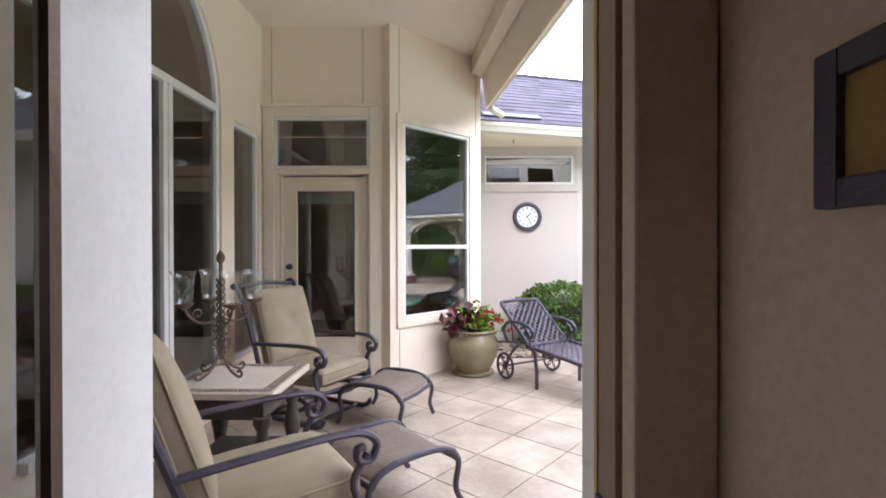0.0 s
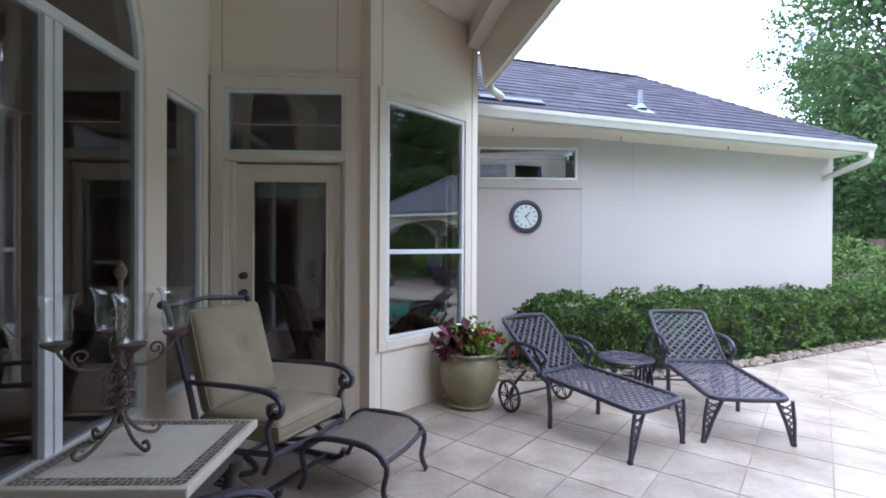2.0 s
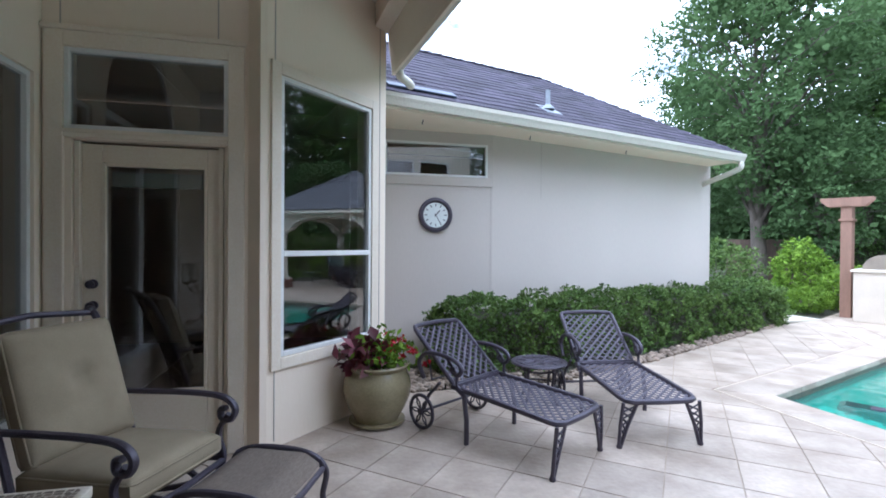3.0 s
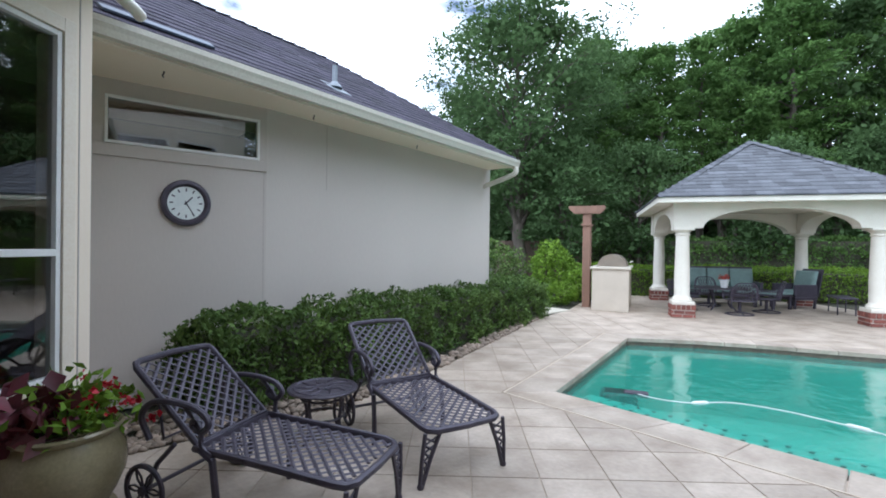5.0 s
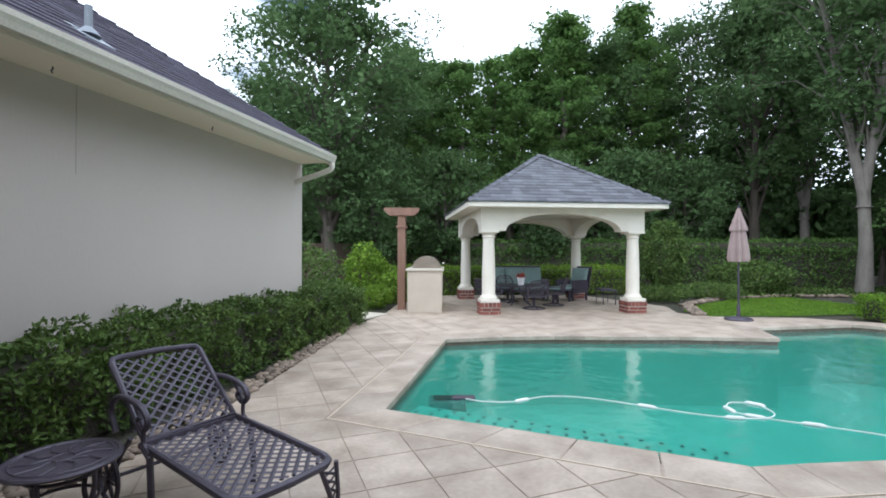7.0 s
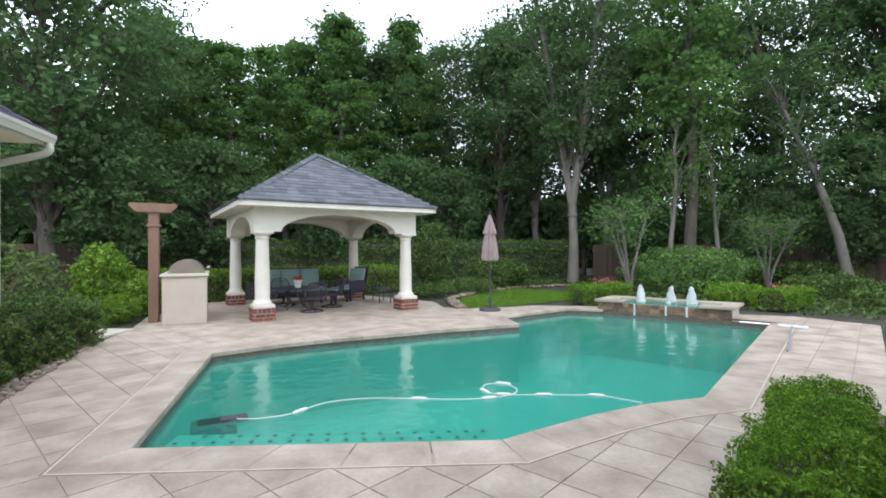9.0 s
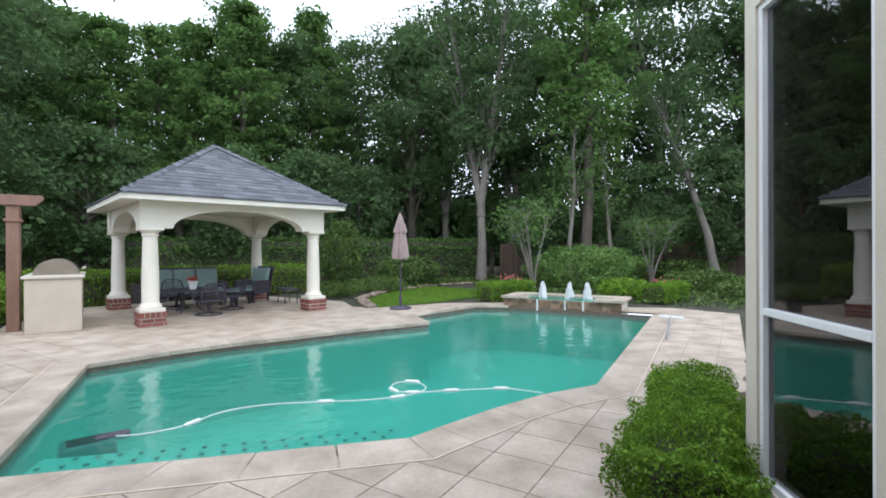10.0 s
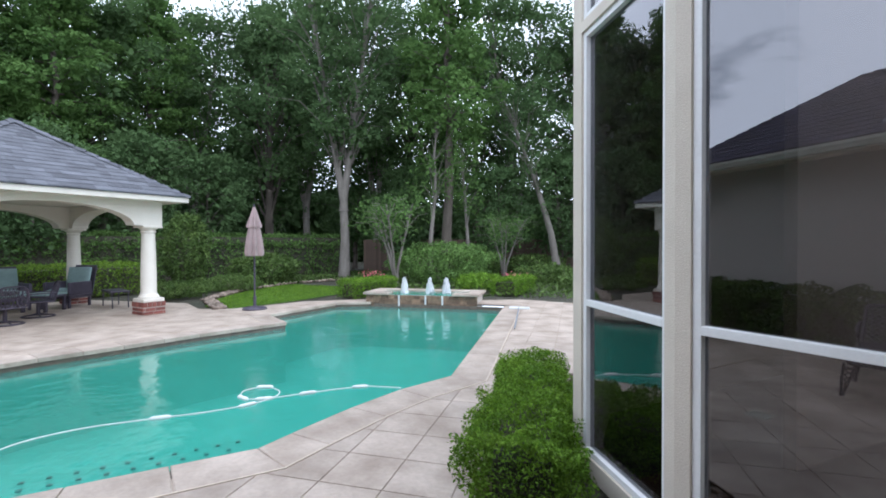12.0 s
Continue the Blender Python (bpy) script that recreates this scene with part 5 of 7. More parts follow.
# small fixtures
spot = thing("ceiling_spotlight", "white twin floodlight on the porch ceiling", "lamp", pose(-1.15, 3.6, CEIL_Z))
bm = bmesh.new()
add_lathe(bm, [(0.06, -0.03), (0.065, 0.0)], 18)
part("mount", bm, M_WHITE, spot)
for s in (-1, 1):
    bm = bmesh.new()
    add_lathe(bm, [(0.03, 0.0), (0.035, 0.05), (0.055, 0.10), (0.06, 0.13), (0.05, 0.13)], 18, pose(0.03 * s, 0, -0.03, 140, 0, 60 * s))
    smooth(part("spot_head", bm, M_WHITE, spot))
hooks = thing("soffit_hooks", "small dark screw hooks under the eave", "hooks")
for u in (0.55 + 1.75, 0.55 + 3.5, 0.55 + 5.0):
    q = wing_pt(u, 0.32, 2.796)
    part("hook", tube_bm([q, q - Vector((0, 0, 0.02)), q - Vector((0.012, 0, 0.035)), q - Vector((0, 0.0, 0.05))], 0.006, 5), M_IRON, hooks)
pan = tagged(part("drip_pan", box_bm((-0.4, -0.06, 0.0), (0.4, 0.06, 0.02), bevel=0.004), mat("dark_blue_metal", (0.09, 0.11, 0.15), rough=0.5, metal=0.3)), "dark metal splash pan on the shingle roof", "splash pan")
pan.matrix_basis = Matrix.Translation(wing_pt(5.65, 0.16, EZ + 0.16 * SLOPE + 0.02)) @ pose(0, 0, 0, 0, 0, 15.4) @ pose(0, 0, 0, math.degrees(math.atan(SLOPE)), 0, 0)

# ---- gazebo ----
G1, G2 = Vector((0.555, -0.832, 0)), Vector((0.832, 0.555, 0))
GC = [Vector((10.89, 6.78, 0))]
GC += [GC[0] + G1 * 3.42, GC[0] + G1 * 3.42 + G2 * 3.5, GC[0] + G2 * 3.5]
GM = Matrix.Identity(4)
GM.col[0][:3], GM.col[1][:3], GM.col[3][:3] = G1, G2, (GC[0] + GC[2]) / 2
GX, GY = 1.71, 1.75
gz = thing("gazebo", "cream gazebo with round columns, brick bases and hip roof", "gazebo", GM)


def gazebo():
    for sx in (-1, 1):
        for sy in (-1, 1):
            x, y = sx * GX, sy * GY
            bm = bmesh.new()
            add_box(bm, (x - 0.215, y - 0.215, 0.275), (x + 0.215, y + 0.215, 0.345), bevel=0.012)
            add_lathe(bm, [(0.195, 0.346), (0.20, 0.37), (0.18, 0.41), (0.16, 0.43), (0.15, 0.46), (0.15, 0.9), (0.128, 1.69), (0.128, 1.72), (0.148, 1.735), (0.148, 1.755), (0.132, 1.77), (0.14, 1.79), (0.185, 1.83), (0.185, 1.835)], 28, Matrix.Translation((x, y, 0)))
            add_box(bm, (x - 0.20, y - 0.20, 1.836), (x + 0.20, y + 0.20, 1.882), bevel=0.008)
            smooth(part("column", bm, M_CREAM, gz), 35)
    # arched beams
    n = 20
    for axis, half, off in ((0, GX, GY), (1, GY, GX)):
        for s in (-1, 1):
            bm = bmesh.new()
            r = half - 0.36
            lowline = [(-half - 0.2, 1.883), (-r, 1.883)] + [(r * -math.cos(math.pi * i / n), 1.883 + 0.40 * math.sin(math.pi * i / n)) for i in range(1, n)] + [(r, 1.883), (half + 0.2, 1.883)]
            th = 0.17
            e = 0.2 if axis == 0 else -0.18
            rows = []
            for u, z in lowline:
                u = max(-half - e, min(half + e, u))
                quad = []
                for d, zz in ((-th, z), (th, z), (th, 2.40), (-th, 2.40)):
                    p = (u, s * off + d, zz) if axis == 0 else (s * off + d, u, zz)
                    quad.append(bm.verts.new(p))
                rows.append(quad)
            for a, b in zip(rows, rows[1:]):
                for j in range(4):
                    bm.faces.new((a[j], a[(j + 1) % 4], b[(j + 1) % 4], b[j]))
            bm.faces.new(rows[0])
            bm.faces.new(rows[-1][::-1])
            bmesh.ops.recalc_face_normals(bm, faces=bm.faces)
            part("arched_beam", bm, M_CREAM, gz)
    ov = 0.56
    ex, ey = GX + ov, GY + ov
    part("soffit", box_bm((-ex + 0.03, -ey + 0.03, 2.40), (ex - 0.03, ey - 0.03, 2.415)), M_CREAM, gz)
    for s in (-1, 1):
        bm = bmesh.new()
        add_box(bm, (-ex, s * ey - (0.03 if s > 0 else 0), 2.385), (ex, s * ey + (0.03 if s < 0 else 0), 2.50), bevel=0.005)
        part("fascia", bm, M_CREAM, gz)
        bm = bmesh.new()
        add_box(bm, (s * ex - (0.03 if s > 0 else 0), -ey + 0.031, 2.385), (s * ex + (0.03 if s < 0 else 0), ey - 0.031, 2.50), bevel=0.005)
        part("fascia", bm, M_CREAM, gz)
    apex = 3.98
    ex2, ey2 = ex + 0.03, ey + 0.03
    rf = part("roof", roof_deck(ex2, ey2, 2.49, apex), M_SHINGLE_G, gz, "grey shingled hip roof")
    for k in range(4):
        half, run = (ex2, ey2) if k % 2 == 0 else (ey2, ex2)
        rise = apex - 2.505
        rot = pose(0, 0, 0, 0, 0, 90 * k)

        def to_w(u, w, t, half=half, run=run, rot=rot):
            return rot @ Vector((u, -run + w, 2.505 + rise * w / run + t))
        ob = shingle_roof("shingles", lambda w, half=half, run=run: (-half * (1 - w / run) if w < run else 0, half * (1 - w / run) if w < run else 0), 0, 0, run, to_w, M_SHINGLE_G, "", rf)
        ob["kind"] = "stuff"
    for sx in (-1, 1):
        for sy in (-1, 1):
            a, b = Vector((sx * ex2, sy * ey2, 2.50)), Vector((0, 0, apex + 0.03))
            bm = bmesh.new()
            k = 15
            for i in range(k):
                p, q = a.lerp(b, i / k), a.lerp(b, (i + 1.1) / k)
                d = (q - p).normalized()
                s = d.cross(Vector((0, 0, 1))).normalized() * 0.10
                dn = Vector((0, 0, -0.035))
                vs = [bm.verts.new(v) for v in (p + Vector((0, 0, 0.04)), q + Vector((0, 0, 0.02)), q + s + dn, p + s + dn + Vector((0, 0, 0.015)), q - s + dn, p - s + dn + Vector((0, 0, 0.015)))]
                bm.faces.new(vs[:4])
                bm.faces.new((vs[1], vs[0], vs[5], vs[4]))
            part("hip_cap_strip", bm, M_SHINGLE_G, rf)["kind"] = "stuff"


def roof_deck(ex, ey, z, apex):
    bm = bmesh.new()
    c = [bm.verts.new((x, y, z)) for x, y in ((-ex, -ey), (ex, -ey), (ex, ey), (-ex, ey))]
    t = bm.verts.new((0, 0, apex))
    for i in range(4):
        bm.faces.new((c[i], c[(i + 1) % 4], t))
    bm.faces.new(c[::-1])
    return bm


gazebo()

# ---- outdoor kitchen, pergola post, umbrella ----
gr = thing("outdoor_grill", "stucco grill island with stone counter and hooded grill", "grill", pose(10.154, 8.487, 0, 0, 0, -62.5))
part("island", box_bm((0, 0, 0), (0.80, 1.7, 0.96), bevel=0.012), mat("pale_stucco", (0.56, 0.49, 0.40), (0.48, 0.42, 0.34), rough=0.9, scale=3, bump=0.6, bscale=80), gr)
part("counter", box_bm((-0.04, -0.04, 0.961), (0.84, 1.74, 1.01), bevel=0.01), M_TOPSTONE, gr)
bm = bmesh.new()
rows = []
for y in (0.30, 1.10):
    rows.append([bm.verts.new((0.42 + 0.33 * math.cos(a * math.pi / 12), y, 1.011 + 0.29 * math.sin(a * math.pi / 12))) for a in range(13)])
for i in range(12):
    bm.faces.new((rows[0][i], rows[0][i + 1], rows[1][i + 1], rows[1][i]))
bm.faces.new(rows[0][::-1])
bm.faces.new(rows[1])
bmesh.ops.recalc_face_normals(bm, faces=bm.faces)
part("grill_hood", bm, mat("dull_steel_hood", (0.34, 0.29, 0.23), (0.26, 0.22, 0.18), rough=0.35, metal=0.5, scale=5), gr, "dull steel grill hood")
part("handle", tube_bm([(0.80, 0.35, 1.12), (0.84, 0.38, 1.13), (0.84, 1.02, 1.13), (0.80, 1.05, 1.12)], 0.014, 8), M_GUTTER, gr)

pg = thing("pergola_post", "reddish stained wooden pergola post with top beams", "pergola", pose(10.62, 8.95, 0, 0, 0, -62))
part("post", box_bm((-0.09, -0.09, 0), (0.09, 0.09, 2.28), bevel=0.008), M_PERG, pg)
part("post", box_bm((-0.09, 0.12, 0), (0.09, 0.27, 2.28), bevel=0.008), M_PERG, pg)
part("collar", box_bm((-0.12, -0.12, 1.98), (0.12, 0.30, 2.03), bevel=0.006), M_PERG, pg)
for x in (-0.14, 0.095):
    bm = bmesh.new()
    vs = [(-0.42, 2.46), (0.42, 2.46), (0.42, 2.40), (0.30, 2.28), (-0.30, 2.28), (-0.42, 2.40)]
    lo = [bm.verts.new((u, x, z)) for u, z in vs]
    hi = [bm.verts.new((u, x + 0.045, z)) for u, z in vs]
    bm.faces.new(lo)
    bm.faces.new(hi[::-1])
    for i in range(6):
        bm.faces.new((lo[i], lo[(i + 1) % 6], hi[(i + 1) % 6], hi[i]))
    bmesh.ops.recalc_face_normals(bm, faces=bm.faces)
    part("top_beam", bm, M_PERG, pg)

um = thing("patio_umbrella", "closed pale mauve patio umbrella on a stand", "umbrella", pose(12.56, 1.84, 0))
bm = bmesh.new()
add_lathe(bm, [(0.26, 0.0), (0.27, 0.02), (0.24, 0.05), (0.06, 0.075), (0.035, 0.09), (0.035, 0.30), (0.03, 0.31)], 28)
smooth(part("base", bm, M_IRON, um))
part("pole", tube_bm([(0, 0, 0.05), (0, 0, 2.40)], 0.02, 10), M_IRON, um)
bm = bmesh.new()
prof = [(0.16, 1.22), (0.175, 1.30), (0.15, 1.55), (0.10, 1.90), (0.135, 1.86), (0.14, 1.90), (0.085, 2.10), (0.03, 2.30), (0.012, 2.36)]
rings = []
for r, z in prof:
    rings.append([bm.verts.new(((r * (1 + 0.22 * math.cos(8 * a * math.pi / 24))) * math.cos(a * math.pi / 24), (r * (1 + 0.22 * math.cos(8 * a * math.pi / 24))) * math.sin(a * math.pi / 24), z)) for a in range(48)])
for a, b in zip(rings, rings[1:]):
    for i in range(48):
        bm.faces.new((a[i], a[(i + 1) % 48], b[(i + 1) % 48], b[i]))
bm.faces.new(rings[0][::-1])
bm.faces.new(rings[-1])
smooth(part("canopy", bm, mat("mauve_canvas", (0.36, 0.27, 0.25), (0.28, 0.21, 0.20), rough=0.9, scale=6, bump=0.2), um), 60)
part("ribs", tube_bm([(0.11, 0, 1.23), (0.03, 0, 1.10), (0, 0, 1.06)], 0.008, 5), M_IRON, um)

# ---- gazebo furniture ----
M_BLUE = mat("grey_blue_cushion", (0.22, 0.31, 0.29), (0.17, 0.24, 0.23), rough=0.95, scale=8, bump=0.3, bscale=200)


def on_gazebo(x, y, deg):
    return GM @ pose(x, y, 0, 0, 0, deg)


def swivel_chair():
    t = thing("dining_chair", "dark metal swivel dining chair with lattice back", "chair", group="dining chairs in the gazebo")
    smooth(part("seat", cushion((-0.24, -0.24, 0.40), (0.24, 0.24, 0.46), 0.01, nx=8, ny=8), M_IRON, t), 60)
    smooth(part("back_frame", tube_bm(spline([(-0.22, -0.24, 0.42), (-0.27, -0.25, 0.70), (-0.33, -0.18, 0.93), (-0.35, 0, 0.97), (-0.33, 0.18, 0.93), (-0.27, 0.25, 0.70), (-0.22, 0.24, 0.42)], 5), 0.018, 7), M_IRON, t))
    bm = bmesh.new()
    for i in range(-3, 4):
        add_tube(bm, [(-0.23, i * 0.06, 0.45), (-0.28, i * 0.06 + 0.05, 0.70), (-0.335, i * 0.055, 0.93)], 0.007, 4)
        add_tube(bm, [(-0.23, i * 0.06, 0.45), (-0.28, i * 0.06 - 0.05, 0.70), (-0.335, i * 0.055, 0.93)], 0.007, 4)
    part("back_lattice", bm, M_IRON, t)
    for s in (-1, 1):
        smooth(part("armrest", tube_bm(spline([(-0.27, s * 0.26, 0.66), (-0.05, s * 0.28, 0.67), (0.18, s * 0.28, 0.65), (0.22, s * 0.27, 0.58), (0.16, s * 0.26, 0.44)], 5), 0.017, 7), M_IRON, t))
    part("pedestal", tube_bm([(0, 0, 0.06), (0, 0, 0.41)], 0.035, 10), M_IRON, t)
    smooth(part("base_ring", tube_bm([(0.27 * math.cos(a * math.pi / 14), 0.27 * math.sin(a * math.pi / 14), 0.02) for a in range(28)], 0.019, 7, closed=True), M_IRON, t))
    for k in range(4):
        c, s = math.cos(k * math.pi / 2), math.sin(k * math.pi / 2)
        part("base_arm", tube_bm([(0, 0, 0.10), (0.15 * c, 0.15 * s, 0.06), (0.27 * c, 0.27 * s, 0.025)], 0.014, 6), M_IRON, t)
    return t


sc = swivel_chair()
TC = (-0.55, -0.05)
sc.matrix_basis = on_gazebo(TC[0] + 0.15, TC[1] - 0.85, 95)
for dx_, dy_, deg in ((-0.85, -0.25, 20), (0.88, -0.15, 170), (-0.1, 0.85, -85)):
    copy_thing(sc, on_gazebo(TC[0] + dx_, TC[1] + dy_, deg)).scale = (1, 1, 0.74)
sc.scale = (1, 1, 0.74)
dt = thing("dining_table", "round dark metal dining table", "table", on_gazebo(*TC, 0) @ Matrix.Diagonal((1, 1, 0.74, 1)))
bm = bmesh.new()
add_lathe(bm, [(0.58, 0.685), (0.61, 0.695), (0.61, 0.712), (0.59, 0.718)], 40)
smooth(part("tabletop", bm, M_IRON, dt))
for k in range(4):
    c, s = math.cos(k * math.pi / 2 + 0.7), math.sin(k * math.pi / 2 + 0.7)
    smooth(part("leg", tube_bm(spline([(0.34 * c, 0.34 * s, 0.69), (0.28 * c, 0.28 * s, 0.45), (0.24 * c, 0.24 * s, 0.2), (0.36 * c, 0.36 * s, 0.015)], 5), 0.022, 7), M_IRON, dt))
fp = thing("flower_pot", "white flower pot with a small red plant", "plant pot", on_gazebo(TC[0] + 0.05, TC[1], 0) @ Matrix.Translation((0, 0, 0.532)))
bm = bmesh.new()
add_lathe(bm, [(0.07, 0.0), (0.10, 0.16), (0.115, 0.17), (0.115, 0.19), (0.09, 0.19)], 20)
smooth(part("pot", bm, M_WHITE, fp))


def sofa(name, label, seats, m, group=""):
    """Faces -y."""
    t = thing(name, label, "sofa" if seats > 1 else "chair", m, group)
    w = 0.56 * seats
    for i in range(seats):
        x0 = -w / 2 + i * 0.56
        smooth(part("seat_cushion", cushion((x0 + 0.01, -0.32, 0.30), (x0 + 0.55, 0.26, 0.44), 0.015, nx=8, ny=8), M_BLUE, t), 60)
        smooth(part("back_cushion", cushion((x0 + 0.01, 0.0, -0.06), (x0 + 0.55, 0.52, 0.06), 0.02, Matrix.Translation((0, 0.28, 0.42)) @ pose(0, 0, 0, 76, 0, 0), nx=8, ny=8), M_BLUE, t), 60)
    part("frame", box_bm((-w / 2 - 0.04, -0.33, 0.22), (w / 2 + 0.04, 0.36, 0.295), bevel=0.015), M_IRON, t)
    part("back_panel", box_bm((-w / 2 - 0.03, 0.0, 0.0), (w / 2 + 0.03, 0.035, 0.70), Matrix.Translation((0, 0.36, 0.30)) @ pose(0, 0, 0, -14, 0, 0), bevel=0.012), M_IRON, t)
    for s in (-1, 1):
        part("arm_panel", box_bm((s * (w / 2 + 0.01) - 0.035, -0.33, 0.296), (s * (w / 2 + 0.01) + 0.035, 0.34, 0.60), bevel=0.02), M_IRON, t)
        for y in (-0.30, 0.31):
            part("leg", box_bm((s * w / 2 - 0.025, y - 0.025, 0), (s * w / 2 + 0.025, y + 0.025, 0.22), bevel=0.006), M_IRON, t)
    return t


sofa("garden_sofa", "dark woven garden sofa with grey-blue cushions", 3, on_gazebo(-0.2, 1.5, 0))
sofa("garden_armchair", "dark woven garden armchair with grey-blue cushions", 1, on_gazebo(1.35, 1.15, -60), "armchairs in the gazebo")
ftab = thing("coffee_table", "low dark woven table in the gazebo", "table", on_gazebo(0.75, 0.75, -60))
part("tabletop", box_bm((-0.3, -0.3, 0.36), (0.3, 0.3, 0.40), bevel=0.012), M_BLUE, ftab)
for x in (-0.25, 0.25):
    for y in (-0.25, 0.25):
        part("leg", box_bm((x - 0.03, y - 0.03, 0), (x + 0.03, y + 0.03, 0.359), bevel=0.005), M_IRON, ftab)
part("apron", box_bm((-0.28, -0.28, 0.31), (0.28, 0.28, 0.358), bevel=0.008), M_IRON, ftab)
bench = thing("garden_bench", "low dark metal bench beside a column", "bench", on_gazebo(1.95, 0.2, 80))
part("seat", box_bm((-0.4, -0.2, 0.36), (0.4, 0.2, 0.40), bevel=0.01), M_IRON, bench)
for x in (-0.36, 0.36):
    for y in (-0.16, 0.16):
        part("leg", tube_bm([(x, y, 0.36), (x * 1.03, y, 0.18), (x * 1.08, y, 0)], 0.014, 7), M_IRON, bench)

# ---- pool fittings ----
cl = thing("pool_cleaner", "black robotic pool cleaner in the shallow water", "pool cleaner", pose(5.32, 4.95, -0.545, 0, 0, -60))
part("body", box_bm((-0.2, -0.16, 0.05), (0.2, 0.16, 0.42), bevel=0.06), M_DOT, cl)
part("skirt", box_bm((-0.25, -0.22, 0.0), (0.25, 0.22, 0.12), bevel=0.03), M_DOT, cl)
part("fin", box_bm((0.05, -0.06, 0.38), (0.30, 0.06, 0.435), bevel=0.02), M_IRON, cl)
M_HOSE = mat("white_hose_vinyl", (0.72, 0.75, 0.72), rough=0.5, scale=10)
hose = thing("cleaner_hose", "white floating cleaner hose with float collars", "hose")
HP = [(5.37, 4.78), (5.38, 4.54), (5.52, 4.28), (5.85, 4.04), (6.0, 3.66), (6.01, 3.19), (5.99, 2.71), (6.04, 2.32), (6.18, 2.06), (6.38, 1.98), (6.6, 2.11), (6.55, 2.33), (6.29, 2.35), (6.17, 2.15), (6.17, 1.71), (6.15, 1.14), (6.04, 0.92), (5.91, 0.74)]
hpts = spline([(x, y, -0.121) for x, y in HP], 8)
smooth(part("tube", tube_bm(hpts, 0.0055, 7), M_HOSE, hose), 60)
for k in (18, 42, 56, 80, 96, 104, 112, 120):
    a, b = hpts[k], hpts[k + 1]
    d = (b - a).normalized() * 0.09
    smooth(part("float", tube_bm([a - d, a - d * 0.7, a + d * 0.7, a + d], [0.01, 0.022, 0.022, 0.01], 8), M_HOSE, hose), 60)
dots = thing("step_tiles", "rows of black tiles marking the underwater step", "tiles", kind="structure")
for row, off, z, k in ((0, -0.40, -0.1285, 17), (1, -0.53, -0.1285, 17)):
    a, b = Vector(POOL[1]).lerp(Vector(POOL[2]), 0.04 + 0.04 * row), Vector(POOL[2])
    d = (b - a).normalized()
    nn = Vector((-d.y, d.x))
    for i in range(k):
        c = a.lerp(b, (i + 0.5 * row) / k) - nn * off
        part("step_tile", box_bm((c.x - 0.015, c.y - 0.015, z - 0.006), (c.x + 0.015, c.y + 0.015, z + 0.0025)), M_DOT, dots)
bench_u = tagged(part("pool_bench", box_bm((0, 0, -1.1), (2.75, 0.62, -0.15), wall_frame(POOL[2], POOL[1]) @ Matrix.Translation((0, -0.62, 0))), M_POOL), "turquoise underwater bench along the pool edge", "pool bench", kind="structure")
pl = thing("pool_brush", "white pool brush with a pole lying on the deck", "pool brush")
part("pole", tube_bm([(7.78, -2.02, 0.03), (9.85, -3.52, 0.05)], 0.012, 8), M_PIPE, pl)
part("brush_head", box_bm((-0.05, -0.23, 0.001), (0.05, 0.23, 0.05), pose(9.95, -3.6, 0, 0, 0, -38), 0.015), M_HOSE, pl)
drain = thing("deck_drain", "small grey square deck drain grate", "drain", pose(3.05, 3.05, 0.0015, 0, 0, 5))
part("frame", frame_bm(-0.09, 0.09, -0.09, 0.09, 0.012, -0.004, 0, 0.001), M_GUTTER, drain).matrix_basis = pose(0, 0, 0.0, -90, 0, 0)
for i in range(7):
    part("slat", box_bm((-0.078, -0.075 + i * 0.022, 0), (0.078, -0.063 + i * 0.022, 0.003)), M_GUTTER, drain)

# raised spillway with fountains
SA, SB = Vector((12.85, -0.85)), Vector((11.05, -3.12))
sd = (SB - SA).normalized()
sn = Vector((-sd.y, sd.x))
if sn.x < 0:
    sn = -sn
SM = Matrix.Identity(4)
SM.col[0][:3], SM.col[1][:3], SM.col[3][:3] = (sd.x, sd.y, 0), (sn.x, sn.y, 0), (SA.x, SA.y, 0)
SL = (SB - SA).length
sp = thing("spillway", "raised stone spillway basin with three fountain jets", "fountain", SM)
M_LEDGE = mat("brown_ledgestone", (0.25, 0.16, 0.10), (0.11, 0.07, 0.045), rough=0.8, scale=9, bump=0.5, per_piece=0.35)
part("core", box_bm((0.03, 0.05, -0.2), (SL - 0.03, 1.1, 0.19)), M_MORTAR, sp)
rnd = random.Random(21)
for row in range(3):
    u = 0.0
    while u < SL:
        wd = rnd.uniform(0.12, 0.26)
        e = min(u + wd, SL)
        part("ledge_stone", box_bm((u + 0.003, rnd.uniform(-0.01, 0.012), -0.10 + row * 0.097), (e - 0.003, 0.049, -0.008 + row * 0.097)), M_LEDGE, sp)
        u = e
for a, b in ((-0.06, 0.62), (SL - 0.62, SL + 0.06)):
    part("cap_slab", box_bm((a, -0.06, 0.192), (b, 0.34, 0.25), bevel=0.012), M_TILE, sp)
part("cap_slab", box_bm((-0.06, 0.80, 0.192), (SL + 0.06, 1.16, 0.25), bevel=0.012), M_TILE, sp)
for a in (-0.06, SL - 0.28):
    part("cap_slab", box_bm((a, 0.345, 0.192), (a + 0.34, 0.795, 0.25), bevel=0.012), M_TILE, sp)
part("basin_water", box_bm((0.05, 0.06, 0.191), (SL - 0.05, 0.79, 0.215)), M_WATER, sp)
M_FOAM = mat("white_water_foam", (0.82, 0.82, 0.81), (0.70, 0.72, 0.72), rough=0.3, scale=25, bump=0.8, bscale=60, trans=0.4)
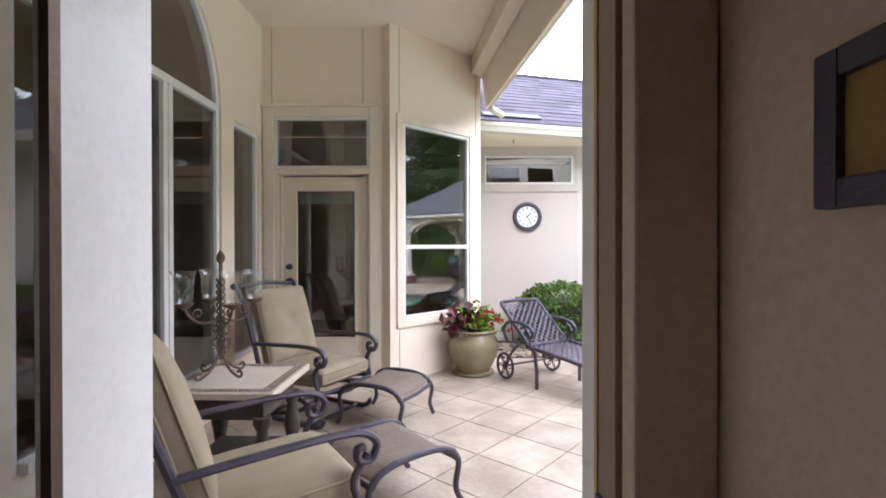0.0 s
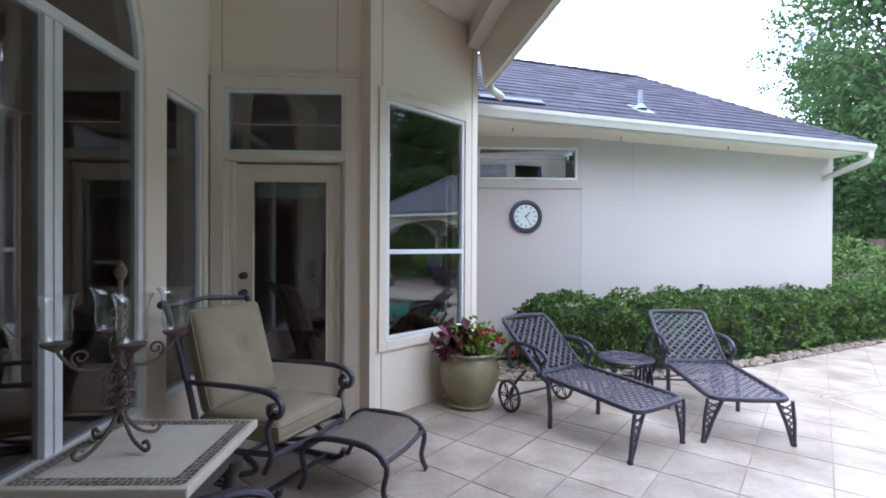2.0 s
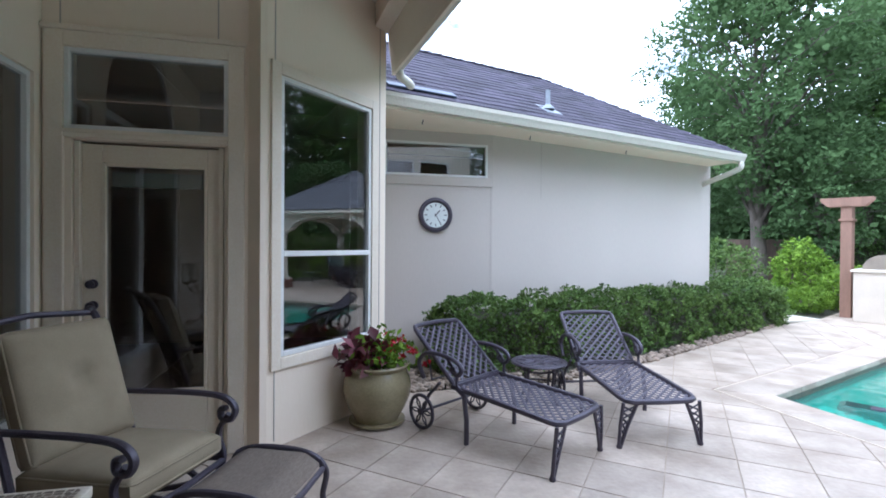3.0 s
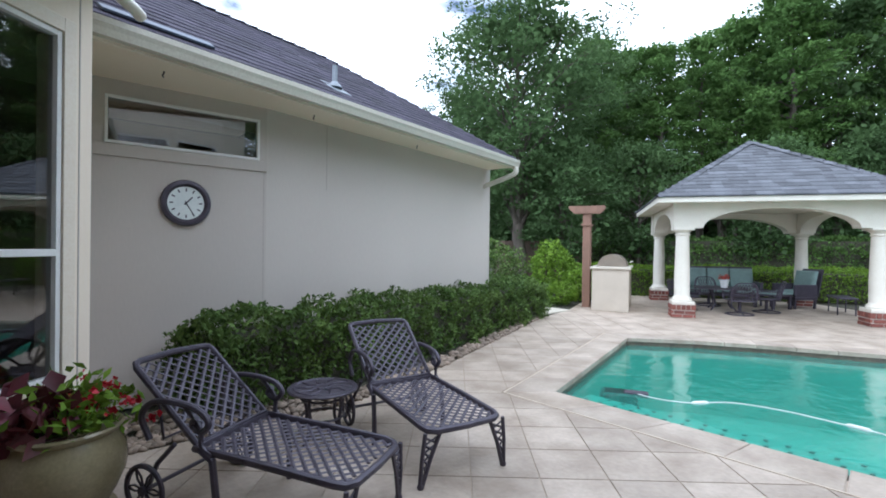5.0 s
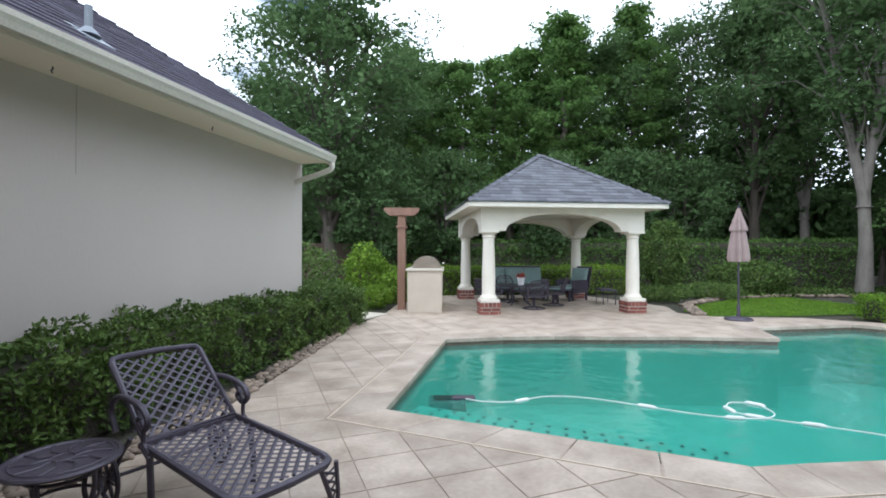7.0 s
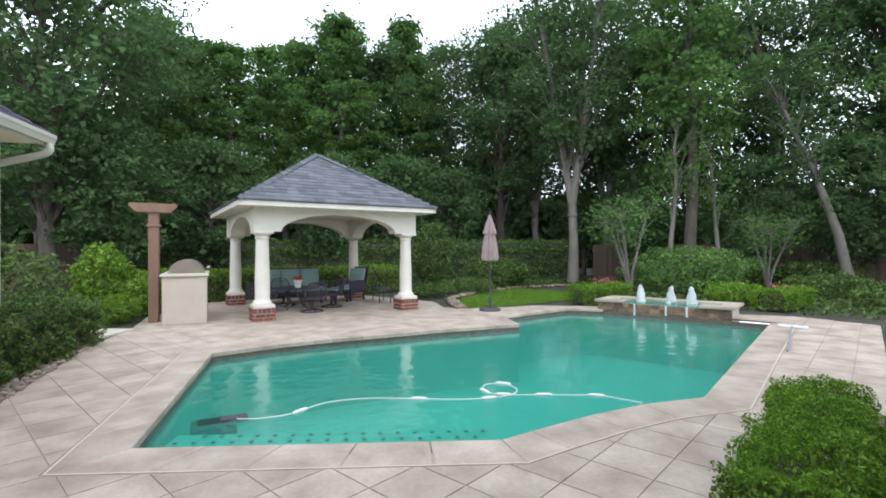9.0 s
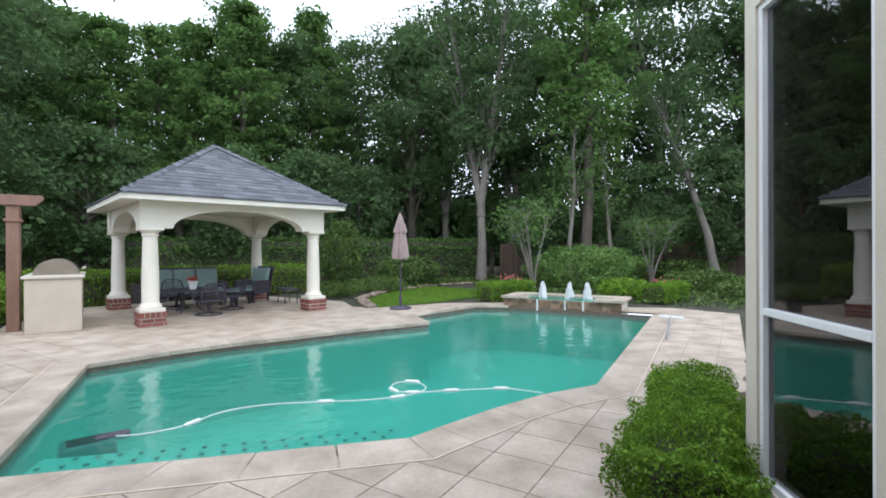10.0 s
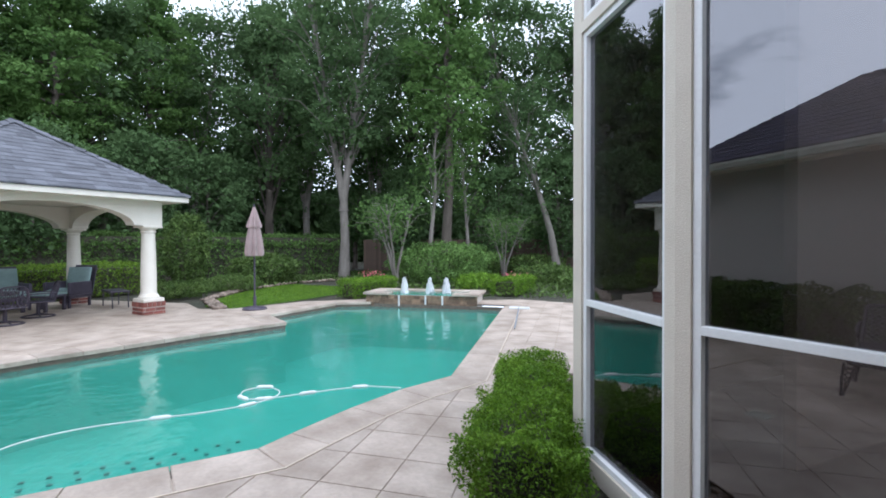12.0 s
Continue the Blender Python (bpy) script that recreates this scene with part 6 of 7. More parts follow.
for k in range(3):
    u = SL * (0.31, 0.55, 0.70)[k]
    bm = bmesh.new()
    rr = random.Random(k)
    add_lathe(bm, [(0.11, 0.21), (0.105, 0.25), (0.095, 0.33), (0.08, 0.42), (0.06, 0.50), (0.035, 0.57), (0.01, 0.60)], 16, Matrix.Translation((u, 0.45, 0)))
    for v in bm.verts:
        v.co += Vector((rr.uniform(-0.02, 0.02), rr.uniform(-0.02, 0.02), rr.uniform(-0.02, 0.025)))
    for q in range(60):
        a, r, z = rr.random() * 6.28, rr.uniform(0.05, 0.13), rr.uniform(0.22, 0.62)
        c = Vector((u + r * (0.75 - z) * 2 * math.cos(a), 0.45 + r * (0.75 - z) * 2 * math.sin(a), z))
        bmesh.ops.create_icosphere(bm, subdivisions=1, radius=rr.uniform(0.006, 0.014), matrix=Matrix.Translation(c))
    smooth(part("jet", bm, M_FOAM, sp), 80)
    part("spill", box_bm((u - 0.022, -0.018, -0.09), (u + 0.022, -0.012, 0.19), bevel=0.002), M_FOAM, sp)

# bricks of the column bases
brick_me = bpy.data.meshes.new("brick")
bm = box_bm((-0.094, -0.01, -0.029), (0.094, 0.03, 0.029), bevel=0.0)
bm.to_mesh(brick_me)
bm.free()
brick_me.materials.append(M_BRICK)
sold_me = bpy.data.meshes.new("brick")
bm = box_bm((-0.037, -0.014, -0.048), (0.037, 0.03, 0.048))
bm.to_mesh(sold_me)
bm.free()
sold_me.materials.append(M_BRICK)
for sx in (-1, 1):
    for sy in (-1, 1):
        base = part("brick_base", box_bm((sx * GX - 0.215, sy * GY - 0.215, 0), (sx * GX + 0.215, sy * GY + 0.215, 0.274)), M_MORTAR, gz)
        for side in range(4):
            rot = pose(sx * GX, sy * GY, 0, 0, 0, 90 * side)
            for row in range(2):
                for i in range(2):
                    o = new("brick", brick_me)
                    o.parent = base
                    o.matrix_basis = rot @ Matrix.Translation(((i - 0.5) * 0.205 + (0.02 if row % 2 else -0.02), -0.22, 0.042 + row * 0.075))
            for i in range(5):
                o = new("brick", sold_me)
                o.parent = base
                o.matrix_basis = rot @ Matrix.Translation(((i - 2) * 0.092, -0.22, 0.22))

# ---- plants ----
def leaf_arrays(pts, size, rng, flat=0.0, aspect=0.45):
    """Folded diamond leaves at the points; flat leans them to lie level."""
    n = len(pts)
    d = rng.normal(size=(n, 3))
    d[:, 2] *= (1 - flat)
    d /= np.linalg.norm(d, axis=1, keepdims=True) + 1e-9
    r = rng.normal(size=(n, 3))
    if flat:
        r[:, 2] *= (1 - flat)
    s = np.cross(d, r)
    s = np.cross(s, d) if flat else s
    s /= np.linalg.norm(s, axis=1, keepdims=True) + 1e-9
    nn = np.cross(d, s)
    ln = size * rng.uniform(0.6, 1.3, (n, 1))
    w = ln * aspect
    v = np.empty((n, 4, 3))
    v[:, 0] = pts - d * ln * 0.5
    v[:, 1] = pts + s * w * 0.5 + nn * w * 0.18
    v[:, 2] = pts + d * ln * 0.5
    v[:, 3] = pts - s * w * 0.5 + nn * w * 0.18
    return v.reshape(-1, 3)


def leaf_object(name, verts, material, parent=None):
    me = bpy.data.meshes.new(name)
    n = len(verts) // 4
    q = np.arange(n)[:, None] * 4
    faces = np.concatenate([q + [[0, 1, 2]], q + [[0, 2, 3]]], axis=1).reshape(-1, 3)
    me.vertices.add(len(verts))
    me.vertices.foreach_set("co", verts.astype(np.float32).ravel())
    me.loops.add(len(faces) * 3)
    me.loops.foreach_set("vertex_index", faces.astype(np.int32).ravel())
    me.polygons.add(len(faces))
    me.polygons.foreach_set("loop_start", np.arange(len(faces), dtype=np.int32) * 3)
    me.update()
    me.validate()
    me.materials.append(material)
    ob = new(name, me)
    if parent is not None:
        ob.parent = parent
    return ob


def noise_at(p, f, seed):
    return np.array([noise.noise(Vector((a * f + seed, b * f, c * f))) for a, b, c in p])


def hedge(name, label, a, b, depth, z1, count, size, material, seed, rough=0.08, round_top=0.15, z0=0.02, group=""):
    """A clipped hedge from a to b, growing to the left of that line by depth."""
    rng = np.random.default_rng(seed)
    a, b = Vector(a), Vector(b)
    length = (b - a).length
    d = (b - a).normalized()
    nn = Vector((-d.y, d.x))
    t = thing(name, label, "hedge", group=group)
    # surface-weighted points
    k = int(count)
    u = rng.uniform(0, 1, k) * length
    side = rng.uniform(0, 1, k)
    per = 2 * z1 + depth
    s = side * per
    w = np.where(s < z1, 0, np.where(s < z1 + depth, s - z1, depth))
    z = np.where(s < z1, s, np.where(s < z1 + depth, z1, per - s))
    endm = rng.uniform(0, 1, k) < 0.10
    u = np.where(endm, rng.choice([0.0, length], k), u)
    w = np.where(endm, rng.uniform(0, depth, k), w)
    z = np.where(endm, rng.uniform(0, z1, k), z)
    cw, cz = depth / 2, z1 * 0.45
    inn = rng.exponential(0.10, k)
    inn = np.clip(inn, 0, 0.8)
    p = np.stack([u, w, z], 1)
    lump = noise_at(p, 2.6, seed) * rough * 1.6 + noise_at(p, 7.0, seed + 3) * rough
    edge = np.abs(w / depth - 0.5) * 2
    z = z - np.where(z > z1 * 0.85, round_top * z1 * edge ** 4, 0)
    uw = u / length * 2 - 1
    f = (1 - inn) * (1 + lump / max(depth * 0.5, 0.2))
    w2 = cw + (w - cw) * f
    z2 = cz + (z - cz) * ((1 - inn) * (1 + lump / z1 * 1.2))
    u2 = length / 2 + (u - length / 2) * (1 - np.abs(uw) ** 8 * inn * 0.2) + rng.normal(0, 0.02, k)
    z2 = np.maximum(z2, z0)
    pts = np.stack([a.x + d.x * u2 + nn.x * w2, a.y + d.y * u2 + nn.y * w2, z2], 1)
    ob = leaf_object("foliage", leaf_arrays(pts, size, rng), material, t)
    # solid dark box in place of the hedge's shaded inside, seen between leaves
    core = part("dark_core", box_bm((0.12, 0.12, 0.0), (length - 0.12, depth - 0.12, z1 - 0.16), Matrix.Translation((a.x, a.y, 0)) @ Matrix.Rotation(math.atan2(d.y, d.x), 4, "Z")), M_SOIL_CORE, t)
    return t


wa, wb = Vector((1.5, 6.10)), Vector((8.45, 8.40))
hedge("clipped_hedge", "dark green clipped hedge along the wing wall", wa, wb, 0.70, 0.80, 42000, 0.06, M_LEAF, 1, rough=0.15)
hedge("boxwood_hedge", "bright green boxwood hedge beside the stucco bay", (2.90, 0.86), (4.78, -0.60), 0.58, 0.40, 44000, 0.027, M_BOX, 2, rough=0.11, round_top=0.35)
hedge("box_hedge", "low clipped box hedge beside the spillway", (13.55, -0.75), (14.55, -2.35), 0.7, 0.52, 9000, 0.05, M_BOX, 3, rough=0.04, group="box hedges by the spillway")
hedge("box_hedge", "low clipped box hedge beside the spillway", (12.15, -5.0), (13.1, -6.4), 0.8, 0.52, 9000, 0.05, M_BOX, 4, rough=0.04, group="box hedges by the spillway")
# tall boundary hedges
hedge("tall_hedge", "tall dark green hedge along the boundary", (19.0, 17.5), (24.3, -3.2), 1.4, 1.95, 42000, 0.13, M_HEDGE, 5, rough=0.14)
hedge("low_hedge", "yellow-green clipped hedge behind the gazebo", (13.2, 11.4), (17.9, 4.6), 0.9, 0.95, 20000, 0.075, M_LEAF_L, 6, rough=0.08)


def shrub(name, label, x, y, r, h, count, size, material, seed, blades=False, z=0.0):
    rng = np.random.default_rng(seed)
    t = thing(name, label, "shrub", pose(x, y, z))
    n = count
    v = rng.normal(size=(n, 3))
    v /= np.linalg.norm(v, axis=1, keepdims=True)
    rad = 1 - np.clip(rng.exponential(0.14, n), 0, 0.75)
    lump = 1 + 0.28 * noise_at(v, 2.2, seed) + 0.12 * noise_at(v, 5, seed + 1)
    p = v * (rad * lump)[:, None] * np.array([r, r, h * 0.5]) + np.array([0, 0, h * 0.5])
    p[:, 2] = np.maximum(p[:, 2], 0.02)
    leaf_object("foliage", leaf_arrays(p, size, rng, aspect=0.14 if blades else 0.45), material, t)
    bm = bmesh.new()
    rr = random.Random(seed)
    for i in range(6):
        a = rr.random() * 6.28
        add_tube(bm, [(0.03 * math.cos(a), 0.03 * math.sin(a), 0), (r * 0.35 * math.cos(a), r * 0.35 * math.sin(a), h * 0.45), (r * 0.6 * math.cos(a + 0.3), r * 0.6 * math.sin(a + 0.3), h * 0.75)], [0.02, 0.012, 0.005], 5)
    part("stems", bm, M_BARK, t)
    return t


SHRUBS = [
    ("bright_shrub", "bright yellow-green rounded shrub", 12.6, 11.5, 0.7, 1.6, 2800, 0.13, M_LEAF_L),
    ("bright_shrub", "bright yellow-green low shrub", 11.9, 9.9, 0.6, 0.9, 2200, 0.10, M_LEAF_L),
    ("grassy_shrub", "light green grassy low shrub", 10.6, 9.75, 0.5, 0.55, 1500, 0.16, M_LEAF_L),
    ("bright_shrub", "light green low shrub near the kitchen", 10.2, 10.6, 0.6, 0.65, 2200, 0.10, M_BOX),
    ("dark_shrub", "dark green rounded shrub by the hedge", 9.6, 11.6, 1.2, 1.7, 4200, 0.11, M_LEAF),
    ("dark_shrub", "large dark green shrub behind the spillway", 17.2, -5.1, 2.0, 1.6, 9000, 0.11, M_HEDGE),
    ("dark_shrub", "large dark green shrub behind the spillway", 18.6, -6.8, 1.6, 1.3, 6000, 0.12, M_LEAF),
    ("climbing_shrub", "dark leafy climbing shrub beside the gazebo", 19.2, 3.6, 0.75, 2.6, 5200, 0.11, M_LEAF),
    ("fern_shrub", "dark green fern clump beside the lawn", 16.0, 3.6, 0.8, 0.45, 2400, 0.16, M_LEAF),
    ("fern_shrub", "dark green fern clump beside the lawn", 17.6, 2.2, 0.9, 0.5, 2400, 0.16, M_LEAF),
    ("fern_shrub", "green fern clump behind the box hedge", 14.2, -5.0, 0.8, 0.55, 1800, 0.2, M_BOX),
    ("dark_shrub", "mid-green shrub at the fence", 19.0, -10.5, 1.6, 1.0, 4200, 0.14, M_LEAF),
    ("dark_shrub", "mid-green shrub at the fence", 15.5, -8.6, 1.3, 0.7, 3200, 0.12, M_LEAF),
    ("dark_shrub", "mid-green shrub by the hedge", 20.2, 1.0, 1.3, 1.15, 4200, 0.13, M_LEAF),
    ("dark_shrub", "green shrub beyond the deck", 12.2, -8.2, 1.2, 0.7, 3200, 0.10, M_LEAF),
]
for i, (nm, lb, x, y, r, h, c, s, m) in enumerate(SHRUBS):
    shrub(nm, lb, x, y, r, h, c, s, m, 40 + i, blades="grassy" in nm or "fern" in nm)


def tree_mesh(name, height, crown_base, crown_r, clumps, per, leaf, material, bark, seed, pine=False, trunk_r=0.2, lean=0.0, stems=1, shape=1.0, fork=0.0, bend=None):
    """One tree: tapered trunk with limbs, crown of leaf clumps with gaps."""
    rng = np.random.default_rng(seed)
    rr = random.Random(seed)
    t = thing(name, "", "tree")
    bm = bmesh.new()
    ends = []
    for st in range(stems):
        sx, sy = rr.uniform(-1, 1) * lean + (math.cos(st * 2.4) * 0.9 if stems > 1 else 0), rr.uniform(-1, 1) * lean + (math.sin(st * 2.4) * 0.9 if stems > 1 else 0)
        if bend:
            sx, sy = bend
        if fork:
            sx, sy = 0.0, 0.0
        top = height * (0.9 if not pine else 0.97) * rr.uniform(0.85, 1.0)
        path = [Vector((sx * (i / 8) ** 1.3 + rr.uniform(-0.1, 0.1) * (i > 0) * height / 14, sy * (i / 8) ** 1.3 + rr.uniform(-0.1, 0.1) * (i > 0) * height / 14, top * i / 8)) for i in range(9)]
        if fork:
            sway = 0.17 if st == 0 else -0.14
            for p in path:
                p.x, p.y = p.x * 0.4 + sway * max(0.0, p.z - fork), p.y * 0.4
            if st:
                path = [path[0].lerp(p, 1.0) if p.z > fork else Vector((0, 0, max(p.z, fork - 0.6 + 0.05 * i))) for i, p in enumerate(path)]
        rads = [trunk_r * (1.25 if i == 0 else 1) * (1 - 0.88 * i / 8) + 0.01 for i in range(9)]
        add_tube(bm, path, rads, 9)
        m = clumps // stems
        for c in range(m):
            f = (c + rr.random()) / m
            z = crown_base + (height - crown_base) * f
            k = min(z / top, 0.99) * 8
            i0 = int(k)
            p0 = path[i0].lerp(path[min(i0 + 1, 8)], k - i0)
            wide = math.sin(math.pi * min(max(0.12 + 0.83 * f, 0), 1)) ** 0.7 if not pine else (1 - f) ** 0.6 * 0.9 + 0.15
            rad = crown_r * wide * rr.uniform(0.35, 1.0) * shape
            a = c * 2.399 + rr.uniform(-0.4, 0.4)
            e = p0 + Vector((math.cos(a) * rad, math.sin(a) * rad, rad * (rr.uniform(0.0, 0.45) if not pine else rr.uniform(-0.05, 0.2))))
            mid = p0.lerp(e, 0.5) + Vector((0, 0, rad * 0.05))
            start = path[max(i0 - 1, 0)].lerp(path[i0], 0.7) if not pine else p0
            add_tube(bm, [start, mid, e], [max(0.012, rads[i0] * 0.35), max(0.01, rads[i0] * 0.2), 0.008], 5)
            ends.append((e, rad))
    smooth(part("trunk", bm, bark, t), 70)
    pts, core = [], []
    for e, rad in ends:
        cr = (0.42 + 0.10 * crown_r) * rr.uniform(0.7, 1.25)
        g = rng.normal(size=(per, 3))
        g /= np.linalg.norm(g, axis=1, keepdims=True) + 1e-9
        g *= rng.uniform(0.2, 1, (per, 1)) ** 0.6
        g *= np.array([cr, cr, cr * (0.62 if not pine else 0.42)])
        pts.append(g + np.array(e))
        inner = rng.normal(size=(per // 5, 3)) * cr * 0.45 + np.array(e) * [0.65, 0.65, 1] - [0, 0, 0.2]
        core.append(inner)
    lv = np.concatenate([leaf_arrays(np.concatenate(pts), leaf, rng, flat=0.25), leaf_arrays(np.concatenate(core), leaf * 1.6, rng, flat=0.2, aspect=0.7)])
    leaf_object("crown", lv, material, t)
    return t


T_OAK = tree_mesh("oak_tree", 11.5, 3.2, 4.2, 105, 210, 0.165, M_LEAF_D, M_BARK, 11, trunk_r=0.26, lean=0.8)
T_OAK2 = tree_mesh("oak_tree", 12.5, 3.6, 3.6, 90, 210, 0.16, M_LEAF_D, M_BARK, 12, trunk_r=0.22, lean=0.9)
T_PINE = tree_mesh("pine_tree", 13.0, 4.0, 2.6, 80, 210, 0.165, M_LEAF_P, M_BARK, 13, pine=True, trunk_r=0.2)
T_PINE2 = tree_mesh("pine_tree", 15.0, 6.0, 2.4, 75, 200, 0.16, M_LEAF_P, M_BARK, 14, pine=True, trunk_r=0.22)
T_TALL = tree_mesh("tall_tree", 16.0, 5.6, 3.6, 95, 170, 0.165, M_LEAF_D, M_BARK_L, 15, trunk_r=0.21, lean=1.2, stems=2, shape=0.9, fork=3.6)
T_SLIM = tree_mesh("slim_tree", 8.5, 3.4, 1.7, 30, 80, 0.12, M_LEAF_P, M_BARK_L, 16, trunk_r=0.10, lean=2.3)
T_UNDER = tree_mesh("understory_tree", 6.5, 1.2, 2.4, 60, 120, 0.17, M_LEAF_D, M_BARK, 17, trunk_r=0.10, lean=0.7)
T_BENT = tree_mesh("bent_tree", 9.5, 4.2, 2.0, 36, 90, 0.11, M_LEAF_D, M_BARK_L, 19, trunk_r=0.17, bend=(1.5, 1.9))
T_MYRTLE = tree_mesh("crepe_myrtle", 3.3, 1.7, 1.15, 44, 42, 0.085, M_LEAF_P, M_BARK_L, 18, trunk_r=0.05, lean=0.5, stems=4, shape=0.85)
LABEL = {"oak_tree": "broad dark green leafy oak tree", "pine_tree": "tall straight pine tree with clumped needles", "tall_tree": "tall pale-barked tree with forked trunk",
         "bent_tree": "pale slender tree with a bent trunk", "slim_tree": "slim leaning tree with sparse light leaves", "understory_tree": "bushy dark green understory tree", "crepe_myrtle": "many-stemmed crepe myrtle with light green leaves"}
CAM_AT = (0.8, 2.5)


def plant(tree, az, dist, scale=1.0, turn=0.0, group="trees along the boundary"):
    """At a bearing in degrees (from +x towards +y) and a distance from the patio."""
    a = radians(az)
    x, y = CAM_AT[0] + dist * math.cos(a), CAM_AT[1] + dist * math.sin(a)
    m = pose(x, y, -0.03, 0, 0, turn) @ Matrix.Diagonal((scale, scale, scale, 1))
    if not tree.get("placed"):
        tree["placed"] = 1
        tree.matrix_basis = m
        tagged(tree, LABEL[tree.name.split(".")[0]], "tree", group)
        return tree
    c = copy_thing(tree, pose(x, y, -0.03, 0, 0, turn))
    c.scale = (scale, scale, scale)
    return c


PLAN = [
    (T_OAK, 41.5, 19, 1.0), (T_OAK2, 47, 25, 0.85), (T_UNDER, 48, 21, 0.75), (T_UNDER, 53, 26, 0.55),
    (T_OAK2, 36, 24, 0.95), (T_PINE, 33, 25, 0.98), (T_PINE2, 29.5, 27, 0.86), (T_PINE, 26, 26, 0.95), (T_PINE2, 22, 28, 0.9), (T_PINE, 18.5, 26, 1.0), (T_UNDER, 36, 19, 0.9), (T_UNDER, 28, 22, 0.95),
    (T_PINE, 14, 25, 1.08), (T_OAK2, 10.5, 27, 1.1), (T_PINE2, 6.5, 27, 1.02), (T_TALL, 2.5, 29, 0.95), (T_UNDER, 16, 22, 0.9), (T_UNDER, 8, 23, 0.95), (T_UNDER, 1, 24, 0.9),
    (T_TALL, -13.2, 21.8, 1.0), (T_OAK2, -5, 27, 1.15), (T_TALL, -9, 28, 1.0), (T_PINE2, -25.5, 20.5, 1.05), (T_TALL, -17, 28, 1.05), (T_OAK, -21, 29, 1.2), (T_SLIM, -23.5, 19.5, 1.0), (T_SLIM, -28.2, 20.5, 0.9),
    (T_OAK2, -29, 28, 1.15), (T_TALL, -34, 26, 1.0), (T_BENT, -38.6, 21.5, 1.0), (T_UNDER, -31, 22, 0.8), (T_UNDER, -20, 24, 0.85), (T_UNDER, -39, 23, 0.9),
    (T_OAK, -41, 27, 1.15), (T_PINE2, -45, 25, 1.0), (T_TALL, -51, 27, 1.0), (T_OAK2, -57, 28, 1.0), (T_OAK, -66, 28, 1.0), (T_SLIM, -43, 18, 1.0), (T_UNDER, -48, 22, 0.9), (T_UNDER, -56, 23, 0.9),
    (T_PINE, 30, 36, 1.15), (T_OAK, 20, 36, 1.2), (T_OAK2, 12, 36, 1.2), (T_PINE, 3, 37, 1.2), (T_OAK, -6, 37, 1.3), (T_OAK, -46, 36, 1.25), (T_OAK, 42, 34, 0.95), (T_OAK, -60, 37, 1.2), (T_UNDER, -14.5, 30, 1.35), (T_UNDER, -24, 31, 1.2), (T_UNDER, -4, 29, 1.2),
]
for i, (tr, az, dist, sc_) in enumerate(PLAN):
    plant(tr, az, dist, sc_, 80 if tr is T_TALL else 0 if tr is T_BENT else (i * 77) % 360)
plant(T_MYRTLE, -19.2, 16.8, 1.0, 30, group="small trees by the spillway")
copy_thing(T_MYRTLE, pose(16.9, -7.6, 0, 0, 0, 120)).scale = (0.8, 0.8, 0.85)


def far_woods():
    rng = np.random.default_rng(77)
    n = 60000
    az = np.radians(rng.uniform(-78, 50, n))
    r = rng.uniform(40, 48, n)
    top = 8.5 + 2.5 * np.array([noise.noise(Vector((a * 6, 3.1, 0))) for a in az])
    top = top * np.where(az < -0.05, 0.62, 1.0)
    z = rng.uniform(0, 1, n) ** 0.9 * top
    p = np.stack([CAM_AT[0] + r * np.cos(az), CAM_AT[1] + r * np.sin(az), z], 1)
    tagged(leaf_object("far_woods", leaf_arrays(p, 1.2, rng), M_LEAF_D), "dense dark green woods far behind the garden", "woods", kind="stuff")


far_woods()

# fence
fence = thing("wooden_fence", "weathered brown wooden privacy fence", "fence")
board = bpy.data.meshes.new("board")
bm = box_bm((0, -0.01, 0.05), (0.138, 0.01, 1.75), bevel=0.0)
bm.to_mesh(board)
bm.free()
board.materials.append(M_FENCE)
for (ax_, ay_), (bx_, by_) in (((26.0, -4.5), (17.5, -15.0)), ((14.8, 16.2), (17.2, 13.6))):
    ln = math.hypot(bx_ - ax_, by_ - ay_)
    ang = math.degrees(math.atan2(by_ - ay_, bx_ - ax_))
    for i in range(int(ln / 0.142)):
        o = new("board", board)
        o.parent = fence
        o.matrix_basis = pose(ax_ + (bx_ - ax_) * i * 0.142 / ln, ay_ + (by_ - ay_) * i * 0.142 / ln, -0.03, 0, 0, ang)
    for z in (0.4, 1.4):
        part("fence_rail", box_bm((0, 0.011, z), (ln, 0.05, z + 0.09), pose(ax_, ay_, 0, 0, 0, ang)), M_FENCE, fence)

# lawn, path, beds
LAWN = [(12.95, 2.35), (13.75, 0.9), (15.3, -1.0), (17.6, -1.2), (19.2, 0.2), (17.6, 1.6), (15.2, 2.6), (13.6, 2.9)]
lawn = tagged(flat_mesh("lawn", tess([LAWN]), -0.012, M_GRASS_G), "bright green mown lawn", "lawn", kind="structure")


def scatter_in(poly, n, rng):
    xs, ys = [p[0] for p in poly], [p[1] for p in poly]
    out = []
    tri = tess([poly])
    areas = np.array([abs((b[0] - a[0]) * (c[1] - a[1]) - (c[0] - a[0]) * (b[1] - a[1])) for a, b, c in tri])
    pick = rng.choice(len(tri), n, p=areas / areas.sum())
    u, v = rng.uniform(0, 1, n), rng.uniform(0, 1, n)
    fl = u + v > 1
    u, v = np.where(fl, 1 - u, u), np.where(fl, 1 - v, v)
    t = np.array(tri)[pick]
    return t[:, 0] + (t[:, 1] - t[:, 0]) * u[:, None] + (t[:, 2] - t[:, 0]) * v[:, None]


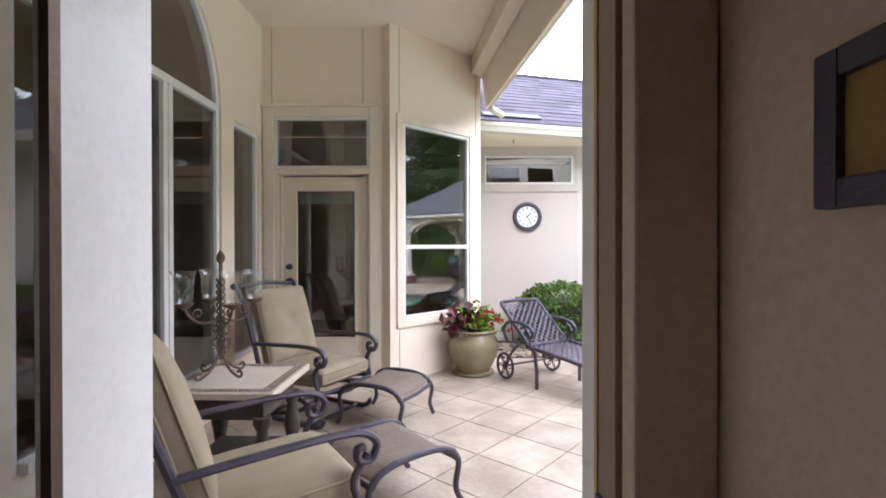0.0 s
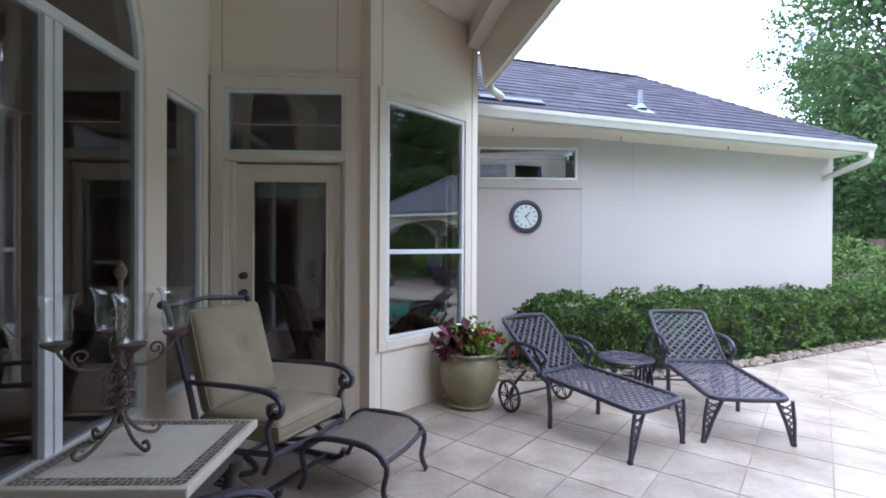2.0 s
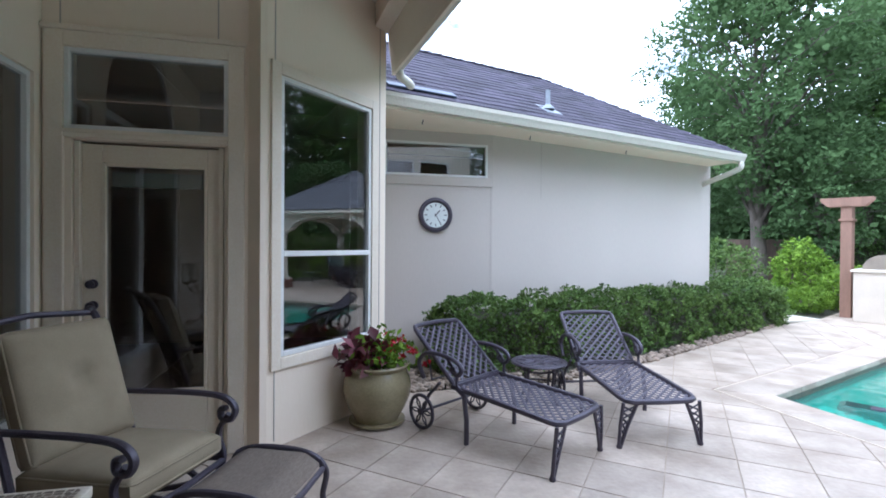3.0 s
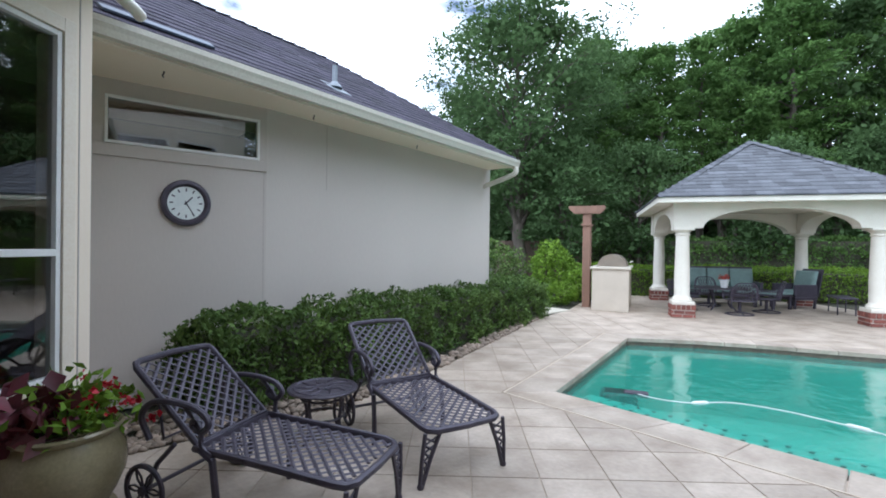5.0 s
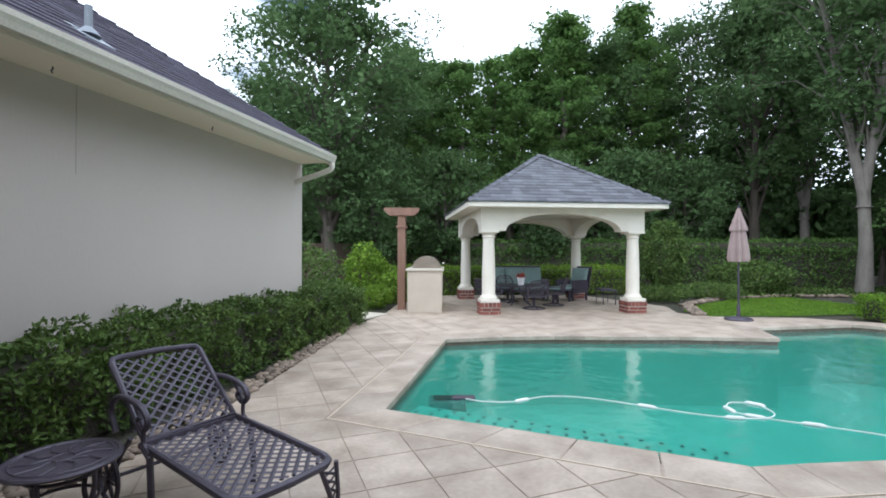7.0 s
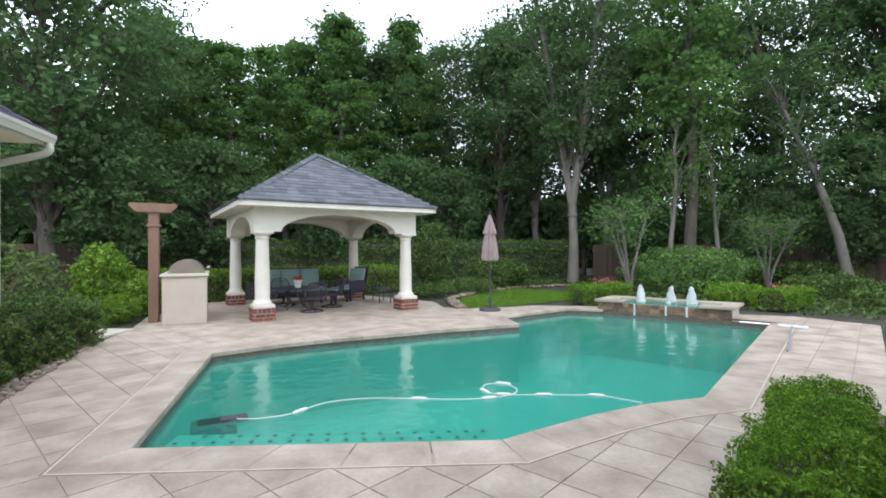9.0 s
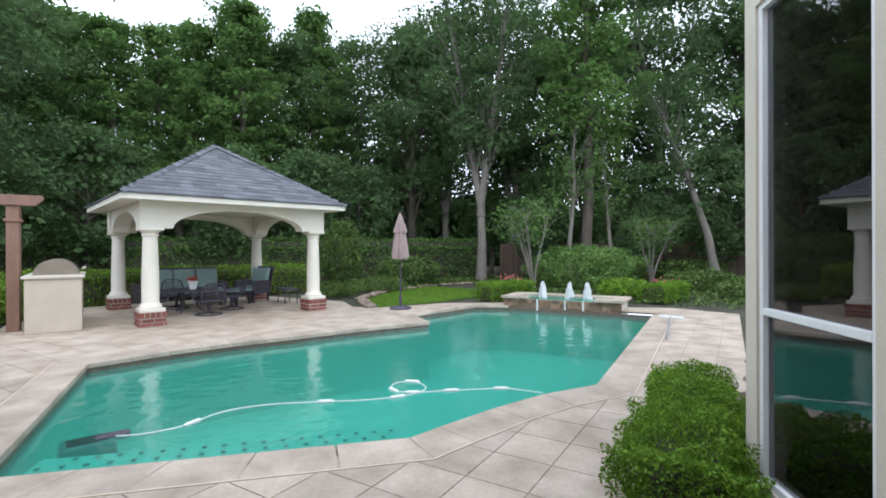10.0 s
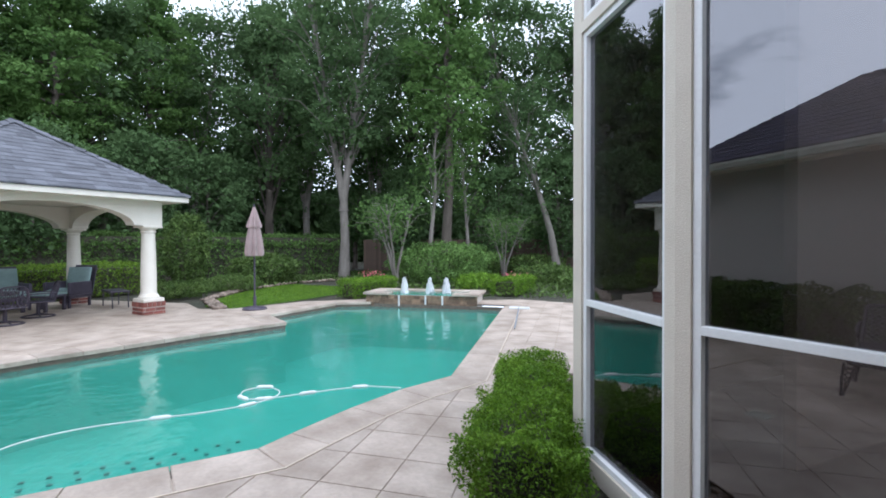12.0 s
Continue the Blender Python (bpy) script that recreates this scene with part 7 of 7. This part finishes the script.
rng = np.random.default_rng(5)
xy = scatter_in(LAWN, 26000, rng)
pts = np.column_stack([xy, rng.uniform(-0.005, 0.02, len(xy))])
lv = leaf_arrays(pts, 0.06, rng, aspect=0.16)
tagged(leaf_object("grass_blades", lv, M_BOX), "short bright green grass blades", "grass", kind="stuff")
FLOOR_BED = [(9.0, 9.0), (13.5, 10.6), (18.0, 5.0), (17.5, 2.0), (19.5, 0.0), (22.0, -5.0), (17.0, -12.0), (10.5, -6.0), (9.0, -6.4), (12.0, -14), (26.0, -10), (26.0, 4.0), (18.0, 18.0), (8.5, 13.0)]
xy = scatter_in(FLOOR_BED, 26000, rng)
pts = np.column_stack([xy, rng.uniform(-0.02, 0.10, len(xy))])
xy2 = scatter_in([(11.2, -5.8), (13.0, -3.9), (15.5, -2.6), (21.0, -4.5), (19.5, -14.0), (10.8, -9.0)], 6000, rng)
pts = np.concatenate([pts, np.column_stack([xy2, rng.uniform(-0.02, 0.14, len(xy2))])])
tagged(leaf_object("ground_cover", leaf_arrays(pts, 0.14, rng, flat=0.4), M_LEAF), "low green ground cover under the trees", "ground cover", kind="stuff")


def stones(name, label, line, n, spread, size, seed):
    """Loose river stones along a line."""
    rr = random.Random(seed)
    bm = bmesh.new()
    base = bmesh.new()
    bmesh.ops.create_icosphere(base, subdivisions=1, radius=1)
    bv = [v.co.copy() for v in base.verts]
    bf = [[v.index for v in f.verts] for f in base.faces]
    base.free()
    segs = list(zip(line, line[1:]))
    lens = [(Vector(b) - Vector(a)).length for a, b in segs]
    for i in range(n):
        (a, b) = rr.choices(segs, lens)[0]
        c = Vector(a).lerp(Vector(b), rr.random())
        d = (Vector(b) - Vector(a)).normalized()
        c += Vector((-d.y, d.x)) * rr.uniform(0, spread)
        s = size * rr.uniform(0.5, 1.3)
        m = pose(c.x, c.y, s * 0.25, rr.uniform(-20, 20), rr.uniform(-20, 20), rr.uniform(0, 360)) @ Matrix.Diagonal((s, s * rr.uniform(0.6, 0.9), s * rr.uniform(0.4, 0.6), 1))
        vs = [bm.verts.new(m @ (v * rr.uniform(0.85, 1.1))) for v in bv]
        for f in bf:
            bm.faces.new([vs[k] for k in f])
    ob = smooth(part(name, bm, M_STONE), 80)
    tagged(ob, label, "stones", kind="stuff")


stones("river_stones", "tan river stones edging the hedge bed", [(0.95, 5.95), (2.6, 5.98), (4.2, 6.55), (8.35, 8.45)], 900, 0.22, 0.045, 1)
stones("bed_stones", "tan river stones in the bed by the wall", [(0.95, 6.1), (2.75, 6.3)], 420, 0.6, 0.05, 7)
stones("bay_stones", "tan river stones beside the boxwood", [(2.2, 1.15), (2.85, 1.58), (4.9, 0.0), (5.2, -1.2)], 420, -0.20, 0.035, 2)
stones("path_stones", "pale stones along the lawn edge", [(12.95, 2.42), (15.2, 2.75), (17.6, 1.8), (19.4, 0.2), (20.8, -2.5)], 500, 0.25, 0.08, 3)
stones("deck_stones", "tan stones along the deck edge", [(5.4, -1.35), (10.2, -5.7)], 400, -0.3, 0.06, 4)
slab("pavement_step", (8.75, 8.75, -0.03), (9.75, 9.35, 0.012), M_TOPSTONE, "pale stepping slab beside the hedge", "pavement", 0.01)


def flower_planter():
    t = thing("planter", "glazed olive ceramic planter with red flowers", "planter", pose(0.60, 5.27, 0))
    bm = bmesh.new()
    add_lathe(bm, [(0.21, 0.012), (0.225, 0.02), (0.225, 0.035), (0.19, 0.035)], 36)
    sau = smooth(part("saucer", bm, M_POT, t, "olive glazed saucer"))
    bm = bmesh.new()
    add_lathe(bm, [(0.165, 0.0), (0.17, 0.03), (0.18, 0.05), (0.225, 0.13), (0.262, 0.22), (0.272, 0.29), (0.262, 0.36), (0.232, 0.42), (0.226, 0.435), (0.252, 0.455), (0.256, 0.47), (0.245, 0.48), (0.22, 0.475), (0.21, 0.44)], 44)
    smooth(part("pot", bm, M_POT, t))
    rng = np.random.default_rng(8)
    m_red = mat("red_petal", (0.55, 0.02, 0.03), (0.40, 0.01, 0.03), rough=0.5, bump=0, island=0.3, trans=0.3)
    m_burg = mat("burgundy_leaf", (0.16, 0.025, 0.05), (0.08, 0.03, 0.02), rough=0.5, bump=0, island=0.4, trans=0.3)

    def cloud(n, c, s):
        p = rng.normal(size=(n, 3)) * s + c
        p[:, 2] = np.maximum(p[:, 2], 0.46)
        return p
    leaf_object("green_leaves", leaf_arrays(cloud(420, (0.05, 0, 0.57), (0.11, 0.12, 0.07)), 0.075, rng), M_LEAF_L, t)
    leaf_object("burgundy_leaves", leaf_arrays(cloud(130, (-0.14, -0.04, 0.57), (0.08, 0.10, 0.08)), 0.13, rng, aspect=0.6), m_burg, t)
    fl = []
    for i in range(26):
        c = rng.normal(size=3) * (0.10, 0.11, 0.05) + (0.12, -0.03, 0.60)
        fl.append(rng.normal(size=(9, 3)) * 0.016 + c)
    leaf_object("red_blossom", leaf_arrays(np.concatenate(fl), 0.035, rng, aspect=0.8), m_red, t)["kind"] = "stuff"
    bm = bmesh.new()
    rr = random.Random(2)
    for i in range(14):
        a, r = rr.random() * 6.28, rr.uniform(0.05, 0.2)
        add_tube(bm, [(0.05 * math.cos(a), 0.05 * math.sin(a), 0.42), (r * math.cos(a), r * math.sin(a), rr.uniform(0.5, 0.64))], 0.004, 4)
    part("stems", bm, M_LEAF, t)


flower_planter()
rng = np.random.default_rng(31)
fpl = leaf_arrays(rng.normal(size=(110, 3)) * (0.06, 0.06, 0.04) + (0, 0, 0.24), 0.05, rng, aspect=0.7)
leaf_object("red_plant", fpl, mat("coral_petal", (0.40, 0.07, 0.05), rough=0.6, bump=0, island=0.4), fp)["kind"] = "stuff"
for x, y, z in ((14.7, -1.6, 0.60), (13.2, -5.6, 0.52)):
    f = thing("flower_cluster", "small cluster of pink garden flowers", "flowers", pose(x, y, 0))
    leaf_object("petals", leaf_arrays(rng.normal(size=(60, 3)) * (0.18, 0.18, 0.05) + (0, 0, z), 0.055, rng, aspect=0.8), mat("pink_petal", (0.55, 0.14, 0.16), rough=0.6, bump=0, island=0.4), f)["kind"] = "stuff"
    part("stems", tube_bm([(0, 0, -0.03), (0.02, 0, z)], 0.01, 5), M_LEAF, f)
